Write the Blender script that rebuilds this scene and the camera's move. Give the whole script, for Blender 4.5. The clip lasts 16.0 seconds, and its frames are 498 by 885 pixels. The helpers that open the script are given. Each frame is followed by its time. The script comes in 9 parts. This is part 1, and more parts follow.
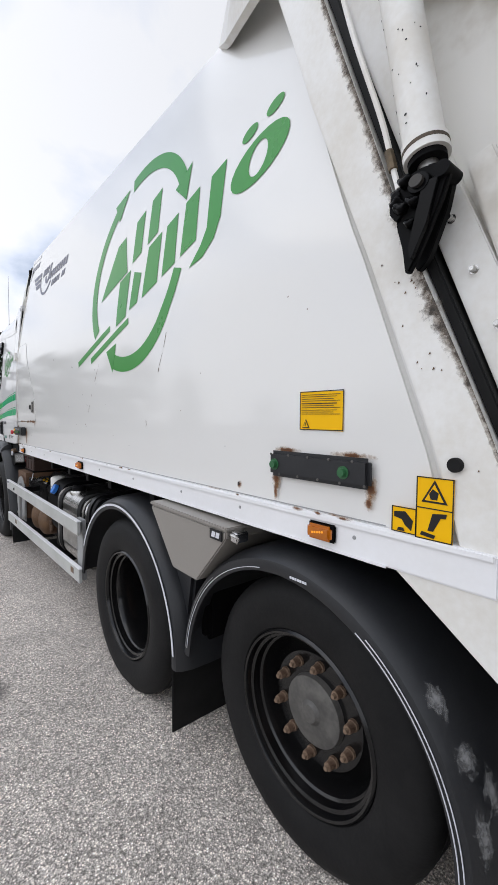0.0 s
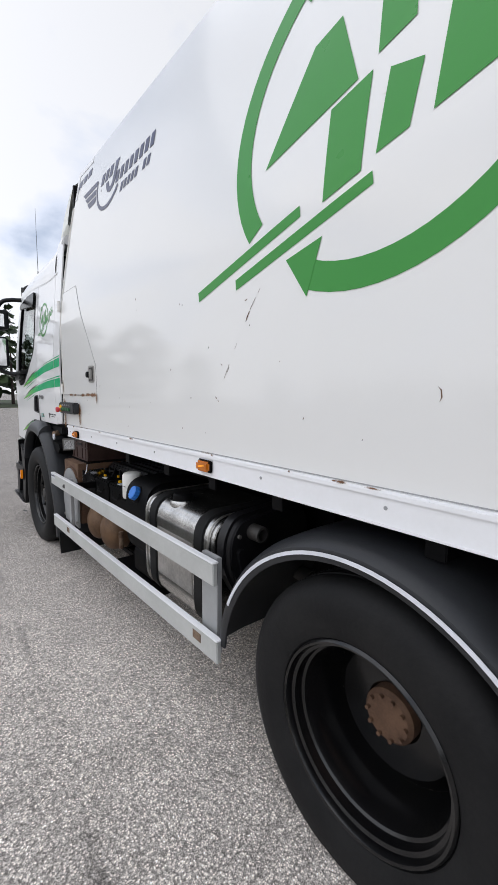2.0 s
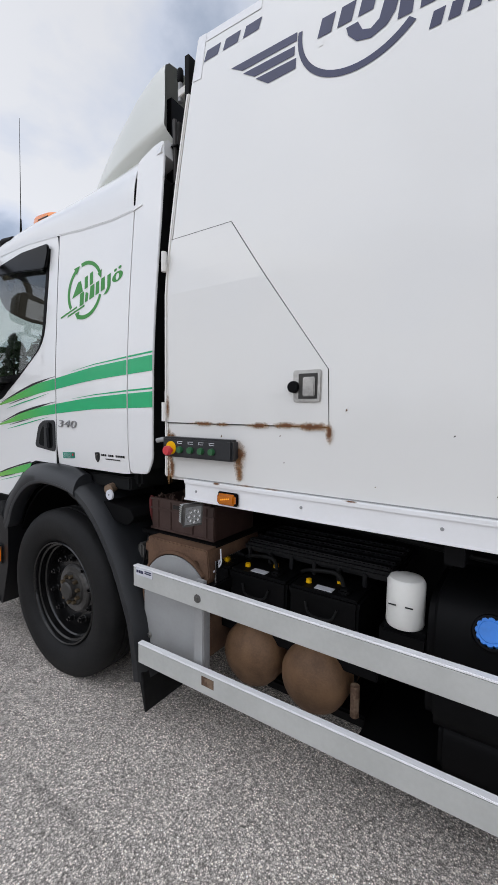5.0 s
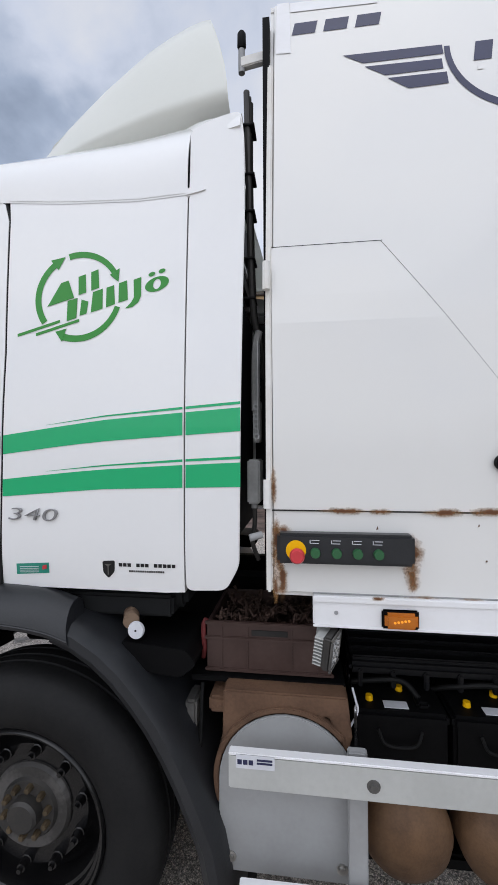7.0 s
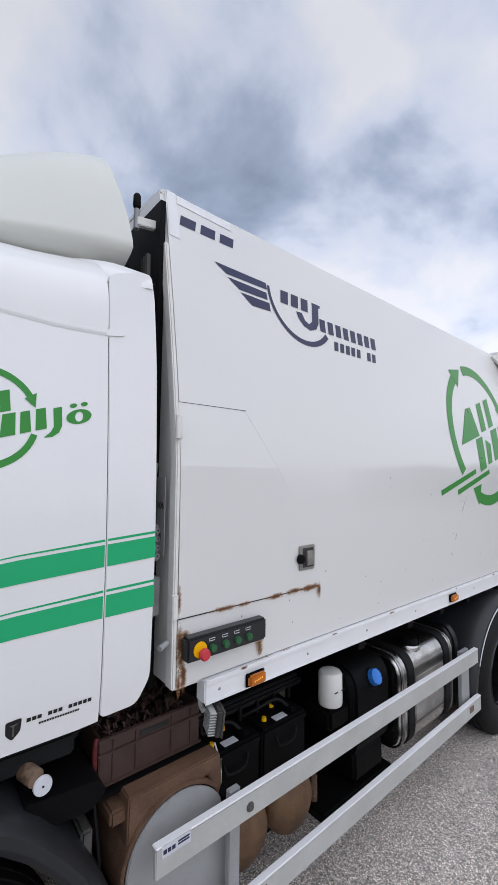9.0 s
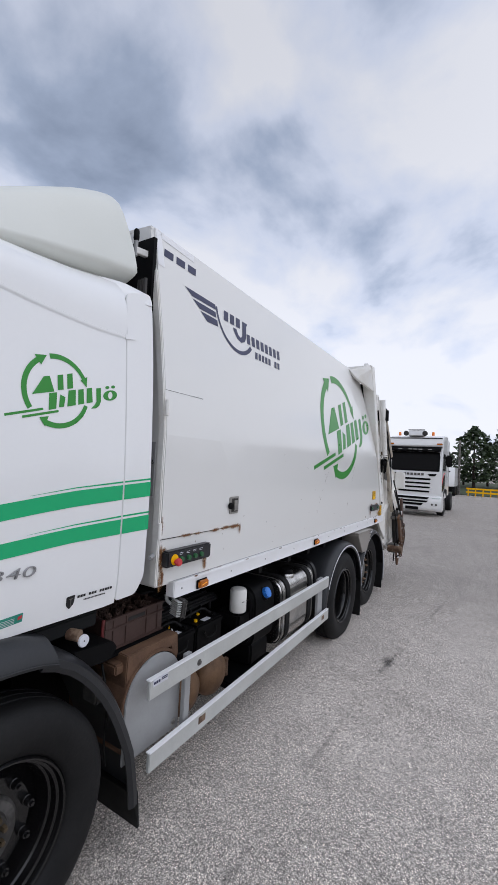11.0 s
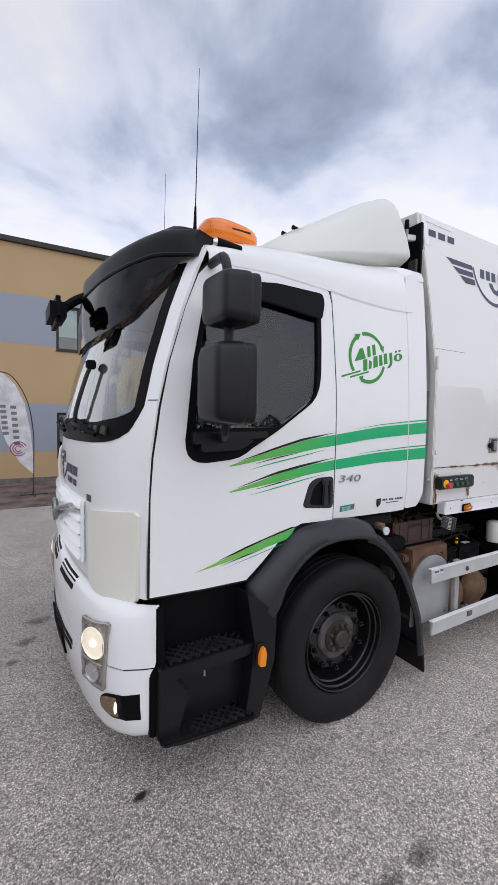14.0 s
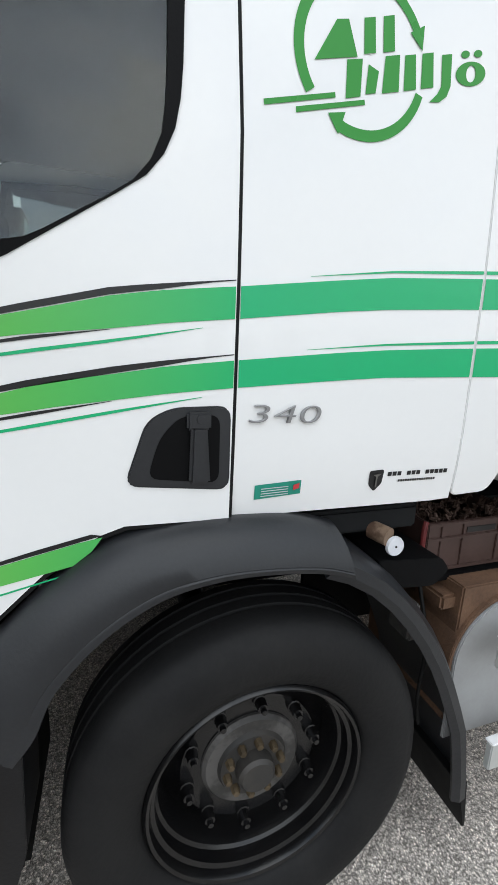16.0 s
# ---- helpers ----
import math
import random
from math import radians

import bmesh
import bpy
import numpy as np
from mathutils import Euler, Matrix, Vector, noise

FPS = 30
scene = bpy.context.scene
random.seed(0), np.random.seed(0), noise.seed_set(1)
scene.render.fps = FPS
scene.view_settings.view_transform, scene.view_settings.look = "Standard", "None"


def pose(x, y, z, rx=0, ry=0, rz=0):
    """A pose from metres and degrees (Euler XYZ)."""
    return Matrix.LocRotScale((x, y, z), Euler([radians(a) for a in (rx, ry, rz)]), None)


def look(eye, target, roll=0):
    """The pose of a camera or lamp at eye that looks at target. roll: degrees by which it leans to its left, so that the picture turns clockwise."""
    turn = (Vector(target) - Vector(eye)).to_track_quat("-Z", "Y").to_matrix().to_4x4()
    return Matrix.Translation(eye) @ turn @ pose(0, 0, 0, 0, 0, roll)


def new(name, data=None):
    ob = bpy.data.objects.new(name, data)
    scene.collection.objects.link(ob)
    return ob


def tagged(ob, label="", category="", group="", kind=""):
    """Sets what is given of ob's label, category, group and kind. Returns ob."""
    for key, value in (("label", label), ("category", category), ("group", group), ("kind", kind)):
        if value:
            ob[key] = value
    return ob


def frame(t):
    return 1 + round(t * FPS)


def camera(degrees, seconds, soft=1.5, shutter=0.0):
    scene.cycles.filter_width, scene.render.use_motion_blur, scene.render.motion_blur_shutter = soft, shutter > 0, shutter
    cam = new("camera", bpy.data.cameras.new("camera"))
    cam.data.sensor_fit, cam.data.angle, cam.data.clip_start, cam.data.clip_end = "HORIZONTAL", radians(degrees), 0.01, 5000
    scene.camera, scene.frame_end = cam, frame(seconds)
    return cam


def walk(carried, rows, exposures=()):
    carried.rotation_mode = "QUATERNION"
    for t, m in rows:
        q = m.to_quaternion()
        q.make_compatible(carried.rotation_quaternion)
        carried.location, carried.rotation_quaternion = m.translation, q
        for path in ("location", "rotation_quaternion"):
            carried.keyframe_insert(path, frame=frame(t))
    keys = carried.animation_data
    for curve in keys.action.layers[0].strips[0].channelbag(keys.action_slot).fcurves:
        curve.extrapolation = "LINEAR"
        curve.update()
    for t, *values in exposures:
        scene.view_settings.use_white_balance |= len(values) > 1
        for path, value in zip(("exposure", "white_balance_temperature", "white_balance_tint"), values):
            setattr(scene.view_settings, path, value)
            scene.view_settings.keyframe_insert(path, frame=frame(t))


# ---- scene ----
cam = camera(62.2, 16.0, soft=1.1)
PATH = [
    (0, (7.001, -1.143, 1.728), (5.468, 0.137, 1.618), 0.4),
    (0.5, (6.598, -1.164, 1.742), (5.042, 0.088, 1.625), 0.3),
    (1, (6.136, -1.092, 1.718), (4.571, 0.144, 1.571), 0.4),
    (1.5, (5.694, -1.083, 1.69), (4.132, 0.153, 1.502), 0.4),
    (2, (5.21, -1.153, 1.696), (3.668, 0.1, 1.467), 0.3),
    (2.5, (4.693, -1.186, 1.688), (3.202, 0.123, 1.43), 0.4),
    (3, (4.231, -1.295, 1.696), (2.806, 0.084, 1.435), 0.5),
    (3.5, (3.838, -1.396, 1.706), (2.485, 0.055, 1.455), 0.6),
    (4, (3.368, -1.379, 1.702), (2.083, 0.138, 1.484), 0.5),
    (4.5, (2.932, -1.477, 1.721), (1.723, 0.106, 1.54), 0.5),
    (5, (2.535, -1.578, 1.739), (1.415, 0.073, 1.601), 0.7),
    (5.2, (2.36, -1.568, 1.73), (1.269, 0.104, 1.609), 0.8),
    (7.3, (0.859, -1.462, 1.983), (0.843, 0.537, 2.039), -0.5),
    (7.5, (0.732, -1.514, 2.054), (0.887, 0.479, 2.118), -0.6),
    (8, (0.439, -1.606, 2.211), (0.998, 0.311, 2.307), -0.4),
    (8.5, (0.211, -1.56, 2.297), (1.15, 0.202, 2.416), -0.0),
    (9, (0.006, -1.601, 2.314), (1.281, -0.068, 2.469), 0.6),
    (9.5, (-0.231, -1.748, 2.305), (1.299, -0.47, 2.461), 1.2),
    (9.7, (-0.31, -1.751, 2.297), (1.294, -0.563, 2.431), 1.4),
    (11.8, (-1.444, -2.013, 2.13), (0.263, -0.976, 2.224), 3.1),
    (12, (-1.539, -2.089, 2.117), (0.136, -0.998, 2.183), 3.0),
    (12.5, (-1.853, -2.261, 2.113), (-0.297, -1.004, 2.094), 2.3),
    (13, (-2.14, -2.329, 2.078), (-0.755, -0.888, 2.008), 1.3),
    (13.5, (-2.213, -2.239, 2.076), (-1.045, -0.619, 1.981), 0.6),
    (14, (-1.996, -2.095, 2.058), (-0.989, -0.372, 1.942), 1.0),
    (14.5, (-1.558, -1.978, 1.998), (-0.49, -0.294, 1.834), 1.9),
    (15, (-1.133, -1.686, 1.966), (-0.09, 0.009, 1.764), 1.3),
    (15.5, (-0.731, -1.361, 1.878), (0.131, 0.418, 1.576), 1.3),
    (16, (-0.388, -0.981, 1.807), (0.23, 0.874, 1.389), 2.1),
]
walk(cam, [(t, look(eye, target, roll)) for t, eye, target, roll in PATH], exposures=[(0, 0.03, 6680, 10), (2.5, -0.02, 6680, 10), (4, -0.1, 6650, 10), (5, -0.16, 6620, 10), (7.5, -0.06, 6560, 11), (8.5, -0.12, 6510, 12), (9.7, -0.24, 6440, 12), (11.8, -0.28, 6450, 12), (13, -0.15, 6520, 13), (14.5, -0.06, 6600, 13), (15.2, 0.05, 6600, 9), (16, 0.25, 6680, 5)])

# ---- world and light ----
world = bpy.data.worlds.new("overcast_sky")
scene.world = world
world.use_nodes = True
wn, wl = world.node_tree.nodes, world.node_tree.links
wn.clear()
w_out = wn.new("ShaderNodeOutputWorld")
w_bg = wn.new("ShaderNodeBackground")
w_sky = wn.new("ShaderNodeTexSky")
w_sky.sky_type = "NISHITA"
w_sky.sun_disc = False
w_sky.sun_elevation = radians(48)
w_sky.sun_rotation = radians(200)
w_tc = wn.new("ShaderNodeTexCoord")
w_sep = wn.new("ShaderNodeSeparateXYZ")
wl.new(w_tc.outputs["Generated"], w_sep.inputs[0])


def w_math(op, a, b=0.0):
    n = wn.new("ShaderNodeMath")
    n.operation = op
    for i, v in enumerate((a, b)):
        if isinstance(v, (int, float)):
            n.inputs[i].default_value = v
        else:
            wl.new(v, n.inputs[i])
    return n.outputs[0]


# the cloud layer lies on a flat sheet overhead
w_h = w_math("ADD", w_math("MAXIMUM", w_sep.outputs[2], 0.0), 0.42)
w_u = w_math("DIVIDE", w_sep.outputs[0], w_h)
w_v = w_math("DIVIDE", w_sep.outputs[1], w_h)
w_comb = wn.new("ShaderNodeCombineXYZ")
wl.new(w_u, w_comb.inputs[0])
wl.new(w_v, w_comb.inputs[1])
w_big = wn.new("ShaderNodeTexNoise")
w_big.inputs["Scale"].default_value = 2.2
w_big.inputs["Detail"].default_value = 9.0
w_big.inputs["Roughness"].default_value = 0.51
w_big.inputs["Distortion"].default_value = 0.25
wl.new(w_comb.outputs[0], w_big.inputs["Vector"])
w_ramp = wn.new("ShaderNodeValToRGB")
w_el = w_ramp.color_ramp.elements
w_el[0].position, w_el[0].color = 0.34, (0.265, 0.33, 0.455, 1)
w_el[1].position, w_el[1].color = 0.61, (0.935, 0.965, 1.035, 1)
w_e = w_el.new(0.44)
w_e.color = (0.46, 0.55, 0.72, 1)
w_e = w_el.new(0.52)
w_e.color = (0.75, 0.825, 0.99, 1)
# gaps open towards the horizon, the thick cloud lies overhead
wl.new(w_math("ADD", w_math("ADD", w_big.outputs["Fac"], 0.045), w_math("MULTIPLY", w_math("SUBTRACT", 0.62, w_sep.outputs[2]), 0.17)), w_ramp.inputs[0])
w_mix = wn.new("ShaderNodeMix")
w_mix.data_type = "RGBA"
w_mix.inputs[0].default_value = 0.93
w_skyscale = wn.new("ShaderNodeVectorMath")
w_skyscale.operation = "SCALE"
w_skyscale.inputs[3].default_value = 0.12
wl.new(w_sky.outputs[0], w_skyscale.inputs[0])
wl.new(w_skyscale.outputs[0], w_mix.inputs[6])
wl.new(w_ramp.outputs[0], w_mix.inputs[7])
wl.new(w_mix.outputs[2], w_bg.inputs[0])
# the cloud is thinner and brighter round the hidden sun
# overcast light is stronger low over the yard's edge than in the cloud bank overhead
w_lowr = wn.new("ShaderNodeMapRange")
w_lowr.inputs["From Min"].default_value = 0.25
w_lowr.inputs["From Max"].default_value = 0.75
w_lowr.inputs["To Min"].default_value = 1.10
w_lowr.inputs["To Max"].default_value = 0.80
wl.new(w_sep.outputs[2], w_lowr.inputs[0])
# the cloud is thicker over the yard's front side
w_low = w_math("MULTIPLY", w_lowr.outputs[0], w_math("ADD", w_math("MULTIPLY", w_sep.outputs[0], 0.07), 1.03))
w_dot = wn.new("ShaderNodeVectorMath")
w_dot.operation = "DOT_PRODUCT"
wl.new(w_tc.outputs["Generated"], w_dot.inputs[0])
w_dot.inputs[1].default_value = (-0.18, -0.62, 0.76)
wl.new(w_math("ADD", w_math("MULTIPLY", w_math("POWER", w_math("MAXIMUM", w_dot.outputs["Value"], 0.0), 2.0), 0.75), w_low), w_bg.inputs[1])
wl.new(w_bg.outputs[0], w_out.inputs[0])

sun = new("sun", bpy.data.lights.new("sun", "SUN"))
sun.data.energy = 0.6
sun.data.angle = radians(70)
sun.data.color = (1.0, 0.97, 0.93)
sun.matrix_world = look((0, 0, 30), (5.5, 16.0, 4.0))
scene.view_settings.exposure = 0.0


# ---- materials ----
def material(name, color, rough=0.5, metal=0.0, var=0.06, scale=6.0, fine=60.0, bump=0.0, tint=None, coat=0.0, coat_rough=0.13,
             emit=None, power=0.0, clear=0.0, ior=1.45, obj_random=0.0, spec=0.5, hard=False):
    """Principled surface whose colour varies at two scales; tint is the colour of the stains."""
    m = bpy.data.materials.new(name)
    m.use_nodes = True
    n, l = m.node_tree.nodes, m.node_tree.links
    p = n["Principled BSDF"]
    p.inputs["Roughness"].default_value = rough
    p.inputs["Metallic"].default_value = metal
    p.inputs["IOR"].default_value = ior
    p.inputs["Specular IOR Level"].default_value = spec
    p.inputs["Coat Weight"].default_value = coat
    p.inputs["Coat Roughness"].default_value = coat_rough
    p.inputs["Transmission Weight"].default_value = clear
    if emit:
        p.inputs["Emission Color"].default_value = (*emit, 1)
        p.inputs["Emission Strength"].default_value = power
    tc = n.new("ShaderNodeTexCoord")
    big = n.new("ShaderNodeTexNoise")
    big.inputs["Scale"].default_value = scale
    big.inputs["Detail"].default_value = 5
    small = n.new("ShaderNodeTexNoise")
    small.inputs["Scale"].default_value = fine
    small.inputs["Detail"].default_value = 3
    l.new(tc.outputs["Object"], big.inputs["Vector"])
    l.new(tc.outputs["Object"], small.inputs["Vector"])
    add = n.new("ShaderNodeMath")
    add.operation = "MULTIPLY_ADD"
    add.inputs[1].default_value = 0.35
    l.new(small.outputs["Fac"], add.inputs[0])
    l.new(big.outputs["Fac"], add.inputs[2])
    ramp = n.new("ShaderNodeMapRange")
    ramp.interpolation_type = "SMOOTHSTEP"
    ramp.inputs["From Min"].default_value = 0.58 if hard else 0.38
    ramp.inputs["From Max"].default_value = 0.78 if hard else 1.02
    l.new(add.outputs[0], ramp.inputs["Value"])
    mix = n.new("ShaderNodeMix")
    mix.data_type = "RGBA"
    t = tint or tuple(c * (1 - 2.2 * var) for c in color)
    mix.inputs[6].default_value = (*color, 1)
    mix.inputs[7].default_value = (*t, 1)
    if tint:
        fac = n.new("ShaderNodeMath")
        fac.operation = "MULTIPLY"
        fac.inputs[1].default_value = var
        l.new(ramp.outputs[0], fac.inputs[0])
        l.new(fac.outputs[0], mix.inputs[0])
    else:
        l.new(ramp.outputs[0], mix.inputs[0])
    out = mix.outputs[2]
    if obj_random:
        info = n.new("ShaderNodeObjectInfo")
        hsv = n.new("ShaderNodeHueSaturation")
        mr = n.new("ShaderNodeMapRange")
        mr.inputs["To Min"].default_value = 1 - obj_random
        mr.inputs["To Max"].default_value = 1 + obj_random
        l.new(info.outputs["Random"], mr.inputs["Value"])
        l.new(mr.outputs[0], hsv.inputs["Value"])
        l.new(out, hsv.inputs["Color"])
        out = hsv.outputs[0]
    l.new(out, p.inputs["Base Color"])
    rr = n.new("ShaderNodeMapRange")
    rr.inputs["To Min"].default_value = max(0.02, rough * 0.85)
    rr.inputs["To Max"].default_value = min(1.0, rough * 1.2)
    l.new(big.outputs["Fac"], rr.inputs["Value"])
    l.new(rr.outputs[0], p.inputs["Roughness"])
    if bump:
        b = n.new("ShaderNodeBump")
        b.inputs["Strength"].default_value = bump
        b.inputs["Distance"].default_value = 0.004
        l.new(small.outputs["Fac"], b.inputs["Height"])
        l.new(b.outputs[0], p.inputs["Normal"])
    return m


def asphalt_material():
    m = bpy.data.materials.new("worn_asphalt")
    m.use_nodes = True
    n, l = m.node_tree.nodes, m.node_tree.links
    p = n["Principled BSDF"]
    p.inputs["Roughness"].default_value = 0.9
    p.inputs["Specular IOR Level"].default_value = 0.2
    tc = n.new("ShaderNodeTexCoord")
    vor = n.new("ShaderNodeTexVoronoi")
    vor.inputs["Scale"].default_value = 118.0
    l.new(tc.outputs["Object"], vor.inputs["Vector"])
    sep = n.new("ShaderNodeSeparateColor")
    l.new(vor.outputs["Color"], sep.inputs[0])
    vor2 = n.new("ShaderNodeTexVoronoi")
    vor2.inputs["Scale"].default_value = 250.0
    l.new(tc.outputs["Object"], vor2.inputs["Vector"])
    sep2 = n.new("ShaderNodeSeparateColor")
    l.new(vor2.outputs["Color"], sep2.inputs[0])
    stones = n.new("ShaderNodeValToRGB")
    e = stones.color_ramp.elements
    e[0].position, e[0].color = 0.0, (0.088, 0.079, 0.070, 1)
    e[1].position, e[1].color = 1.0, (0.91, 0.83, 0.747, 1)
    x = e.new(0.35)
    x.color = (0.212, 0.191, 0.172, 1)
    x = e.new(0.75)
    x.color = (0.535, 0.486, 0.437, 1)
    av = n.new("ShaderNodeMath")
    av.operation = "MULTIPLY_ADD"
    av.inputs[1].default_value = 0.5
    half = n.new("ShaderNodeMath")
    half.operation = "MULTIPLY"
    half.inputs[1].default_value = 0.5
    l.new(sep2.outputs[1], half.inputs[0])
    l.new(sep.outputs[0], av.inputs[0])
    l.new(half.outputs[0], av.inputs[2])
    l.new(av.outputs[0], stones.inputs[0])
    # broad wear, tyre lanes and damp stains
    big = n.new("ShaderNodeTexNoise")
    big.inputs["Scale"].default_value = 0.55
    big.inputs["Detail"].default_value = 6
    l.new(tc.outputs["Object"], big.inputs["Vector"])
    mid = n.new("ShaderNodeTexNoise")
    mid.inputs["Scale"].default_value = 3.2
    mid.inputs["Detail"].default_value = 7
    mid.inputs["Roughness"].default_value = 0.65
    l.new(tc.outputs["Object"], mid.inputs["Vector"])
    mr = n.new("ShaderNodeMapRange")
    mr.inputs["From Min"].default_value = 0.35
    mr.inputs["From Max"].default_value = 0.7
    mr.inputs["To Min"].default_value = 0.92
    mr.inputs["To Max"].default_value = 1.05
    l.new(big.outputs["Fac"], mr.inputs["Value"])
    mr2 = n.new("ShaderNodeMapRange")
    mr2.inputs["From Min"].default_value = 0.3
    mr2.inputs["From Max"].default_value = 0.6
    mr2.inputs["To Min"].default_value = 0.86
    mr2.inputs["To Max"].default_value = 1.04
    l.new(mid.outputs["Fac"], mr2.inputs["Value"])
    mul = n.new("ShaderNodeMath")
    mul.operation = "MULTIPLY"
    l.new(mr.outputs[0], mul.inputs[0])
    l.new(mr2.outputs[0], mul.inputs[1])
    sc = n.new("ShaderNodeVectorMath")
    sc.operation = "SCALE"
    l.new(stones.outputs[0], sc.inputs[0])
    l.new(mul.outputs[0], sc.inputs[3])
    # dark binder between the stones; an x ramp puts exposure-dependent brightness into the colour
    gap_ = n.new("ShaderNodeMapRange")
    gap_.inputs["From Min"].default_value = 0.22
    gap_.inputs["From Max"].default_value = 0.62
    gap_.inputs["To Min"].default_value = 1.16
    gap_.inputs["To Max"].default_value = 0.66
    l.new(vor.outputs["Distance"], gap_.inputs["Value"])
    pos = n.new("ShaderNodeSeparateXYZ")
    l.new(tc.outputs["Object"], pos.inputs[0])
    worn = n.new("ShaderNodeMapRange")
    worn.interpolation_type = "SMOOTHSTEP"
    worn.inputs["From Min"].default_value = -1.5
    worn.inputs["From Max"].default_value = 4.5
    worn.inputs["To Min"].default_value = 1.17
    worn.inputs["To Max"].default_value = 1.74
    wob = n.new("ShaderNodeMath")
    wob.operation = "MULTIPLY_ADD"
    wob.inputs[1].default_value = 3.0
    l.new(big.outputs["Fac"], wob.inputs[0])
    l.new(pos.outputs[0], wob.inputs[2])
    l.new(wob.outputs[0], worn.inputs["Value"])
    # that painted-in brightness drops again on the yard behind the truck
    dim_rear = n.new("ShaderNodeMapRange")
    dim_rear.interpolation_type = "SMOOTHSTEP"
    dim_rear.inputs["From Min"].default_value = 6.0
    dim_rear.inputs["From Max"].default_value = 10.0
    dim_rear.inputs["To Min"].default_value = 1.0
    dim_rear.inputs["To Max"].default_value = 0.72
    l.new(wob.outputs[0], dim_rear.inputs["Value"])
    both_ = n.new("ShaderNodeMath")
    both_.operation = "MULTIPLY"
    l.new(worn.outputs[0], both_.inputs[0])
    l.new(dim_rear.outputs[0], both_.inputs[1])
    gm_ = n.new("ShaderNodeMath")
    gm_.operation = "MULTIPLY"
    l.new(gap_.outputs[0], gm_.inputs[0])
    l.new(both_.outputs[0], gm_.inputs[1])
    sc2 = n.new("ShaderNodeVectorMath")
    sc2.operation = "SCALE"
    l.new(sc.outputs[0], sc2.inputs[0])
    l.new(gm_.outputs[0], sc2.inputs[3])
    l.new(sc2.outputs[0], p.inputs["Base Color"])
    b = n.new("ShaderNodeBump")
    b.inputs["Strength"].default_value = 0.6
    b.inputs["Distance"].default_value = 0.004
    l.new(vor.outputs["Distance"], b.inputs["Height"])
    l.new(b.outputs[0], p.inputs["Normal"])
    return m


def patch_material(name, color, dark, rough=0.8, grain=9.0, thin=0.5, most=1.0):
    """A stain with a ragged edge: solid in the middle, nothing at the rim."""
    m = bpy.data.materials.new(name)
    m.use_nodes = True
    n, l = m.node_tree.nodes, m.node_tree.links
    p = n["Principled BSDF"]
    p.inputs["Roughness"].default_value = rough
    tc = n.new("ShaderNodeTexCoord")
    uv = n.new("ShaderNodeVectorMath")
    uv.operation = "SUBTRACT"
    uv.inputs[1].default_value = (0.5, 0.5, 0.0)
    l.new(tc.outputs["UV"], uv.inputs[0])
    ln = n.new("ShaderNodeVectorMath")
    ln.operation = "LENGTH"
    l.new(uv.outputs[0], ln.inputs[0])
    no = n.new("ShaderNodeTexNoise")
    no.inputs["Scale"].default_value = grain
    no.inputs["Detail"].default_value = 8
    no.inputs["Roughness"].default_value = 0.7
    l.new(tc.outputs["Object"], no.inputs["Vector"])
    f = n.new("ShaderNodeMath")
    f.operation = "MULTIPLY_ADD"
    f.inputs[1].default_value = -2.0
    f.inputs[2].default_value = 0.5 + thin * 0.4
    l.new(ln.outputs["Value"], f.inputs[0])
    g = n.new("ShaderNodeMath")
    g.operation = "MULTIPLY_ADD"
    g.inputs[1].default_value = 1.6
    l.new(no.outputs["Fac"], g.inputs[0])
    l.new(f.outputs[0], g.inputs[2])
    mr = n.new("ShaderNodeMapRange")
    mr.inputs["From Min"].default_value = 0.62
    mr.inputs["From Max"].default_value = 1.25
    mr.inputs["To Max"].default_value = most
    l.new(g.outputs[0], mr.inputs["Value"])
    l.new(mr.outputs[0], p.inputs["Alpha"])
    mix = n.new("ShaderNodeMix")
    mix.data_type = "RGBA"
    mix.inputs[6].default_value = (*color, 1)
    mix.inputs[7].default_value = (*dark, 1)
    l.new(mr.outputs[0], mix.inputs[0])
    l.new(mix.outputs[2], p.inputs["Base Color"])
    return m


M = {}
M["asphalt"] = asphalt_material()
M["body_white"] = material("white_body_paint", (0.752, 0.744, 0.718), 0.42, var=0.5, scale=0.4, fine=3, tint=(0.725, 0.715, 0.690), coat=1.0, coat_rough=0.09)
M["cab_white"] = material("white_cab_paint", (0.83, 0.828, 0.818), 0.35, var=0.3, scale=1.6, fine=40, tint=(0.75, 0.75, 0.75), coat=0.8, coat_rough=0.05)
M["frame_white"] = material("white_weathered_paint", (0.82, 0.815, 0.79), 0.4, var=0.65, scale=3.5, fine=50, tint=(0.62, 0.575, 0.49))
M["sill_white"] = material("white_sill_paint", (0.84, 0.84, 0.85), 0.3, var=0.3, scale=4, fine=60, tint=(0.68, 0.67, 0.64))
M["spoiler"] = material("off_white_glassfibre", (0.71, 0.72, 0.67), 0.35, var=0.3, scale=3, tint=(0.63, 0.65, 0.59))
M["corner_cream"] = material("cream_plastic", (0.77, 0.755, 0.665), 0.42, var=0.3, scale=4, tint=(0.70, 0.685, 0.60))
M["plastic"] = material("dark_grey_plastic", (0.0145, 0.0153, 0.0175), 0.38, var=0.6, scale=3.5, fine=90, bump=0.12, tint=(0.028, 0.0295, 0.032), spec=0.5)
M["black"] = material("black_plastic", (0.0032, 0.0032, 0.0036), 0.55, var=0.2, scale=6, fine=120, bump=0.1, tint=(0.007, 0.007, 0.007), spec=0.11)
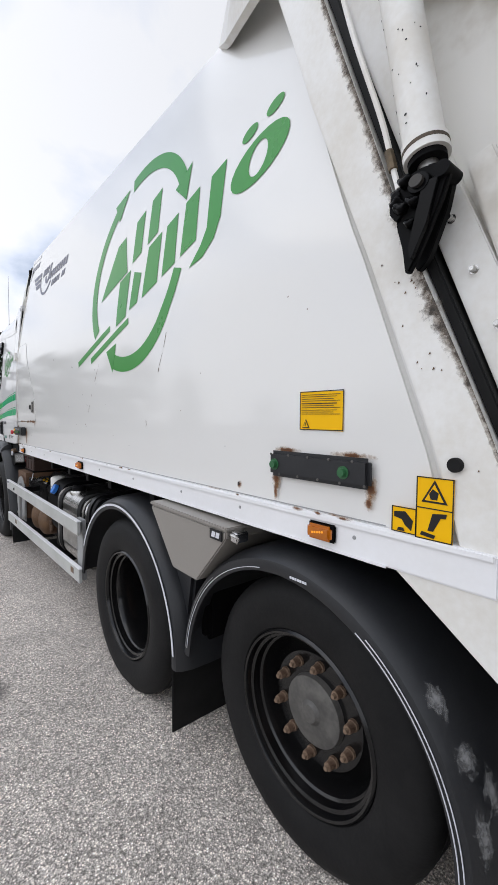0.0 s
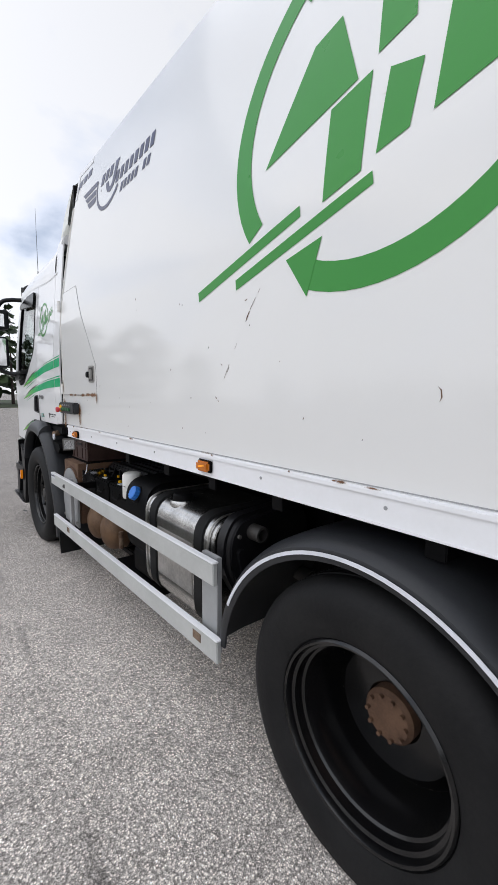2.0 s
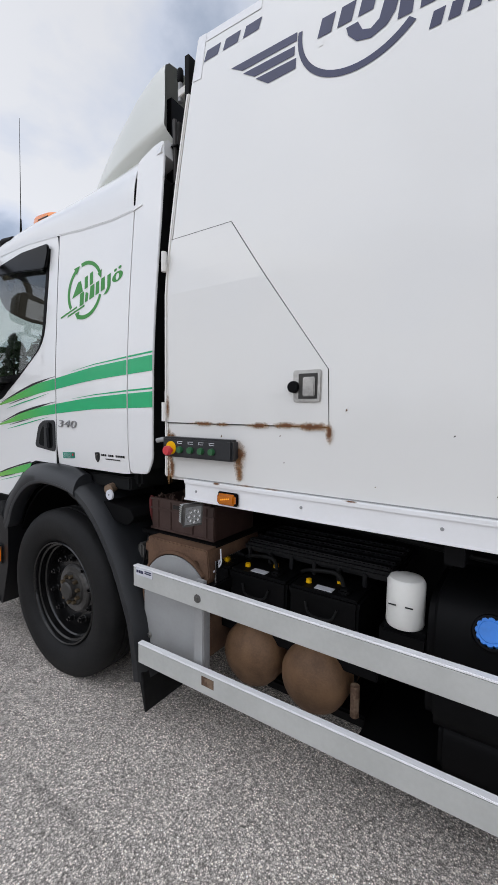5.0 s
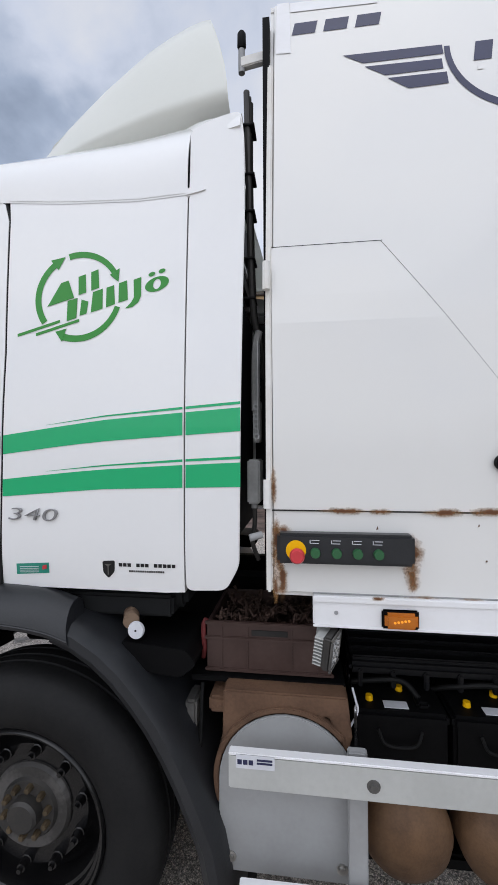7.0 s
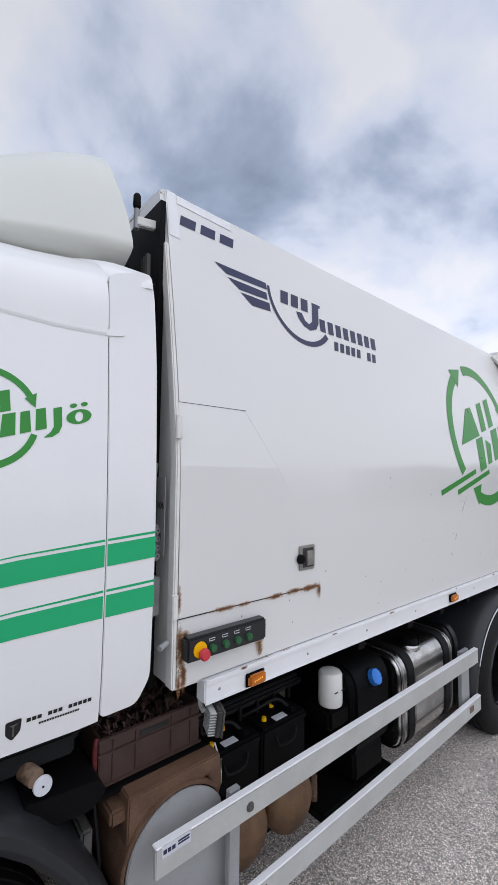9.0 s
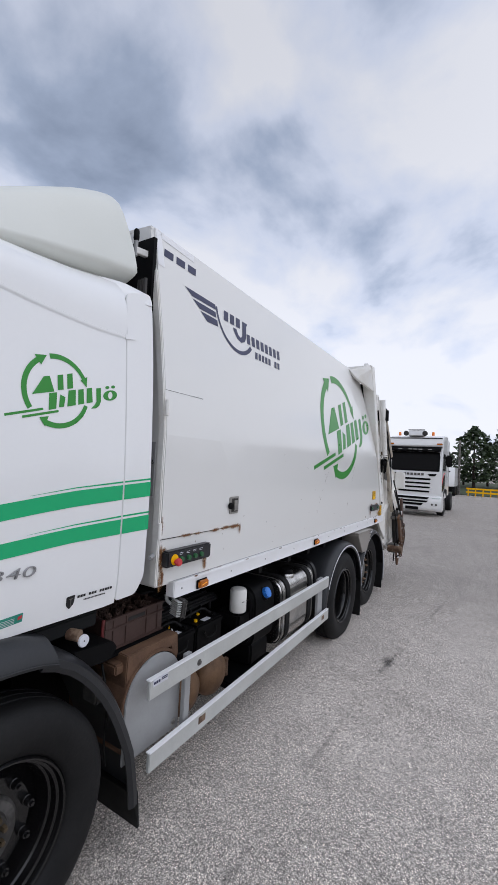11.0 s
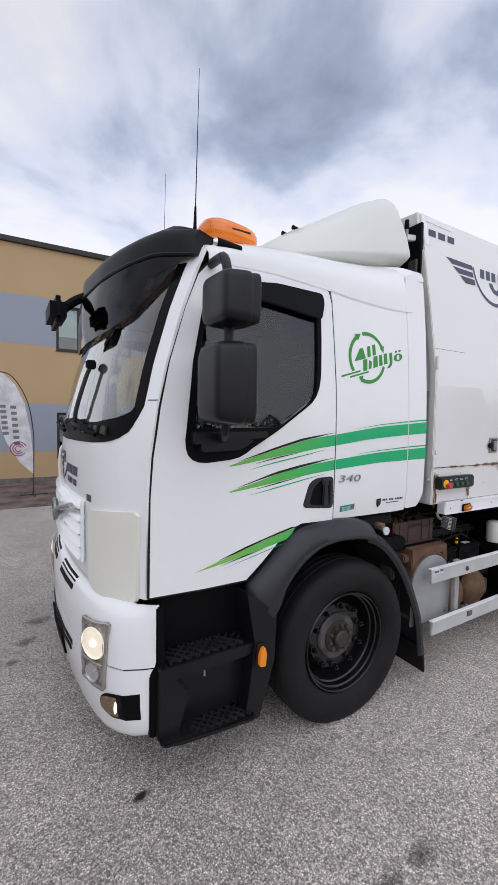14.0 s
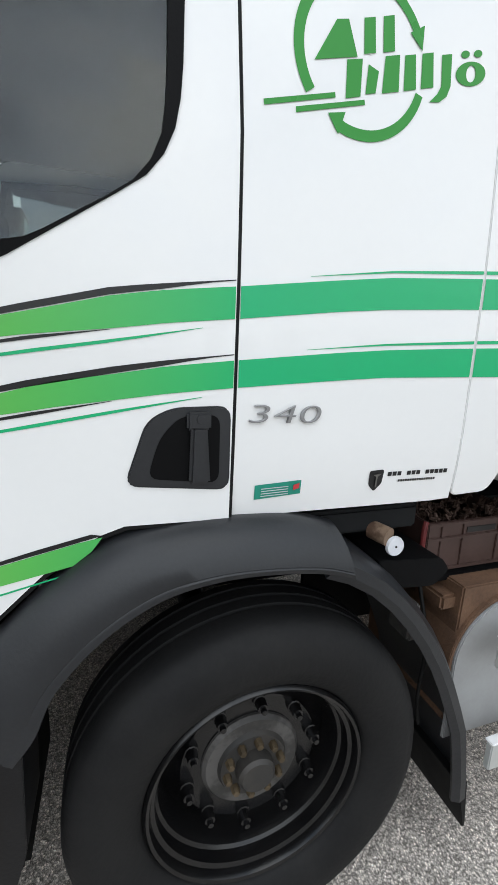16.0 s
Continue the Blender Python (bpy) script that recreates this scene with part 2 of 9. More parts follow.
M["step_black"] = material("black_step_plastic", (0.006, 0.006, 0.0068), 0.36, var=0.4, scale=7, fine=110, bump=0.12, tint=(0.014, 0.014, 0.015), spec=0.36)
# paler than the step plastic: the bars' sheen is put into the colour
M["tread_bar"] = material("tread_sheen_plastic", (0.012, 0.012, 0.0125), 0.5, var=0.7, scale=14, fine=90, tint=(0.028, 0.028, 0.028), spec=0.25)
M["gloss_black"] = material("black_gloss", (0.004, 0.004, 0.0045), 0.2, var=0.1, spec=0.12)
M["rubber"] = material("tyre_rubber", (0.008, 0.008, 0.0085), 0.6, var=0.7, scale=5, fine=60, bump=0.3, tint=(0.020, 0.0195, 0.019), spec=0.2)
M["seal"] = material("black_rubber_seal", (0.008, 0.008, 0.008), 0.65, var=0.3, spec=0.3)
M["rim_black"] = material("black_rim_paint", (0.004, 0.004, 0.0045), 0.19, var=0.4, scale=8, tint=(0.012, 0.011, 0.010), spec=0.6)
M["hub_grey"] = material("dirty_hub_metal", (0.075, 0.072, 0.068), 0.55, metal=0.3, var=0.7, scale=14, tint=(0.20, 0.19, 0.175))
M["hub_mid"] = material("greasy_hub_metal", (0.095, 0.09, 0.086), 0.5, metal=0.2, var=0.9, scale=5, tint=(0.035, 0.033, 0.031), hard=True)
M["badge_dark"] = material("dark_chrome", (0.34, 0.34, 0.345), 0.3, metal=0.7, var=0.1)
M["tailgate_white"] = material("dirty_tailgate_paint", (0.80, 0.785, 0.74), 0.5, var=0.55, scale=1.7, fine=14, tint=(0.46, 0.41, 0.33), hard=True)
M["grey_wood"] = material("weathered_grey_wood", (0.24, 0.22, 0.20), 0.9, var=0.5)
M["hub_dark"] = material("dark_hub_metal", (0.035, 0.034, 0.033), 0.5, metal=0.3, var=0.5, scale=14, tint=(0.08, 0.07, 0.06))
M["rust"] = material("brown_rust", (0.15, 0.082, 0.047), 0.75, var=0.85, scale=8, fine=90, bump=0.45, tint=(0.055, 0.028, 0.017))
M["rust_light"] = material("tan_rust", (0.20, 0.135, 0.09), 0.75, var=0.9, scale=9, fine=60, bump=0.3, tint=(0.07, 0.036, 0.021), hard=True)
M["nut_brass"] = material("golden_bolt", (0.17, 0.125, 0.075), 0.5, metal=0.5, var=0.4)
M["tank_brown"] = material("brown_air_tank_paint", (0.165, 0.090, 0.044), 0.6, var=0.8, scale=11, fine=110, bump=0.4, tint=(0.062, 0.032, 0.017))
M["steel"] = material("polished_steel", (0.62, 0.61, 0.59), 0.24, metal=1.0, var=0.2, scale=5)
M["steel_brushed"] = material("brushed_steel", (0.60, 0.58, 0.55), 0.38, metal=0.95, var=0.25, scale=5)
M["alu"] = material("anodised_aluminium", (0.60, 0.61, 0.59), 0.40, metal=0.35, var=0.6, scale=4, tint=(0.44, 0.45, 0.43))
M["grey_plate"] = material("grey_painted_plate", (0.33, 0.335, 0.335), 0.45, var=0.5, scale=7, tint=(0.24, 0.235, 0.23))
M["grey_box"] = material("grey_plastic_box", (0.30, 0.30, 0.29), 0.5, var=0.2)
M["taupe"] = material("taupe_toolbox_paint", (0.27, 0.25, 0.225), 0.34, var=0.25, scale=3, tint=(0.21, 0.195, 0.175))
M["brown_crate"] = material("brown_crate_plastic", (0.045, 0.023, 0.018), 0.5, var=0.5, scale=9, tint=(0.095, 0.058, 0.05))
M["green"] = material("green_vinyl", (0.042, 0.27, 0.045), 0.28, var=0.2, tint=(0.035, 0.24, 0.04), spec=0.3)
M["green_cab"] = material("bluish_green_vinyl", (0.012, 0.42, 0.165), 0.25, var=0.2, tint=(0.012, 0.37, 0.14))


def fading_green():
    """Printed vinyl that runs from yellowish green at the tips to bluish green by the door's edge."""
    m = material("fading_green_vinyl", (0.1, 0.5, 0.1), 0.25)
    n, l = m.node_tree.nodes, m.node_tree.links
    tc = n.new("ShaderNodeTexCoord")
    sx = n.new("ShaderNodeSeparateXYZ")
    l.new(tc.outputs["Object"], sx.inputs[0])
    mr = n.new("ShaderNodeMapRange")
    mr.inputs["From Min"].default_value = -1.05
    mr.inputs["From Max"].default_value = -0.12
    l.new(sx.outputs[0], mr.inputs["Value"])
    rp = n.new("ShaderNodeValToRGB")
    rp.color_ramp.elements[0].color = (0.24, 0.50, 0.09, 1)
    rp.color_ramp.elements[1].color = (0.02, 0.42, 0.14, 1)
    mid = rp.color_ramp.elements.new(0.5)
    mid.color = (0.10, 0.46, 0.09, 1)
    l.new(mr.outputs[0], rp.inputs[0])
    l.new(rp.outputs[0], n["Principled BSDF"].inputs["Base Color"])
    return m


M["green_light"] = fading_green()
M["navy"] = material("navy_vinyl", (0.026, 0.030, 0.085), 0.3, var=0.1)
M["vinyl_black"] = material("black_vinyl", (0.012, 0.012, 0.013), 0.3, var=0.1)
M["yellow"] = material("yellow_sticker", (0.90, 0.49, 0.004), 0.5, var=0.15, tint=(0.78, 0.43, 0.008), spec=0.2)
M["gap"] = material("dark_joint", (0.03, 0.028, 0.026), 0.8, var=0.2)
M["amber"] = material("amber_lens", (0.75, 0.22, 0.01), 0.15, var=0.1, emit=(1.0, 0.30, 0.01), power=0.2, coat=0.5)
# dull marker lens with a faint emission of its own
M["amber_dull"] = material("faintly_lit_amber_lens", (0.50, 0.14, 0.008), 0.18, var=0.15, emit=(1.0, 0.30, 0.01), power=0.05, coat=0.4)
M["amber_hot"] = material("amber_light", (0.8, 0.3, 0.02), 0.2, var=0.1, emit=(1.0, 0.38, 0.03), power=0.5)
M["beacon"] = material("orange_beacon_plastic", (0.80, 0.21, 0.006), 0.1, var=0.8, scale=6, fine=20, emit=(1.0, 0.26, 0.004), power=0.18, coat=0.6, tint=(0.45, 0.075, 0.003))
M["red"] = material("red_button", (0.62, 0.05, 0.06), 0.35, var=0.1)
M["strap_red"] = material("faded_red_strap", (0.20, 0.03, 0.03), 0.6, var=0.4)
M["tail_dirty"] = material("dirty_cream_steel", (0.60, 0.57, 0.50), 0.5, var=0.9, scale=4, fine=30, tint=(0.26, 0.20, 0.14))
M["green_button"] = material("green_button", (0.03, 0.13, 0.05), 0.35, var=0.1)
M["blue_cap"] = material("blue_cap_plastic", (0.03, 0.21, 0.68), 0.4, var=0.15)
M["white_filter"] = material("white_filter_paint", (0.78, 0.77, 0.73), 0.35, var=0.3, tint=(0.6, 0.58, 0.52))
M["chrome"] = material("chrome", (0.75, 0.75, 0.76), 0.15, metal=1.0, var=0.05)
M["white_sticker"] = material("white_sticker", (0.75, 0.76, 0.80), 0.4, var=0.1)
M["teal"] = material("teal_sticker", (0.02, 0.30, 0.21), 0.35, var=0.1)
M["mirror_face"] = material("mirror", (0.8, 0.8, 0.8), 0.02, metal=1.0, var=0.01)
M["lamp_white"] = material("headlamp_reflector", (0.75, 0.75, 0.74), 0.12, metal=0.7, var=0.1)
M["hood"] = material("black_moulded_hood", (0.007, 0.007, 0.008), 0.4, var=0.2, spec=0.25)
M["lamp_back"] = material("smoky_lamp_housing", (0.52, 0.49, 0.45), 0.18, metal=0.7, var=0.2)
M["fog_brown"] = material("fog_reflector", (0.42, 0.29, 0.17), 0.18, metal=0.8, var=0.2)
M["dirt"] = material("oily_dirt", (0.055, 0.045, 0.036), 0.8, var=0.7, scale=30, fine=120, bump=0.5, tint=(0.16, 0.12, 0.085))
M["lamp_on"] = material("lit_headlamp", (1.0, 0.93, 0.8), 0.2, var=0.05, emit=(1.0, 0.86, 0.66), power=0.42)
M["bulb_on"] = material("lit_bulb", (1.0, 0.95, 0.85), 0.2, var=0.05, emit=(1.0, 0.90, 0.74), power=1.3)
# turquoise shade and reflection between the slats, put into the backing's colour
M["grille_back"] = material("turquoise_grille_shade", (0.42, 0.66, 0.60), 0.5, var=0.3, scale=9, tint=(0.55, 0.72, 0.68))
M["interior"] = material("grey_cab_interior", (0.012, 0.0125, 0.013), 0.8, var=0.3, scale=6, tint=(0.018, 0.019, 0.02), spec=0.15)
M["chain"] = material("rusty_chain", (0.07, 0.042, 0.032), 0.7, metal=0.3, var=0.6, scale=20, tint=(0.15, 0.09, 0.07))
M["rust_stain"] = patch_material("rust_stain", (0.48, 0.25, 0.085), (0.11, 0.04, 0.013), grain=34.0, thin=0.38)
M["grime"] = patch_material("grime_stain", (0.24, 0.19, 0.15), (0.03, 0.026, 0.022), grain=70.0, thin=-0.15)
M["oil"] = patch_material("damp_oil_stain", (0.22, 0.21, 0.20), (0.125, 0.118, 0.112), rough=0.8, grain=16.0, thin=0.0)
M["damp"] = patch_material("faint_damp_stain", (0.13, 0.122, 0.115), (0.085, 0.08, 0.075), rough=0.85, grain=60.0, thin=0.05, most=0.62)
M["seam"] = patch_material("faint_paving_seam", (0.14, 0.13, 0.123), (0.10, 0.094, 0.089), rough=0.85, grain=34.0, thin=-0.15, most=0.28)
M["oil_dark"] = patch_material("black_oil_spot", (0.06, 0.058, 0.056), (0.012, 0.012, 0.012), rough=0.6, grain=26.0, thin=0.35)
M["dirt_patch"] = patch_material("oily_dirt_edge", (0.34, 0.25, 0.17), (0.045, 0.036, 0.03), grain=55.0, thin=-0.15)
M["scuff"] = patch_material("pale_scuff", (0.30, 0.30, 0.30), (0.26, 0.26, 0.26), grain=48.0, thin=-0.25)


def glass(name, tint=(0.9, 0.95, 0.93), rough=0.0, base=0.06, power=4.0):
    m = bpy.data.materials.new(name)
    m.use_nodes = True
    n, l = m.node_tree.nodes, m.node_tree.links
    n.clear()
    o = n.new("ShaderNodeOutputMaterial")
    tr = n.new("ShaderNodeBsdfTransparent")
    tr.inputs[0].default_value = (*tint, 1)
    gl = n.new("ShaderNodeBsdfGlossy")
    gl.inputs["Roughness"].default_value = rough
    lw = n.new("ShaderNodeLayerWeight")
    lw.inputs[0].default_value = 0.5
    pw = n.new("ShaderNodeMath")
    pw.operation = "POWER"
    pw.inputs[1].default_value = power
    l.new(lw.outputs["Facing"], pw.inputs[0])
    fr = n.new("ShaderNodeMath")
    fr.operation = "MULTIPLY_ADD"
    fr.inputs[1].default_value = 0.9
    fr.inputs[2].default_value = base
    l.new(pw.outputs[0], fr.inputs[0])
    mx = n.new("ShaderNodeMixShader")
    l.new(fr.outputs[0], mx.inputs[0])
    l.new(tr.outputs[0], mx.inputs[1])
    l.new(gl.outputs[0], mx.inputs[2])
    l.new(mx.outputs[0], o.inputs[0])
    return m


M["glass_dark"] = glass("tinted_window_glass", (0.72, 0.76, 0.75), base=0.048, power=4.2)
M["glass_clear"] = glass("windscreen_glass", (0.84, 0.90, 0.88), base=0.10, power=2.2)
M["visor"] = glass("smoked_visor_plastic", (0.085, 0.065, 0.052), 0.05, base=0.025, power=6.0)
M["lens"] = glass("clear_lens", (0.93, 0.93, 0.92))


# ---- mesh helpers ----
def finish(name, bm, mat, smooth=35):
    me = bpy.data.meshes.new(name)
    bmesh.ops.recalc_face_normals(bm, faces=bm.faces)
    bm.to_mesh(me)
    bm.free()
    if mat:
        me.materials.append(mat)
    if smooth and len(me.polygons):
        me.polygons.foreach_set("use_smooth", [True] * len(me.polygons))
        me.set_sharp_from_angle(angle=radians(smooth))
    return me


def part(name, bm, mat, parent, label="", smooth=35):
    """Links a bmesh as one mesh object under a thing or a part."""
    ob = new(name, finish(name, bm, mat, smooth))
    ob.parent = parent
    return tagged(ob, label)


def thing(name, label, category, group="", kind="", at=(0, 0, 0)):
    ob = new(name)
    ob.empty_display_size = 0.2
    ob.location = at
    return tagged(ob, label, category, group, kind)


def solid(name, bm, mat, label, category, group="", kind="", smooth=35):
    return tagged(new(name, finish(name, bm, mat, smooth)), label, category, group, kind)


def bevelled(bm, width, seg=2, sharp=25):
    if width <= 0:
        return bm
    es = [e for e in bm.edges if len(e.link_faces) == 2 and e.calc_face_angle(0) > radians(sharp)]
    bmesh.ops.bevel(bm, geom=es, offset=width, segments=seg, affect="EDGES", clamp_overlap=True)
    return bm


def box(x0, x1, y0, y1, z0, z1, bevel=0.008, seg=2, bm=None):
    b = bmesh.new()
    bmesh.ops.create_cube(b, size=1.0)
    for v in b.verts:
        v.co = Vector((x0 + (v.co.x + 0.5) * (x1 - x0), y0 + (v.co.y + 0.5) * (y1 - y0), z0 + (v.co.z + 0.5) * (z1 - z0)))
    bevelled(b, bevel, seg)
    return joined(bm, b)


def joined(bm, b):
    if bm is None:
        return b
    me = bpy.data.meshes.new("tmp")
    b.to_mesh(me)
    b.free()
    bm.from_mesh(me)
    bpy.data.meshes.remove(me)
    return bm


def prism(pts, y0, y1, bevel=0.0, seg=2, bm=None, axis="y"):
    """A polygon of (x, z) pulled from y0 to y1; with axis x the points are (y, z), with axis z they are (x, y)."""
    put = {"y": lambda a, b, c: (a, c, b), "x": lambda a, b, c: (c, a, b), "z": lambda a, b, c: (a, b, c)}[axis]
    b = bmesh.new()
    lo = [b.verts.new(put(p[0], p[1], y0)) for p in pts]
    hi = [b.verts.new(put(p[0], p[1], y1)) for p in pts]
    b.faces.new(lo)
    b.faces.new(hi)
    for i in range(len(pts)):
        j = (i + 1) % len(pts)
        b.faces.new((lo[i], lo[j], hi[j], hi[i]))
    bmesh.ops.recalc_face_normals(b, faces=b.faces)
    bevelled(b, bevel, seg)
    return joined(bm, b)


def holed(outer, holes, y0, y1):
    """A flat plate of (x, z) points with holes, from y0 to y1."""
    b = bmesh.new()
    edges = []
    for loop in [outer, *holes]:
        vs = [b.verts.new((p[0], y0, p[1])) for p in loop]
        edges += [b.edges.new((vs[i], vs[(i + 1) % len(vs)])) for i in range(len(vs))]
    bmesh.ops.triangle_fill(b, use_beauty=True, use_dissolve=False, edges=edges)
    r = bmesh.ops.extrude_face_region(b, geom=b.faces[:])
    for v in r["geom"]:
        if isinstance(v, bmesh.types.BMVert):
            v.co.y = y1
    return b


def conform(bm, levels, shift):
    """Cuts a mesh at the given heights and moves its points in y by shift(point)."""
    for z in levels:
        bmesh.ops.bisect_plane(bm, geom=bm.verts[:] + bm.edges[:] + bm.faces[:], plane_co=(0, 0, z), plane_no=(0, 0, 1))
    for v in bm.verts:
        v.co.y += shift(v.co)
    return bm


def lathe(profile, at=(0, 0, 0), axis="y", seg=48, bm=None, ring=False):
    """Turns (radius, along) round an axis through at; ring closes the section on itself and leaves the middle open."""
    b = bmesh.new()
    rings = []
    for r, a in profile:
        loop = []
        for i in range(seg):
            c, s = math.cos(2 * math.pi * i / seg) * r, math.sin(2 * math.pi * i / seg) * r
            co = {"y": (c, a, s), "x": (a, c, s), "z": (c, s, a)}[axis]
            loop.append(b.verts.new(Vector(at) + Vector(co)))
        rings.append(loop)
    for p, q in zip(rings, rings[1:] + rings[:1] if ring else rings[1:]):
        for i in range(seg):
            j = (i + 1) % seg
            b.faces.new((p[i], p[j], q[j], q[i]))
    for end, (r, a) in ((rings[0], profile[0]), (rings[-1], profile[-1])):
        if r > 1e-4 and not ring:
            b.faces.new(end)
    bmesh.ops.remove_doubles(b, verts=b.verts, dist=1e-5)
    return joined(bm, b)


def rod(p, q, r, seg=12, bm=None, r2=None):
    """A round bar from p to q."""
    p, q = Vector(p), Vector(q)
    b = bmesh.new()
    d = (q - p).normalized()
    u = d.orthogonal().normalized()
    w = d.cross(u)
    ends = []
    for c, rad in ((p, r), (q, r if r2 is None else r2)):
        ends.append([b.verts.new(c + rad * (math.cos(2 * math.pi * i / seg) * u + math.sin(2 * math.pi * i / seg) * w)) for i in range(seg)])
    for i in range(seg):
        j = (i + 1) % seg
        b.faces.new((ends[0][i], ends[0][j], ends[1][j], ends[1][i]))
    b.faces.new(ends[0])
    b.faces.new(ends[1])
    return joined(bm, b)


def smooth_path(points, n=8):
    """Points on a smooth curve through the given ones."""
    ps = [Vector(p) for p in points]
    ps = [2 * ps[0] - ps[1], *ps, 2 * ps[-1] - ps[-2]]
    out = []
    for a, b, c, d in zip(ps, ps[1:], ps[2:], ps[3:]):
        for i in range(n):
            t = i / n
            out.append(0.5 * (2 * b + (c - a) * t + (2 * a - 5 * b + 4 * c - d) * t * t + (3 * b - a - 3 * c + d) * t ** 3))
    out.append(ps[-2])
    return out


def hose(points, r, seg=8, n=8, bm=None):
    path = smooth_path(points, n)
    b = bmesh.new()
    rings = []
    u = None
    for i, p in enumerate(path):
        d = (path[min(i + 1, len(path) - 1)] - path[max(i - 1, 0)]).normalized()
        u = d.orthogonal().normalized() if u is None else (u - d * u.dot(d)).normalized()
        w = d.cross(u)
        rings.append([b.verts.new(p + r * (math.cos(2 * math.pi * k / seg) * u + math.sin(2 * math.pi * k / seg) * w)) for k in range(seg)])
    for a, c in zip(rings, rings[1:]):
        for k in range(seg):
            j = (k + 1) % seg
            b.faces.new((a[k], a[j], c[j], c[k]))
    b.faces.new(rings[0])
    b.faces.new(rings[-1])
    return joined(bm, b)


def sheet(fn, us, vs, thick=0.0, away=(0, 1, 0)):
    """A surface fn(u, v) on a grid, given a thickness along away."""
    b = bmesh.new()
    g = [[b.verts.new(fn(u, v)) for v in vs] for u in us]
    for i in range(len(us) - 1):
        for j in range(len(vs) - 1):
            b.faces.new((g[i][j], g[i + 1][j], g[i + 1][j + 1], g[i][j + 1]))
    if thick:
        r = bmesh.ops.extrude_face_region(b, geom=b.faces[:])
        for v in r["geom"]:
            if isinstance(v, bmesh.types.BMVert):
                v.co += Vector(away) * thick
    return b


def skin(outer, inner, us, vs):
    """A plate between two surfaces of (u, v), closed along its rim."""
    b = bmesh.new()
    g = [[b.verts.new(outer(u, v)) for v in vs] for u in us]
    h = [[b.verts.new(inner(u, v)) for v in vs] for u in us]
    n, m = len(us) - 1, len(vs) - 1
    for i in range(n):
        for j in range(m):
            b.faces.new((g[i][j], g[i + 1][j], g[i + 1][j + 1], g[i][j + 1]))
            b.faces.new((h[i][j], h[i][j + 1], h[i + 1][j + 1], h[i + 1][j]))
    for i in range(n):
        for j in (0, m):
            b.faces.new((g[i][j], g[i + 1][j], h[i + 1][j], h[i][j]))
    for j in range(m):
        for i in (0, n):
            b.faces.new((g[i][j], g[i][j + 1], h[i][j + 1], h[i][j]))
    return b


def span(a, b, n):
    return [a + (b - a) * i / n for i in range(n + 1)]


def arc_pts(cx, cz, rx, rz, a0, a1, n):
    return [(cx + rx * math.cos(radians(a)), cz + rz * math.sin(radians(a))) for a in span(a0, a1, n)]


def rounded(pts, r, n=4):
    """The polygon with its corners rounded."""
    out = []
    for i, p in enumerate(pts):
        a, b, c = Vector(pts[i - 1]), Vector(p), Vector(pts[(i + 1) % len(pts)])
        rr = min(r, (a - b).length * 0.45, (c - b).length * 0.45)
        s, e = b + (a - b).normalized() * rr, b + (c - b).normalized() * rr
        for k in range(n + 1):
            t = k / n
            q = (1 - t) ** 2 * s + 2 * t * (1 - t) * b + t * t * e
            out.append((q.x, q.y))
    return out


def interp(v, table):
    """Linear look-up in rows of (key, value)."""
    if v <= table[0][0]:
        return table[0][1]
    for (a, p), (b, q) in zip(table, table[1:]):
        if v <= b:
            return p + (q - p) * (v - a) / (b - a)
    return table[-1][1]

# ---- ground ----
gb = bmesh.new()
rings = [0.0, 12, 40, 120, 400, 1500]
bmesh.ops.create_grid(gb, x_segments=40, y_segments=40, size=1500)
ground = solid("ground", gb, M["asphalt"], "worn light grey asphalt yard with coarse stone chippings", "asphalt", kind="structure", smooth=0)

# ---- the refuse truck ----
truck = thing("garbage_truck", "white refuse collection truck with green recycling logos and rear loader", "truck")
WIDE = 2.5


def lean(z):
    """How far the side of the collection body leans in at a height."""
    return 0.165 * ((z - 2.35) / 1.1) ** 1.25 if z > 2.35 else 0.0


LEVELS = [2.35 + 0.1 * i for i in range(15)]


def both(co):
    k = lean(co.z)
    return k if co.y < WIDE / 2 else -k


def on_body(pts, mat, name, lift=0.0014, parent=None, label="", thick=0.0005):
    b = prism(pts, -lift - thick, -lift)
    conform(b, [z for z in LEVELS if min(p[1] for p in pts) < z < max(p[1] for p in pts)], lambda c: lean(c.z))
    return part(name, b, mat, parent or collection_body, label, smooth=0)


# collection body
side = [(0.930, 1.385), (6.52, 1.375), (6.44, 1.65), (6.215, 2.25), (5.97, 2.83), (5.75, 3.38), (5.60, 3.745), (0.928, 3.780)]
bb = prism(side, 0.0, WIDE)
conform(bb, LEVELS, both)
bevelled(bb, 0.02, 3, sharp=60)
collection_body = part("collection_body", bb, M["body_white"], truck, "white painted smooth steel collection body, slightly dirty")
rb = sheet(lambda u, v: Vector((u, 0.24 + v * 2.02, 3.737 + 0.0075 * (5.55 - u) + 0.05 * math.sin(math.pi * v))), span(0.93, 5.55, 6), span(0, 1, 8), 0.02, (0, 0, -1))
part("roof_panel", rb, M["body_white"], collection_body)

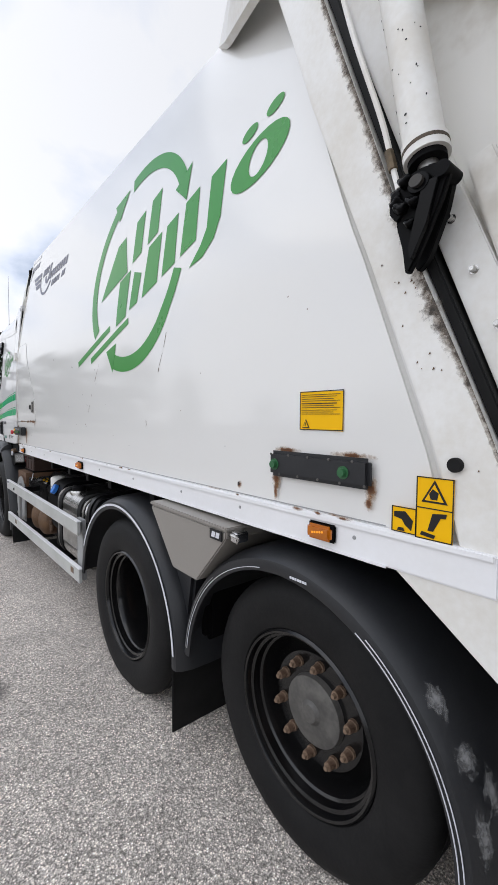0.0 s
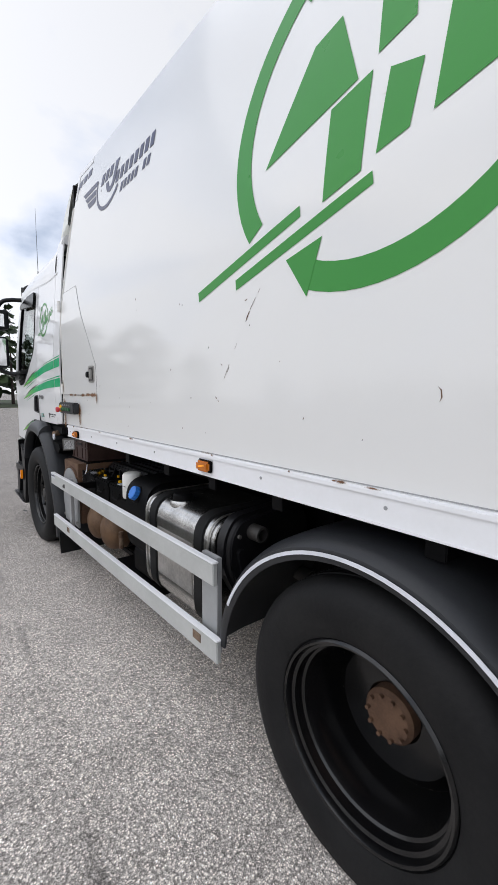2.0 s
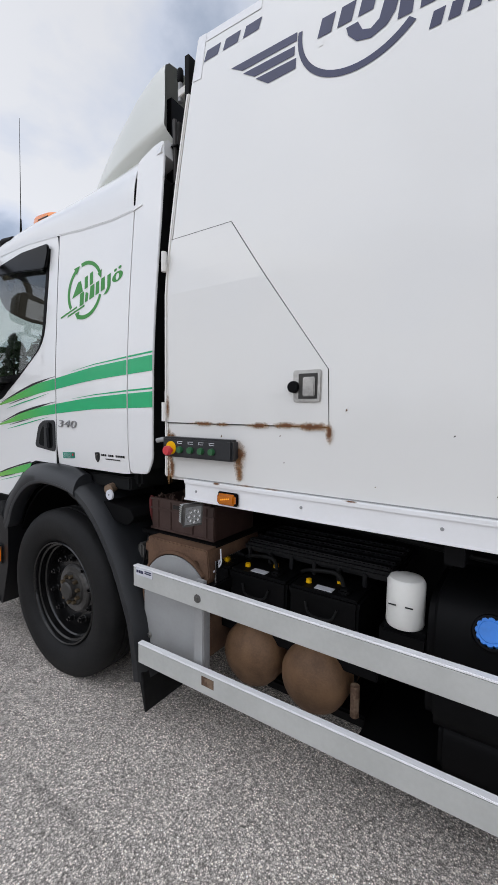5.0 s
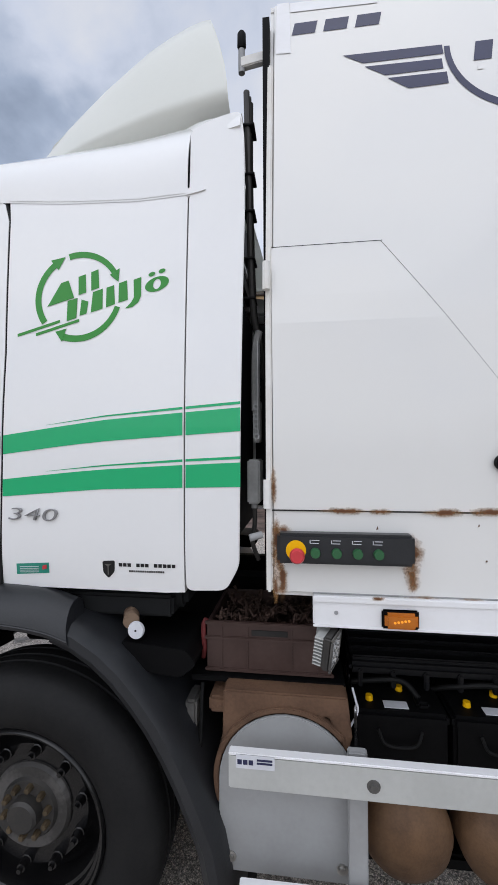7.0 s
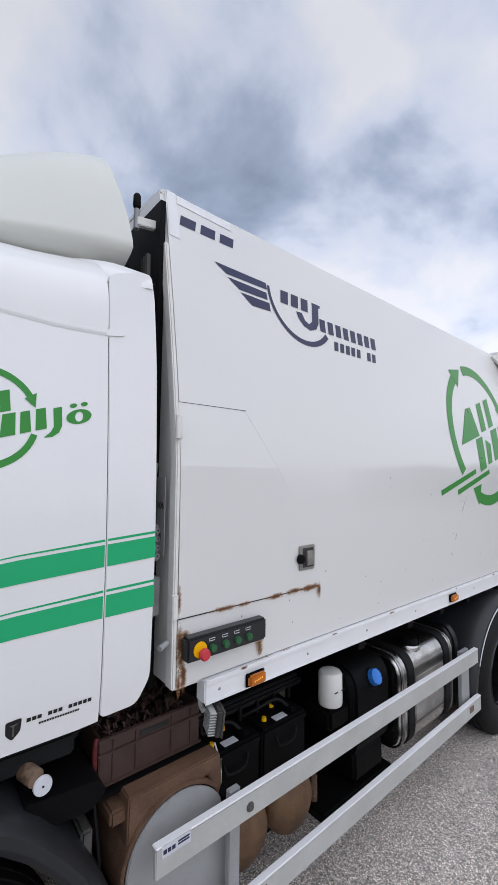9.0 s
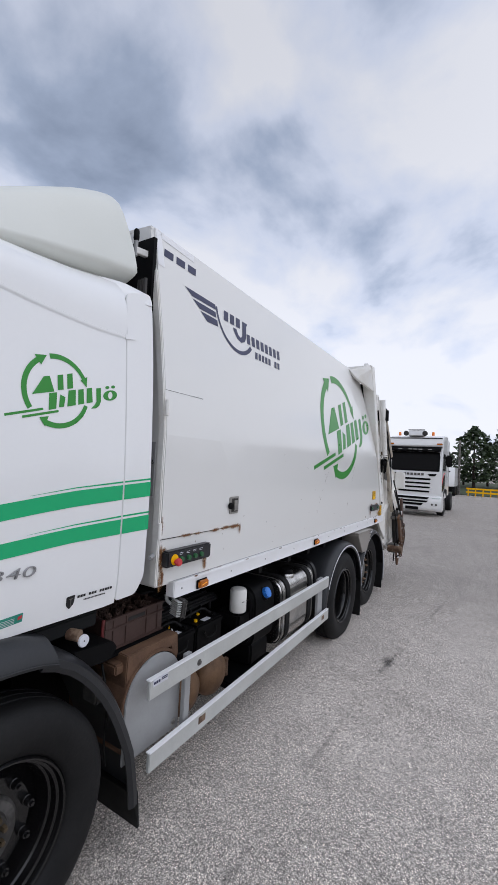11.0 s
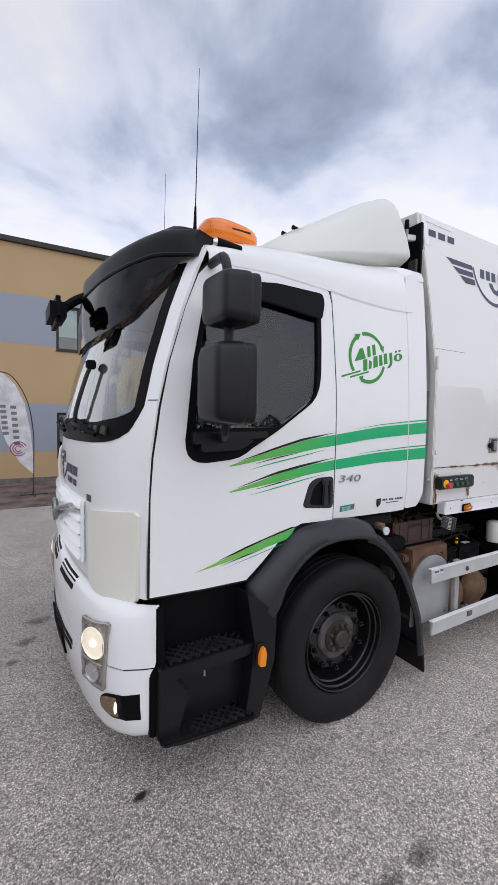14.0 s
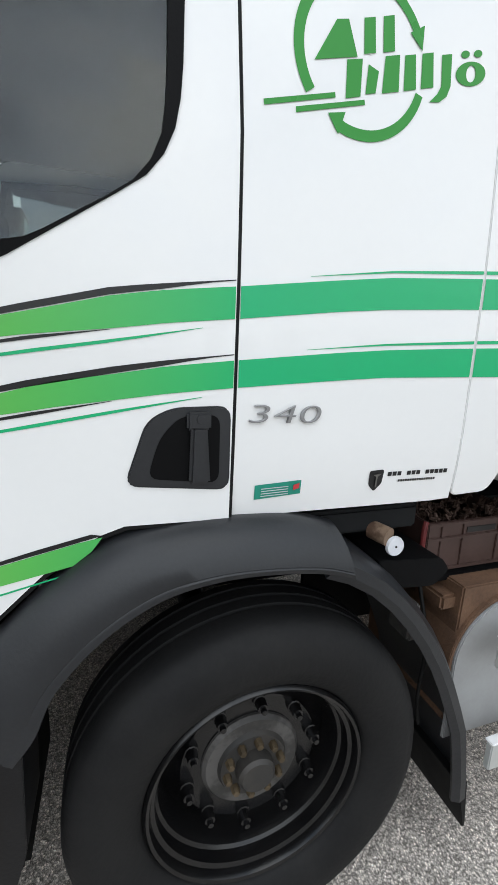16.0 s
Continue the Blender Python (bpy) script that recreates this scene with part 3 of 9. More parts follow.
# sill under the body side
for y0, y1, lab in ((-0.022, 0.05, "white sill rail with a ribbed upper lip"), (WIDE - 0.05, WIDE + 0.022, "")):
    sill = part("sill", prism([(1.082, 1.298), (6.32, 1.278), (6.63, 1.278), (6.63, 1.392), (6.30, 1.398), (1.082, 1.400)], y0, y1, 0.006), M["sill_white"], truck, lab)
    if y0 < 0:
        part("upper_lip", prism([(1.082, 1.380), (6.62, 1.374), (6.62, 1.394), (1.082, 1.402)], -0.029, -0.022, 0.003), M["sill_white"], sill)
        part("lower_lip", prism([(1.082, 1.296), (6.32, 1.276), (6.32, 1.286), (1.082, 1.306)], -0.027, -0.022, 0.002), M["sill_white"], sill)
part("sill_joint", prism([(1.082, 1.4015), (6.30, 1.3995), (6.30, 1.4030), (1.082, 1.4050)], -0.0025, 0.0), M["grey_plate"], collection_body, smooth=0)
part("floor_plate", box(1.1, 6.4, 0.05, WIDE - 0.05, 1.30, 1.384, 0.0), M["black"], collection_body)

# rear frame of the body and its flared top
FRAME_L = [(1.38, 6.53), (1.693, 6.434), (2.076, 6.286), (2.454, 6.128), (2.826, 5.974), (3.148, 5.86), (3.38, 5.77), (3.86, 5.55)]
FRAME_R = [(1.38, 6.715), (1.709, 6.588), (1.863, 6.524), (2.203, 6.375), (2.518, 6.258), (2.894, 6.116), (3.129, 6.030), (3.60, 5.84), (3.86, 5.73)]
zs = [1.375, 1.65, 1.95, 2.25, 2.55, 2.83, 3.1, 3.38, 3.62, 3.86]
fl = [(interp(z, FRAME_L), z) for z in zs] + [(interp(z, FRAME_R), z) for z in reversed(zs)]
for y0, y1 in ((-0.012, 0.16), (WIDE - 0.16, WIDE + 0.012)):
    part("rear_frame", prism(fl, y0, y1, 0.008), M["frame_white"], truck, "white weathered rear frame of the body with rusty edge")
part("rear_frame_header", box(5.55, 5.75, 0.14, WIDE - 0.14, 3.62, 3.86, 0.01), M["frame_white"], truck)
fb = bmesh.new()
vs = [fb.verts.new(c) for c in ((5.26, 0.135, 3.60), (5.12, 0.20, 3.70), (5.735, -0.008, 3.47), (5.575, -0.008, 3.80), (5.54, 0.02, 3.86), (5.58, 0.20, 3.84))]
for f in ((0, 2, 3), (0, 3, 1), (1, 3, 4), (1, 4, 5)):
    fb.faces.new([vs[i] for i in f])
r = bmesh.ops.extrude_face_region(fb, geom=fb.faces[:])
for v in r["geom"]:
    if isinstance(v, bmesh.types.BMVert):
        v.co += Vector((0.01, 0.03, -0.01))
part("corner_flare", fb, M["frame_white"], truck, smooth=0)
for i in range(6):
    part("lug", box(5.57 + 0.02 * (i % 2), 5.63 + 0.02 * (i % 2), 0.05 + 0.42 * i, 0.12 + 0.42 * i, 3.855, 3.90, 0.006), M["frame_white"], truck)
# slanted corner below the frame
for y0, y1 in ((-0.014, 0.03), (WIDE - 0.03, WIDE + 0.014)):
    part("corner_plate", prism([(6.315, 1.376), (6.315, 1.297), (6.634, 1.063), (6.83, 0.93), (6.87, 1.07), (6.715, 1.376)], y0, y1, 0.005), M["frame_white"], truck)

# black seal between body and tailgate
seal = [(interp(z, FRAME_R) + 0.004, z) for z in zs[:-1]] + [(interp(z, FRAME_R) + 0.038, z) for z in reversed(zs[:-1])]
part("tailgate_seal", prism(seal, 0.015, WIDE - 0.015, 0.004), M["seal"], truck)

# tailgate
tail = [(5.965, 3.42), (6.45, 3.54), (6.83, 2.76), (7.48, 2.30), (8.25, 2.08), (8.40, 1.75), (7.95, 0.95), (7.55, 0.62),
        (6.99, 0.86), (6.770, 1.376), (6.675, 1.63), (6.340, 2.45)]
tailgate = part("tailgate", prism(tail, 0.085, WIDE - 0.085, 0.012), M["tailgate_white"], truck, "white steel rear loader tailgate, dirty and scratched")
for y in (0.045, WIDE - 0.085):
    part("front_flange", prism([(5.955, 3.40), (6.07, 3.40), (6.445, 2.45), (6.785, 1.63), (6.87, 1.30), (6.775, 1.30), (6.660, 1.63), (6.328, 2.45)], y, y + 0.04, 0.004), M["frame_white"], tailgate)
    part("upper_rib", prism([(6.33, 2.98), (6.35, 3.04), (6.90, 2.74), (6.88, 2.66)], y - 0.02, y + 0.04, 0.01), M["tailgate_white"], tailgate)
    part("lower_rib", prism([(6.80, 1.45), (8.2, 1.95), (8.22, 1.86), (6.83, 1.33)], y - 0.02, y + 0.04, 0.01), M["tailgate_white"], tailgate)
    part("side_post", prism([(7.2, 2.42), (7.3, 2.38), (7.7, 0.85), (7.58, 0.82)], y - 0.03, y + 0.04, 0.01), M["tailgate_white"], tailgate)
    # broad wedge-shaped side plate that spreads towards the bottom
    part("side_plate", prism([(6.49, 2.42), (6.56, 2.44), (7.02, 1.20), (6.96, 1.12), (6.86, 1.28)], y - 0.018, y + 0.01, 0.006), M["tailgate_white"], tailgate)
for i in range(9):
    z = 1.36 + 0.155 * i
    x = interp(z, [(1.30, 6.825), (1.63, 6.728), (2.45, 6.385), (3.4, 6.01)])
    part("bolt", lathe([(0.0, -0.02), (0.007, -0.02), (0.009, -0.012), (0.009, 0.0), (0.013, 0.0), (0.013, 0.006)], (x, 0.044, z), seg=8), M["steel"], tailgate)

# lifting ram with its black foot bracket
RAM0, RAM1 = Vector((6.423, -0.05, 2.438)), Vector((6.228, -0.03, 3.40))
d = (RAM0 - RAM1).normalized()
ram = part("lift_ram", rod(RAM0, RAM1, 0.054, 28), M["frame_white"], truck, "white hydraulic ram with paint chips")
part("collar", rod(RAM0 - d * 0.030, RAM0 + d * 0.014, 0.0605, 28), M["frame_white"], ram)
part("grease_ring", rod(RAM0 - d * 0.016, RAM0 - d * 0.006, 0.0612, 28), M["dirt"], ram)
part("gland", rod(RAM0 + d * 0.014, RAM0 + d * 0.030, 0.050, 24), M["black"], ram)
part("piston_rod", rod(RAM0 + d * 0.030, RAM0 + d * 0.10, 0.027, 18), M["steel_brushed"], ram)
rk = random.Random(8)
side_dir = d.cross(Vector((0, 1, 0))).normalized()
for i in range(34):
    a, h = rk.uniform(200, 340), rk.uniform(0.0, 1.0) ** 1.5 * 0.80 + 0.05
    c = RAM0 - d * h + side_dir * (0.0545 * math.cos(radians(a))) + Vector((0, 0.0545 * math.sin(radians(a)), 0))
    r_ = rk.uniform(0.0014, 0.0042)
    chip = lathe([(0, 0.0), (r_, 0.0003), (r_ * 0.8, 0.0012), (0, 0.0014)], (0, 0, 0), "z", 6)
    nrm = (side_dir * math.cos(radians(a)) + Vector((0, math.sin(radians(a)), 0))).normalized()
    bmesh.ops.transform(chip, matrix=Matrix.Translation(c) @ nrm.to_track_quat("Z", "Y").to_matrix().to_4x4() @ Matrix.Diagonal((rk.uniform(0.5, 1.6), 1, 1, 1)), verts=chip.verts)
    part("paint_chip", chip, M["vinyl_black"], ram, smooth=0)
# two cheeks that taper to the frame, the eye with its pin, a lobe at the side and caked grease
foot = part("ram_foot", prism(rounded([(6.372, 2.385), (6.43, 2.40), (6.492, 2.385), (6.512, 2.345), (6.492, 2.27), (6.462, 2.19), (6.425, 2.10), (6.398, 2.045), (6.383, 2.05), (6.372, 2.14), (6.352, 2.22), (6.345, 2.31)], 0.022), -0.082, -0.058, 0.010), M["black"], truck, "oily black ram foot bracket with pin")
part("cheek", prism(rounded([(6.378, 2.37), (6.44, 2.39), (6.50, 2.37), (6.48, 2.25), (6.43, 2.10), (6.395, 2.06), (6.37, 2.17), (6.35, 2.29)], 0.02), -0.034, -0.008, 0.008), M["black"], foot)
part("eye", rod((6.428, -0.060, 2.335), (6.428, -0.032, 2.335), 0.046, 20), M["gloss_black"], foot)
part("pin", rod((6.428, -0.112, 2.335), (6.428, -0.0, 2.335), 0.020, 14), M["hub_dark"], foot)
part("pin_washer", lathe([(0.014, -0.098), (0.019, -0.100), (0.032, -0.098), (0.034, -0.088), (0.034, -0.08), (0.014, -0.08)], (6.428, 0, 2.335), seg=20, ring=True), M["gloss_black"], foot)
part("lobe", rod((6.490, -0.094, 2.352), (6.490, -0.02, 2.352), 0.026, 14), M["black"], foot)
part("web", prism(rounded([(6.44, 2.33), (6.485, 2.33), (6.455, 2.19), (6.41, 2.08), (6.40, 2.12)], 0.01), -0.096, -0.078, 0.006), M["gloss_black"], foot)
part("keeper_arm", prism(rounded([(6.34, 2.34), (6.365, 2.345), (6.38, 2.26), (6.36, 2.23), (6.335, 2.27)], 0.012), -0.092, -0.05, 0.008), M["black"], foot)
for c, r_ in (((6.355, -0.075, 2.305), 0.026), ((6.385, -0.09, 2.36), 0.022), ((6.372, -0.085, 2.275), 0.024), ((6.41, -0.092, 2.28), 0.02), ((6.335, -0.045, 2.36), 0.022), ((6.40, -0.085, 2.215), 0.018)):
    lump = bmesh.new()
    bmesh.ops.create_icosphere(lump, subdivisions=3, radius=r_)
    for v in lump.verts:
        v.co *= 1.0 + 0.22 * math.sin(v.co.x * 170 + c[2] * 90) * math.sin(v.co.z * 150) + rk.uniform(-0.03, 0.03)
        v.co += Vector(c)
    part("grease_lump", lump, M["gloss_black"], foot, smooth=70)
squat = Matrix.Translation((6.42, 0, 2.39)) @ Matrix.Diagonal((0.92, 1, 0.76, 1)) @ Matrix.Translation((-6.42, 0, -2.39))
for o in (foot, *foot.children):
    o.data.transform(squat)
part("grease_pipe", hose([(6.03, -0.02, 3.42), (6.14, -0.03, 3.0), (6.27, -0.03, 2.62), (6.315, -0.035, 2.46), (6.345, -0.05, 2.38)], 0.009), M["frame_white"], truck)
part("pipe_fitting", rod((6.300, -0.034, 2.51), (6.318, -0.037, 2.45), 0.014, 8), M["nut_brass"], truck)

# hoses, lever and fittings on the side of the tailgate
for k, pts in enumerate([
    [(6.45, -0.02, 3.05), (6.62, -0.06, 2.80), (6.72, -0.05, 2.45), (6.95, -0.04, 2.2), (7.05, 0.0, 1.8)],
    [(6.50, 0.0, 2.95), (6.75, -0.05, 2.62), (6.86, -0.07, 2.36), (7.1, -0.03, 2.1), (7.4, 0.0, 1.5)],
    [(7.35, -0.03, 2.0), (7.5, -0.12, 1.5), (7.62, -0.14, 1.1), (7.55, -0.1, 0.72), (7.75, -0.08, 0.55)],
    [(7.5, -0.02, 1.8), (7.72, -0.12, 1.25), (7.9, -0.16, 0.9), (7.8, -0.12, 0.55), (7.6, -0.08, 0.5)],
    [(7.2, -0.03, 1.7), (7.35, -0.1, 1.2), (7.3, -0.1, 0.8), (7.42, -0.06, 0.45)],
]):
    part("hydraulic_hose", hose(pts, 0.013), M["seal"], truck)
part("upper_ram", rod((6.55, 0.0, 3.18), (7.05, -0.02, 2.45), 0.045, 16), M["tail_dirty"], truck)
part("ram_knuckle", box(6.27, 6.40, -0.12, 0.06, 3.02, 3.26, 0.03, 3), M["black"], truck)
part("latch_arm", box(6.93, 7.03, -0.06, 0.06, 2.0, 2.42, 0.02), M["grey_plate"], truck)
part("control_box", box(7.95, 8.12, -0.10, 0.08, 1.82, 2.16, 0.015), M["frame_white"], truck, "cream control box beside the loading hopper")
part("bin_lift_arm", prism([(7.45, 1.35), (7.6, 1.42), (7.85, 0.75), (7.7, 0.62)], -0.08, 0.02, 0.02), M["hub_dark"], truck)
part("valve_block", box(7.30, 7.52, -0.12, 0.04, 0.62, 0.78, 0.02), M["hub_grey"], truck)
part("hopper_lamp", lathe([(0.0, -0.05), (0.045, -0.05), (0.05, 0.0), (0.03, 0.04)], (7.62, -0.10, 1.36), seg=16), M["lamp_white"], truck)
# rusty levers, pins and hanging chains of the bin lift
part("lift_lever", prism(rounded([(7.28, 1.30), (7.40, 1.36), (7.66, 0.92), (7.60, 0.80), (7.50, 0.84)], 0.03), -0.17, -0.13, 0.008), M["rust"], truck, "rusty bin lift lever")
part("lift_lever", prism(rounded([(7.62, 1.62), (7.72, 1.66), (7.86, 1.18), (7.78, 1.06), (7.68, 1.14)], 0.03), -0.14, -0.10, 0.008), M["chain"], truck)
part("pivot_pin", rod((7.36, -0.22, 1.28), (7.36, 0.0, 1.28), 0.035, 14), M["hub_grey"], truck)
part("pivot_pin", rod((7.30, -0.24, 0.70), (7.30, 0.02, 0.70), 0.06, 16), M["rust_light"], truck)
part("side_strut", prism([(6.62, 2.55), (6.70, 2.58), (7.36, 1.42), (7.28, 1.38)], -0.05, 0.0, 0.01), M["tail_dirty"], truck)
part("side_strut", prism([(6.92, 2.62), (6.99, 2.62), (7.20, 1.60), (7.12, 1.56)], -0.03, 0.02, 0.01), M["tail_dirty"], truck)
for cx_, top_, low_ in ((7.50, 1.02, 0.46), (7.66, 0.98, 0.60), (7.80, 1.10, 0.72)):
    ch = None
    for i in range(int((top_ - low_) / 0.058)):
        z = top_ - 0.058 * i
        ring_ = [(cx_ + 0.012 * i + (0.022 * math.cos(a) if i % 2 else 0), -0.15 + (0 if i % 2 else 0.022 * math.cos(a)), z + 0.042 * math.sin(a)) for a in span(0, 2 * math.pi, 10)]
        lk = hose(ring_, 0.011, seg=6, n=1)
        if ch is None:
            ch = part("lift_chain", lk, M["rust"], truck, "rusty hanging lift chain")
        else:
            part("link", lk, M["rust"] if i % 3 else M["chain"], ch)
part("lift_hook", hose([(7.6, -0.06, 0.75), (7.68, -0.06, 0.45), (7.75, -0.06, 0.32), (7.83, -0.06, 0.42)], 0.02), M["rust"], truck)
part("rear_crossbar", box(6.9, 7.9, 0.2, WIDE - 0.2, 0.55, 0.9, 0.03), M["black"], truck)

# service door in the body side
dp = [(0.946, 1.688), (1.86, 1.688), (1.852, 1.924), (1.33, 2.64), (0.940, 2.64)]


def shrunk(pts, d):
    c = Vector((sum(p[0] for p in pts) / len(pts), sum(p[1] for p in pts) / len(pts)))
    return [tuple(Vector(p) - (Vector(p) - c).normalized() * d) for p in pts]


for seam, lift in (([(0.942, 2.6390), (1.335, 2.6390), (1.335, 2.6415), (0.942, 2.6415)], 0.0042), ([(0.942, 1.685), (1.862, 1.685), (1.862, 1.690), (0.942, 1.690)], 0.0042),
                   ([(1.8565, 1.690), (1.8595, 1.690), (1.8515, 1.924), (1.8485, 1.924)], 0.0004), ([(1.8485, 1.923), (1.8515, 1.9245), (1.3315, 2.6405), (1.3285, 2.639)], 0.0004)):
    on_body(seam, M["gap"], "door_gap", lift)
service_door = on_body(shrunk(dp, 0.004), M["body_white"], "service_door", 0.0002, truck, "white service door with rusty lower edge", 0.0038)
for z in (2.52, 1.745):
    part("hinge", rod((0.926, -0.012, z - 0.05), (0.926, -0.012, z + 0.05), 0.014, 10), M["frame_white"], service_door)
ed = box(0.921, 0.943, -0.008, 0.05, 1.40, 3.45, 0.006)
conform(ed, LEVELS, lambda c: lean(c.z))
part("corner_trim", ed, M["frame_white"], collection_body)
lt = part("latch", prism(rounded([(1.697, 1.79), (1.822, 1.79), (1.825, 1.925), (1.694, 1.925)], 0.012), -0.012, -0.004, 0.003), M["steel_brushed"], service_door, "steel recessed paddle latch with black lock")
part("recess", box(1.722, 1.808, -0.014, -0.011, 1.805, 1.91, 0.0), M["hub_dark"], lt)
part("paddle", box(1.745, 1.80, -0.024, -0.013, 1.815, 1.895, 0.004), M["steel_brushed"], lt)
part("lock", lathe([(0, -0.03), (0.024, -0.028), (0.026, -0.012)], (1.70, 0, 1.855), seg=16), M["black"], lt)


# control panels on the body side
def button(parent, x, z, y, mat, r=0.017):
    b = part("button", lathe([(0, -0.016), (r * 0.9, -0.016), (r, -0.008), (r, 0.0)], (x, y, z), seg=20), mat, parent)
    return b


fp = part("control_panel", box(0.962, 1.412, -0.062, -0.004, 1.516, 1.618, 0.010), M["plastic"], truck, "black control panel with red emergency stop and green buttons")
part("stop_ring", lathe([(0.0, -0.004), (0.033, -0.004), (0.034, 0.0)], (1.026, -0.062, 1.562), seg=28), M["yellow"], fp)
part("emergency_stop", lathe([(0, -0.042), (0.020, -0.042), (0.025, -0.034), (0.025, -0.02), (0.013, -0.018), (0.013, 0)], (1.030, -0.064, 1.550), seg=24), M["red"], fp)
for x in (1.090, 1.160, 1.228, 1.295):
    button(fp, x, 1.556, -0.062, M["green_button"])
    part("symbol", box(x - 0.018, x + 0.012, -0.064, -0.0615, 1.586, 1.588, 0.0), M["white_sticker"], fp)
    part("symbol", box(x - 0.012, x + 0.014, -0.064, -0.0615, 1.596, 1.598, 0.0), M["white_sticker"], fp)
    part("symbol", box(x - 0.018, x - 0.0155, -0.064, -0.0615, 1.586, 1.598, 0.0), M["white_sticker"], fp)
rp = part("control_panel", box(5.795, 6.258, -0.036, -0.004, 1.508, 1.608, 0.014), M["plastic"], truck, "black rear control panel with two green buttons")
for x in (5.832, 6.160):
    button(rp, x, 1.556, -0.036, M["green_button"], 0.015)
    part("collar", lathe([(0.0, -0.003), (0.022, -0.003), (0.022, 0)], (x, -0.036, 1.556), seg=20), M["green_button"], rp)
for i in range(10):
    part("screw", lathe([(0, -0.003), (0.005, -0.003), (0.005, 0)], (5.812 + 0.048 * i, -0.036, 1.595 - 0.075 * (i % 2)), seg=6), M["hub_grey"], rp)


# amber side marker lamps
def marker(x, z=1.333):
    m = part("side_marker", box(x - 0.06, x + 0.06, -0.034, -0.024, z - 0.032, z + 0.032, 0.010), M["black"], truck, "amber side marker lamp in black rubber")
    part("lens", box(x - 0.053, x + 0.053, -0.056, -0.03, z - 0.026, z + 0.026, 0.010), M["amber_dull"], m)
    for i in range(5):
        part("diode", lathe([(0, -0.0575), (0.004, -0.0575), (0.005, -0.055)], (x - 0.022 + 0.011 * i, 0, z - 0.002 + 0.002 * i), seg=8), M["amber_hot"], m)


for x, z in ((1.368, 1.335), (3.478, 1.340), (6.070, 1.339)):
    marker(x, z)
# stamped rivet marks on the sill
for x in (1.16, 1.75, 2.30, 2.9, 3.9, 4.5, 5.1, 5.6, 6.2):
    part("rivet", lathe([(0, -0.025), (0.006, -0.025), (0.008, -0.021)], (x, 0, 1.345), seg=8), M["grey_plate"], truck)


# ---- lettering and signs on the body ----
def block_row(n, x0, x1, z0, z1, slant, mat, parent, fn, gaps=(), slope=0.0, name="letter_bar", fill=0.78):
    step = (x1 - x0) / n
    for i in range(n):
        if i in gaps:
            continue
        a, b = x0 + step * i, x0 + step * (i + fill)
        k = slope * (a - x0)
        fn([(a, z0 + k), (b, z0 + k), (b + slant, z1 + k), (a + slant, z1 + k)], mat, name, parent=parent)


def ring_band(cx, cz, rx, rz, a0, a1, w0, w1, n=18):
    outer, inner = [], []
    for i in range(n + 1):
        a = radians(a0 + (a1 - a0) * i / n)
        w = w0 + (w1 - w0) * i / n
        outer.append((cx + rx * (1 + w / 2) * math.cos(a), cz + rz * (1 + w / 2) * math.sin(a)))
        inner.append((cx + rx * (1 - w / 2) * math.cos(a), cz + rz * (1 - w / 2) * math.sin(a)))
    return outer + inner[::-1]


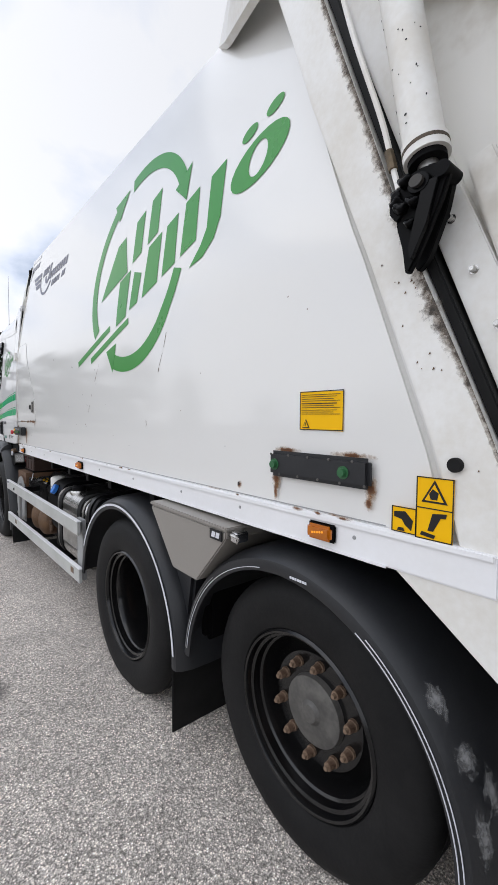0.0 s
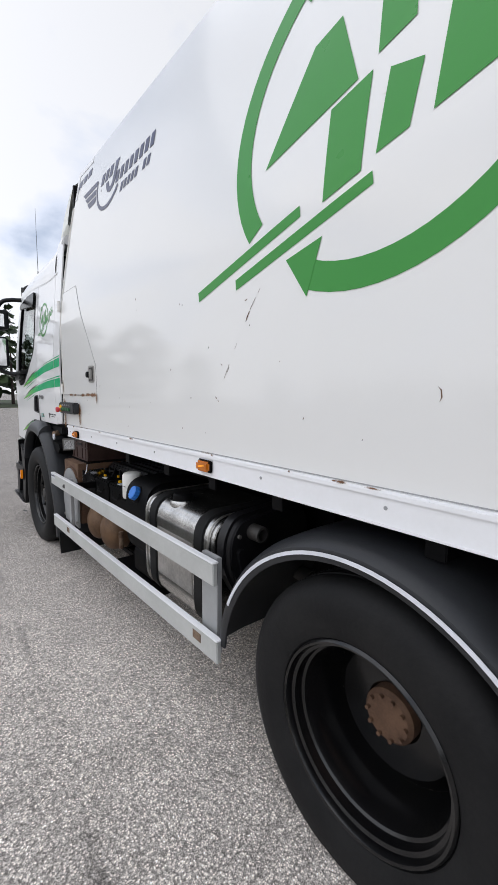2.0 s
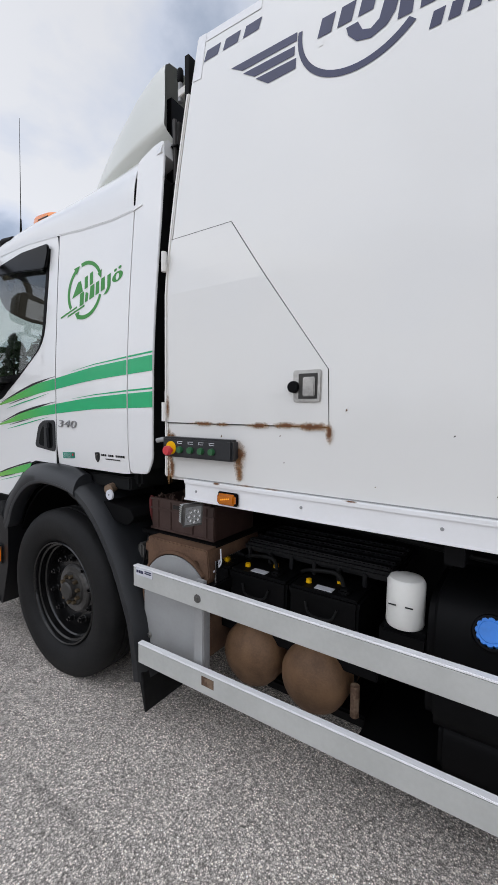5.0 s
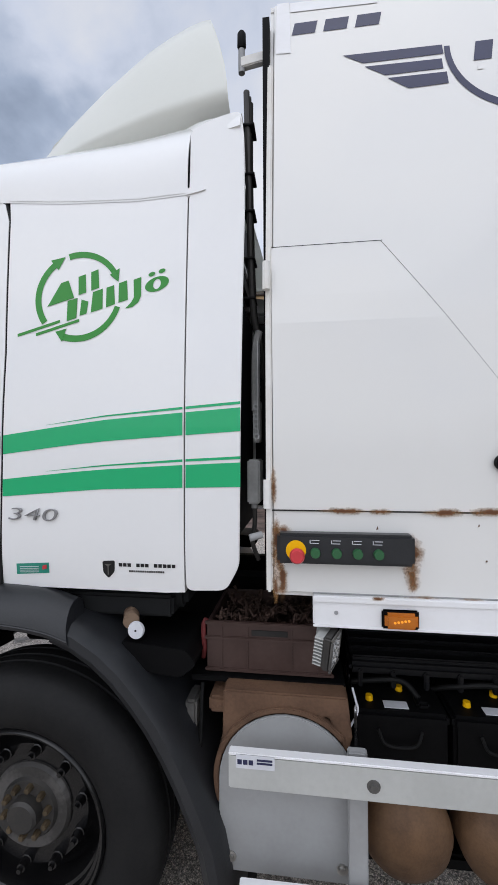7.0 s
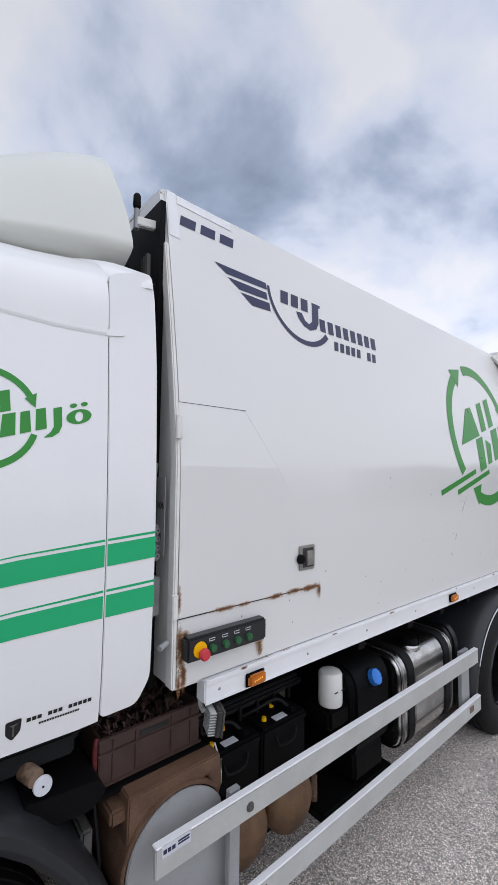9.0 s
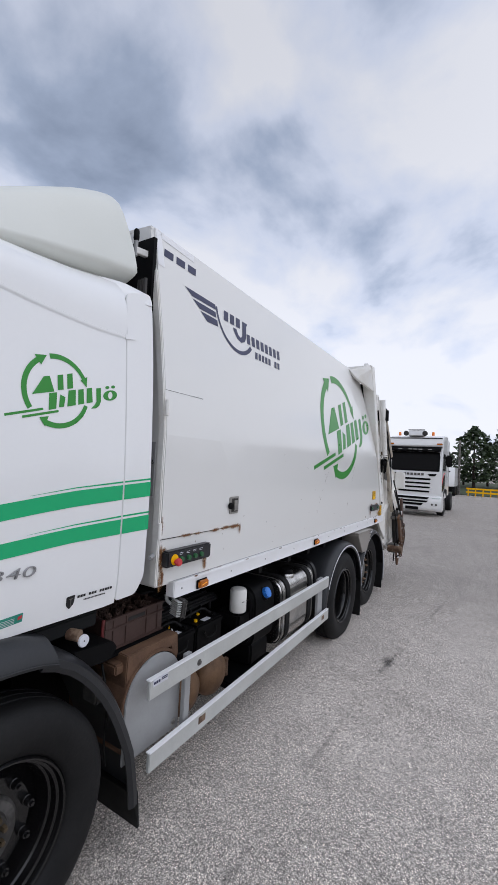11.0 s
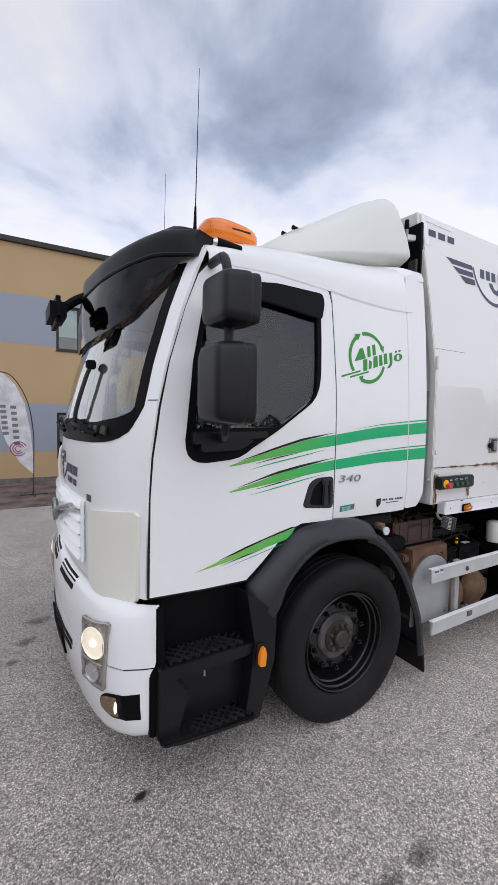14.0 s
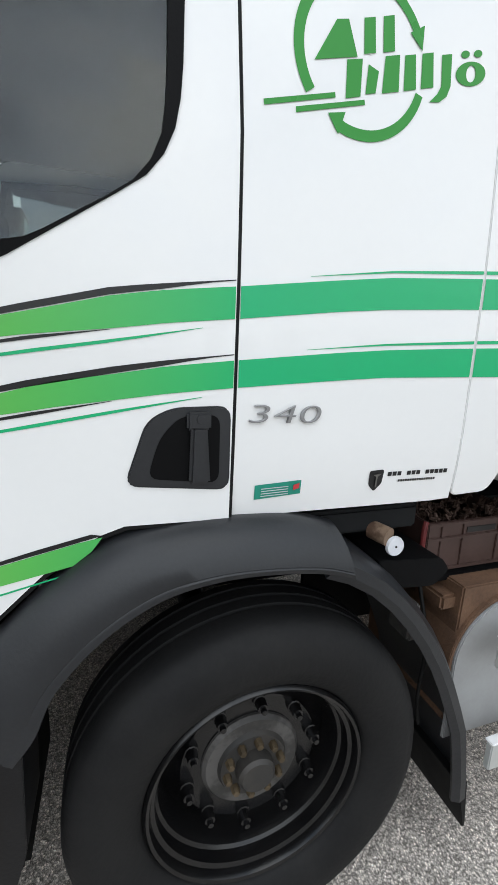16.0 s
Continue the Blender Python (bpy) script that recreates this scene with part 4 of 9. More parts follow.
def recycling_logo(cx, cz, rx, rz, put, mat, parent):
    """Three chasing arrows round plain slanted shapes, with two speed lines."""
    def at(u, v):
        return (cx + rx * u, cz + rz * v)

    def arrow(a0, a1, tip, rt, w0, w1, ho=1.10, hi=0.78):
        put(ring_band(cx, cz, rx * 0.945, rz * 0.945, a0, a1, w0, w1), mat, "ring_arrow", parent=parent)
        s = 1 if tip > a1 else -1
        pts = []
        for rad, ang in ((ho, a1 - 2 * s), (rt, tip), (hi, a1 - 2 * s)):
            pts.append(at(rad * math.cos(radians(ang)), rad * math.sin(radians(ang))))
        put(pts, mat, "arrow_head", 0.0023, parent)

    arrow(216, 127, 111, 0.98, 0.15, 0.15, 1.10, 0.80)
    arrow(106, 30, 16.5, 0.95, 0.15, 0.13, 1.09, 0.83)
    arrow(-17, -111, -123, 0.92, 0.13, 0.16, 1.055, 0.755)
    for pts in ([(-1.39, -0.850), (-0.40, -0.570), (-0.41, -0.510), (-1.40, -0.785)], [(-0.955, -0.850), (0.045, -0.570), (0.035, -0.510), (-0.96, -0.785)]):
        put([at(*p) for p in pts], mat, "speed_line", parent=parent)
    # plain slanted blocks stand for the two words
    for pts in (
        [(-0.72, -0.20), (-0.10, -0.03), (-0.25, 0.37), (-0.42, 0.325)],
        [(0.0, 0.025), (0.175, 0.075), (0.145, 0.49), (-0.02, 0.44)],
        [(0.29, 0.11), (0.47, 0.165), (0.435, 0.585), (0.27, 0.53)],
        [(-0.25, -0.55), (-0.03, -0.485), (-0.02, -0.035), (-0.25, -0.095)],
        [(0.045, -0.44), (0.20, -0.40), (0.235, -0.13), (0.075, -0.08)],
        [(0.30, -0.38), (0.565, -0.305), (0.555, 0.14), (0.33, 0.075)],
        [(0.645, -0.28), (0.845, -0.22), (0.81, 0.205), (0.64, 0.155)],
        [(0.925, -0.195), (1.135, -0.135), (1.10, 0.295), (0.92, 0.24)],
        [(1.08, -0.33), (1.25, -0.30), (1.375, -0.20), (1.43, -0.06), (1.42, 0.35), (1.25, 0.30), (1.27, -0.09), (1.21, -0.20)],
    ):
        put([at(*p) for p in pts], mat, "slanted_block", parent=parent)

    def oval(u, v, ru, rv, tilt=0.22, n=24):
        return [at(u + ru * math.cos(a), v + rv * math.sin(a) + tilt * ru * math.cos(a)) for a in (math.tau * k / n for k in range(n))]

    for u, v in ((1.655, 0.400), (1.88, 0.460)):
        put(oval(u, v, 0.075, 0.048), mat, "dot", parent=parent)
    big, hole = oval(1.775, 0.175, 0.265, 0.160), oval(1.775, 0.175, 0.085, 0.110)
    for i in range(0, 24, 6):
        put([big[(i + k) % 24] for k in range(7)] + [hole[(i + k) % 24] for k in range(6, -1, -1)], mat, "ring_piece", parent=parent)


logo = on_body([(4.40, 2.61), (4.43, 2.61), (4.43, 2.64), (4.40, 2.64)], M["body_white"], "logo", 0.001, truck, "green recycling logo of three arrows round slanted blocks")
recycling_logo(4.364, 2.736, 0.700, 0.682, on_body, M["green"], logo)

haulier = on_body([(1.70, 3.30), (1.72, 3.30), (1.72, 3.32), (1.70, 3.32)], M["body_white"], "haulier_sign", 0.001, truck, "navy winged haulier emblem with rows of bars")
for a, b, c, d0, d1 in ((1.213, 3.440, 1.583, 0.006, 0.042), (1.294, 3.374, 1.578, 0.005, 0.045), (1.377, 3.308, 1.592, 0.002, 0.052)):
    on_body([(a, b), (c, b - d0), (c + 0.003, b - d0 - d1), (a + 0.075, b - d1 - 0.006)], M["navy"], "wing_bar", parent=haulier)
on_body(ring_band(1.885, 3.415, 0.285, 0.295, 178, 317, 0.07, 0.13, 24), M["navy"], "emblem_arc", parent=haulier)
on_body([(1.985, 3.427), (2.066, 3.425), (2.062, 3.405), (2.046, 3.402), (2.025, 3.285), (1.995, 3.24), (1.935, 3.217), (1.875, 3.235), (1.835, 3.28), (1.822, 3.32), (1.872, 3.322), (1.895, 3.275), (1.93, 3.26), (1.962, 3.285), (1.985, 3.40)], M["navy"], "emblem_hook", parent=haulier)
block_row(3, 1.690, 1.960, 3.343, 3.430, 0.014, M["navy"], haulier, on_body, fill=0.70)
block_row(8, 2.035, 2.695, 3.238, 3.328, 0.006, M["navy"], haulier, on_body, fill=0.66)
block_row(8, 2.155, 2.655, 3.131, 3.196, 0.012, M["navy"], haulier, on_body, gaps=(5,), fill=0.66)
haulier.location = (0.006, 0.0022, 0.014)
block_row(3, 1.018, 1.395, 3.590, 3.650, 0.012, M["navy"], truck, on_body, name="maker_bar", fill=0.74)
on_body([(0.953, 3.505), (1.014, 3.500), (1.008, 3.766), (0.956, 3.768)], M["sill_white"], "patch_plate", 0.002, truck, "pale patch strip over old lettering")
on_body([(1.012, 3.712), (1.362, 3.700), (1.362, 3.752), (1.012, 3.762)], M["sill_white"], "patch_plate", 0.002, truck)

# yellow warning stickers
st = on_body([(5.934, 1.694), (6.132, 1.690), (6.132, 1.828), (5.934, 1.834)], M["yellow"], "warning_sticker", 0.002, truck, "yellow warning sticker with lines of small text")
for i, z in enumerate((1.819, 1.812, 1.804, 1.797, 1.787, 1.780, 1.773, 1.764, 1.757, 1.750)):
    on_body([(5.941, z), (6.119 - 0.014 * (i % 3), z - 0.001), (6.119 - 0.014 * (i % 3), z + (0.0022 if i == 4 else 0.0008)), (5.941, z + (0.0032 if i == 4 else 0.0018))], M["vinyl_black"], "text_bar", 0.004, st)


def warn_triangle(cx, cz, s, parent):
    on_body([(cx - s, cz - s * 0.8), (cx + s, cz - s * 0.8), (cx, cz + s)], M["vinyl_black"], "warning_triangle", 0.004, parent)
    on_body([(cx - s * 0.72, cz - s * 0.64), (cx + s * 0.72, cz - s * 0.64), (cx, cz + s * 0.7)], M["yellow"], "triangle_field", 0.006, parent)
    on_body([(cx - s * 0.09, cz - s * 0.4), (cx + s * 0.09, cz - s * 0.4), (cx + s * 0.12, cz + s * 0.3), (cx - s * 0.12, cz + s * 0.3)], M["vinyl_black"], "mark", 0.008, parent)


def sticker_edge(x0, x1, z0, z1, parent, w=0.003):
    for a in ([(x0, z0), (x1, z0), (x1, z0 + w), (x0, z0 + w)], [(x0, z1 - w), (x1, z1 - w), (x1, z1), (x0, z1)],
              [(x0, z0), (x0 + w, z0), (x0 + w, z1), (x0, z1)], [(x1 - w, z0), (x1, z0), (x1, z1), (x1 - w, z1)]):
        on_body(a, M["vinyl_black"], "border", 0.0038, parent)


sticker_edge(5.933, 6.133, 1.692, 1.833, st)
warn_triangle(5.964, 1.714, 0.018, st)
s2 = part("warning_sticker", box(6.376, 6.482, -0.0165, -0.0145, 1.374, 1.552, 0), M["yellow"], truck, "yellow pictogram sticker about moving parts", smooth=0)
s3 = part("warning_sticker", box(6.292, 6.370, -0.0165, -0.0145, 1.375, 1.452, 0), M["yellow"], truck, "small yellow crushing hazard sticker", smooth=0)


def flat(pts, mat, name, parent, y):
    return part(name, prism(pts, y - 0.0012, y), mat, parent, smooth=0)


flat([(6.392, 1.48), (6.466, 1.48), (6.429, 1.545)], M["vinyl_black"], "warning_triangle", s2, -0.017)
flat([(6.402, 1.486), (6.456, 1.486), (6.429, 1.533)], M["yellow"], "triangle_field", s2, -0.0185)
flat([(6.42, 1.49), (6.438, 1.49), (6.442, 1.51), (6.425, 1.52), (6.415, 1.505)], M["vinyl_black"], "pictogram", s2, -0.02)
flat([(6.378, 1.462), (6.48, 1.462), (6.48, 1.465), (6.378, 1.465)], M["vinyl_black"], "border", s2, -0.017)
flat([(6.425, 1.45), (6.465, 1.455), (6.462, 1.442), (6.448, 1.44), (6.428, 1.40), (6.412, 1.40)], M["vinyl_black"], "pictogram", s2, -0.017)
flat([(6.39, 1.385), (6.43, 1.38), (6.435, 1.39), (6.395, 1.396)], M["vinyl_black"], "pictogram", s2, -0.017)
flat([(6.30, 1.435), (6.335, 1.44), (6.36, 1.415), (6.355, 1.385), (6.335, 1.40), (6.325, 1.415), (6.30, 1.42)], M["vinyl_black"], "pictogram", s3, -0.017)
flat([(6.31, 1.38), (6.335, 1.38), (6.33, 1.39), (6.315, 1.39)], M["vinyl_black"], "pictogram", s3, -0.017)
for s, a in ((s2, (6.376, 6.482, 1.374, 1.552)), (s3, (6.292, 6.370, 1.375, 1.452))):
    x0, x1, z0, z1 = a
    for q in ([(x0, z0), (x1, z0), (x1, z0 + .003), (x0, z0 + .003)], [(x0, z1 - .003), (x1, z1 - .003), (x1, z1), (x0, z1)], [(x0, z0), (x0 + .003, z0), (x0 + .003, z1), (x0, z1)], [(x1 - .003, z0), (x1, z0), (x1, z1), (x1 - .003, z1)]):
        flat(q, M["vinyl_black"], "border", s, -0.017)
part("drain_plug", lathe([(0, -0.03), (0.018, -0.03), (0.02, -0.026), (0.02, -0.01)], (6.513, 0, 1.611), seg=18), M["seal"], truck)
for o, dx, dz in ((s2, 0.030, 0.019), (s3, 0.038, 0.022)):
    o.location = (dx, 0, dz)


# ---- wheels ----
def wheel(cx, cz, face, kind, mirror=False):
    """A truck wheel whose outer side wall is at y = face; the disc is the parent of tyre, rim, hub and nuts."""
    s = -1 if mirror else 1

    def pr(rows):
        return [(r * (grow if r > 0.25 else 1.0), s * a) for r, a in rows]

    at = (cx, face, cz)
    deep = {"front": 0.118, "drive": 0.25, "tag": 0.115}[kind]
    grow = 1.085
    disc = part("wheel", lathe(pr([(0.0, deep + 0.02), (0.10, deep + 0.02), (0.11, deep), (0.228, deep), (0.248, deep + 0.03), (0.262, deep + 0.05), (0.262, deep + 0.07), (0.0, deep + 0.06)]), at, seg=56), M["rim_black"], truck, "black steel truck wheel")
    o_ = 0.026 if kind == "front" else 0.0
    rubber = lathe(pr([(0.318, 0.035), (0.325, 0.012), (0.345, 0.002 - o_ / 2), (0.40, -0.010 - o_), (0.45, -0.008 - o_), (0.485, 0.010 - o_), (0.503, 0.03 - o_), (0.512, 0.048 - o_), (0.516, 0.065 - o_ / 2),
                           (0.516, 0.085), (0.508, 0.088), (0.508, 0.096), (0.517, 0.099), (0.518, 0.135), (0.510, 0.138), (0.510, 0.146), (0.518, 0.149), (0.517, 0.19), (0.508, 0.193), (0.508, 0.201),
                           (0.516, 0.204), (0.512, 0.24), (0.49, 0.275), (0.44, 0.296), (0.34, 0.29), (0.318, 0.26)]), at, seg=72, ring=True)
    for v in rubber.verts:
        if v.co.z < 0.003:
            v.co.z = 0.003
    part("tyre", rubber, M["rubber"], disc, "worn black truck tyre")
    part("rim", lathe(pr([(0.318, 0.04), (0.322, 0.014), (0.314, 0.004), (0.306, 0.008), (0.301, 0.022), (0.300, 0.034), (0.289, 0.040), (0.286, 0.075), (0.277, 0.082), (0.268, 0.11), (0.264, 0.16), (0.262, max(0.17, deep + 0.05)), (0.275, max(0.25, deep + 0.06)), (0.318, max(0.255, deep + 0.065))]), at, seg=64, ring=True), M["rim_black"], disc, "glossy black rim with dusty lip")
    if kind == "front":
        part("hub", lathe(pr([(0.0, deep - 0.022), (0.152, deep - 0.020), (0.163, deep - 0.008), (0.166, deep + 0.02)]), at, seg=40), M["hub_mid"], disc, "grey worn hub plate")
        part("hub_flange", lathe(pr([(0.05, deep - 0.036), (0.108, deep - 0.034), (0.116, deep - 0.02)]), at, seg=32), M["hub_dark"], disc)
        part("hub_cap", lathe(pr([(0.0, deep - 0.082), (0.050, deep - 0.080), (0.060, deep - 0.070), (0.064, deep - 0.02)]), at, seg=28), M["hub_dark"], disc)
        for i in range(10):
            a = 2 * math.pi * (i + 0.3) / 10
            part("bolt", lathe(pr([(0, deep - 0.060), (0.010, deep - 0.060), (0.014, deep - 0.052), (0.0145, deep - 0.030)]), (cx + 0.089 * math.cos(a), face, cz + 0.089 * math.sin(a)), seg=6), M["nut_brass"], disc)
        nut, ring_r = M["rim_black"], 0.213
    elif kind == "tag":
        part("hub", lathe(pr([(0.0, deep - 0.05), (0.035, deep - 0.048), (0.05, deep - 0.036), (0.105, deep - 0.034), (0.138, deep - 0.026), (0.147, deep + 0.02)]), at, seg=40), M["hub_grey"], disc, "dusty grey hub cap")
        nut, ring_r = M["rust_light"], 0.190
    else:
        part("hub", lathe(pr([(0.0, deep - 0.045), (0.085, deep - 0.045), (0.10, deep - 0.03), (0.10, deep + 0.02)]), at, seg=40), M["rust"], disc, "rusty brown hub end")
        for i in range(10):
            a = 2 * math.pi * i / 10
            part("bolt", lathe(pr([(0, deep - 0.06), (0.009, deep - 0.06), (0.009, deep - 0.03)]), (cx + 0.078 * math.cos(a), face, cz + 0.078 * math.sin(a)), seg=6), M["rust"], disc)
        nut, ring_r = M["rust_light"], 0.150
    if kind != "drive":
        shape = finish("wheel_nut", lathe(pr([(0, deep - 0.058), (0.009, deep - 0.058), (0.010, deep - 0.045), (0.017, deep - 0.044), (0.019, deep - 0.014), (0.023, deep - 0.012), (0.023, deep)]), (0, 0, 0), seg=10), nut)
        for i in range(10):
            a = 2 * math.pi * (i + 0.35) / 10
            o = new("wheel_nut", shape)
            o.location = (cx + ring_r * math.cos(a), face, cz + ring_r * math.sin(a))
            o.parent = disc
    return disc


wheel(0.0, 0.530, -0.065, "front")
wheel(4.445, 0.508, -0.07, "drive")
wheel(5.92, 0.533, 0.02, "tag")
wheel(0.0, 0.530, WIDE + 0.065, "front", True)
wheel(4.445, 0.508, WIDE + 0.06, "drive", True)
wheel(5.91, 0.533, WIDE - 0.01, "tag", True)
for x, z in ((-0.02, 0.505), (4.445, 0.508), (5.91, 0.533)):
    part("axle", rod((x, 0.30, z), (x, WIDE - 0.30, z), 0.07, 16), M["black"], truck)


# ---- rear mudguards ----
def mudguard(cx, cz, r0, a0, a1, out):
    us = span(a0, a1, 36)
    b = bmesh.new()
    # cross-section of (radius, y): rolled outer lip, then the crowned top
    sec = [(r0 - 0.035, -0.020), (r0 - 0.035, -0.030), (r0 - 0.01, -0.036), (r0 + 0.012, -0.030), (r0 + 0.030, -0.005), (r0 + 0.046, 0.05), (r0 + 0.052, 0.15), (r0 + 0.052, 0.45), (r0 + 0.045, 0.58),
           (r0 + 0.036, 0.58), (r0 + 0.042, 0.45), (r0 + 0.042, 0.15), (r0 + 0.034, 0.05), (r0 + 0.018, 0.005), (r0 + 0.0, -0.02)]
    g = []
    for u in us:
        c, s = math.cos(radians(u)), math.sin(radians(u))
        g.append([b.verts.new((cx + rr * c, y - out, cz + rr * s)) for rr, y in sec])
    n = len(sec)
    for i in range(len(us) - 1):
        for j in range(n):
            k = (j + 1) % n
            b.faces.new((g[i][j], g[i][k], g[i + 1][k], g[i + 1][j]))
    b.faces.new(g[0])
    b.faces.new(g[-1])
    m = part("mudguard", b, M["plastic"], truck, "black plastic half round mudguard with a white edge line")
    return m


def edge_line(m, cx, cz, r, a0, a1, w, mat, out):
    b = bmesh.new()
    us = span(a0, a1, 40)
    pts = [(cx + (r + w) * math.cos(radians(u)), cz + (r + w) * math.sin(radians(u))) for u in us]
    pts += [(cx + r * math.cos(radians(u)), cz + r * math.sin(radians(u))) for u in reversed(us)]
    part("edge_line", prism(pts, -0.0395 - out, -0.037 - out), mat, m)


OUT2, OUT3 = 0.065, 0.032
m2 = mudguard(4.425, 0.440, 0.730, -2, 174, OUT2)
edge_line(m2, 4.425, 0.440, 0.717, 4, 155, 0.014, M["white_sticker"], OUT2)
m3 = mudguard(5.905, 0.470, 0.700, -18, 176, OUT3)
edge_line(m3, 5.905, 0.470, 0.678, -14, 60, 0.0026, M["white_sticker"], OUT3)
edge_line(m3, 5.905, 0.470, 0.692, -14, 57, 0.0026, M["white_sticker"], OUT3)
edge_line(m3, 5.905, 0.470, 0.678, 100, 172, 0.0026, M["white_sticker"], OUT3)
edge_line(m3, 5.905, 0.470, 0.690, 130, 172, 0.0022, M["grey_plate"], OUT3)


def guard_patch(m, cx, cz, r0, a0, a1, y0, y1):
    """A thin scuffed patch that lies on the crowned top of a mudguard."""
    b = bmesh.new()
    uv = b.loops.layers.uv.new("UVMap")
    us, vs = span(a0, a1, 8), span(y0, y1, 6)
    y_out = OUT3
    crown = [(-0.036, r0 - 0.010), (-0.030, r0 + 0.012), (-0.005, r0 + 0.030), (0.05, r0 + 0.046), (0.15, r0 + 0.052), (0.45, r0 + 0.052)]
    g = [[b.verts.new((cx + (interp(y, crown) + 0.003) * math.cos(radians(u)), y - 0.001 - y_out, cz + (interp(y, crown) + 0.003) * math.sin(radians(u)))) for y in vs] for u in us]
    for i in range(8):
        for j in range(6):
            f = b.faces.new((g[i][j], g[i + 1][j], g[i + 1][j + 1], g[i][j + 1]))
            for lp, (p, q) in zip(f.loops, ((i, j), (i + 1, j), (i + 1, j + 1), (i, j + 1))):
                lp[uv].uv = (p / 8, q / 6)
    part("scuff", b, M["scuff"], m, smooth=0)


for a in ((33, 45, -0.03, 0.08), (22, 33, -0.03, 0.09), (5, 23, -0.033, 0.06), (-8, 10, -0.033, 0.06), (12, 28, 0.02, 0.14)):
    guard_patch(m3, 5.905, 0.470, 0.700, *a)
block_row(7, 5.955, 6.04, 1.146, 1.155, 0.0, M["white_sticker"], m3, lambda p, mt, nm, parent=None: flat(p, mt, nm, parent, -0.0375 - OUT3))
for cx, z0, ya in ((5.125, 0.06, -0.095), (6.57, 0.12, -0.05)):
    fb = box(cx - 0.006, cx + 0.006, ya, 0.50, z0, 0.56, 0.003)
    part("mud_flap", fb, M["seal"], truck, "black rubber mud flap")
part("mudguard_stay", box(4.95, 5.25, 0.05, 0.5, 0.55, 0.93, 0.03), M["black"], truck)
part("mudguard_gusset", prism([(4.98, 0.93), (5.22, 0.93), (5.16, 0.60), (5.06, 0.60)], -0.02, 0.3, 0.02), M["plastic"], truck)

# taupe tool box between the mudguards
tb = part("tool_box", prism([(4.905, 1.252), (5.600, 1.246), (5.597, 1.212), (5.365, 0.960), (5.140, 0.963), (4.905, 1.232)], -0.098, 0.35, 0.006), M["taupe"], truck, "taupe trapezoid tool box with a latch")
part("lid", prism([(4.897, 1.272), (5.608, 1.264), (5.608, 1.247), (4.897, 1.254)], -0.103, 0.36, 0.005), M["taupe"], tb)
part("latch", box(5.612, 5.66, -0.085, -0.02, 1.205, 1.250, 0.006), M["chrome"], tb, "chrome toggle latch")
part("latch_hook", hose([(5.615, -0.09, 1.235), (5.65, -0.105, 1.245), (5.675, -0.09, 1.23), (5.66, -0.085, 1.21)], 0.006), M["steel"], tb)
pl = part("name_plate", box(5.486, 5.580, -0.106, -0.101, 1.198, 1.244, 0.002), M["vinyl_black"], tb)
block_row(2, 5.502, 5.566, 1.209, 1.234, 0.006, M["white_sticker"], pl, lambda p, mt, nm, parent=None: flat(p, mt, nm, parent, -0.1065))

# ---- side guard ----
guard = part("side_guard", prism([(0.805, 0.806), (3.685, 0.806), (3.685, 0.914), (0.805, 0.914)], -0.125, -0.10, 0.004), M["alu"], truck, "aluminium side underrun guard of two rails")
# both flanges are coloured white for the light on their upward faces
part("top_edge", prism([(0.805, 0.912), (3.685, 0.912), (3.685, 0.921), (0.805, 0.921)], -0.127, -0.092, 0.003), M["sill_white"], guard)
part("lower_rail", prism([(0.838, 0.385), (3.715, 0.432), (3.715, 0.542), (0.838, 0.492)], -0.125, -0.10, 0.004), M["alu"], guard)
part("lower_edge", prism([(0.838, 0.490), (3.715, 0.540), (3.715, 0.549), (0.838, 0.499)], -0.127, -0.092, 0.003), M["sill_white"], guard)
for x in (1.19, 3.50):
    part("post", box(x, x + 0.062 if x < 2 else x + 0.14, -0.070, -0.04, 0.42, 0.915, 0.004), M["grey_plate"], guard)
    part("bracket", box(x + 0.005, x + 0.055, -0.099, 0.75, 0.80, 0.86, 0.004), M["black"], guard)
part("bolt", lathe([(0, -0.012), (0.012, -0.012), (0.013, -0.004), (0.02, -0.003), (0.021, 0)], (1.262, -0.125, 0.855), seg=14), M["hub_grey"], guard)
stl = part("sticker", box(0.83, 0.955, -0.1275, -0.1255, 0.875, 0.918, 0), M["white_sticker"], guard, "small white type plate sticker")
block_row(3, 0.835, 0.89, 0.888, 0.903, 0, M["navy"], stl, lambda p, mt, nm, parent=None: flat(p, mt, nm, parent, -0.128))
for z in (0.902, 0.892):
    flat([(0.898, z), (0.948, z), (0.948, z + 0.006), (0.898, z + 0.006)], M["navy"], "text_bar", stl, -0.128)
for x in (1.29, 3.50):
    part("slot", box(x, x + 0.075, -0.1262, -0.124, 0.43 + 0.016 * (x - 0.838), 0.475 + 0.016 * (x - 0.838), 0), M["rust_light"], guard)

# ---- fuel tank, batteries, air tanks and the rest below the body ----
def rounded_box(x0, x1, y0, y1, z0, z1, r, bevel=0.02, n=6):
    """A box with rounded long edges, its axis along x."""
    pts = rounded([(y0, z0), (y1, z0), (y1, z1), (y0, z1)], r, n)
    return prism(pts, x0, x1, bevel, 3, axis="x")


tank = part("fuel_tank", rounded_box(2.70, 3.50, -0.01, 0.62, 0.42, 1.055, 0.15), M["steel"], truck, "polished steel fuel tank with black straps")
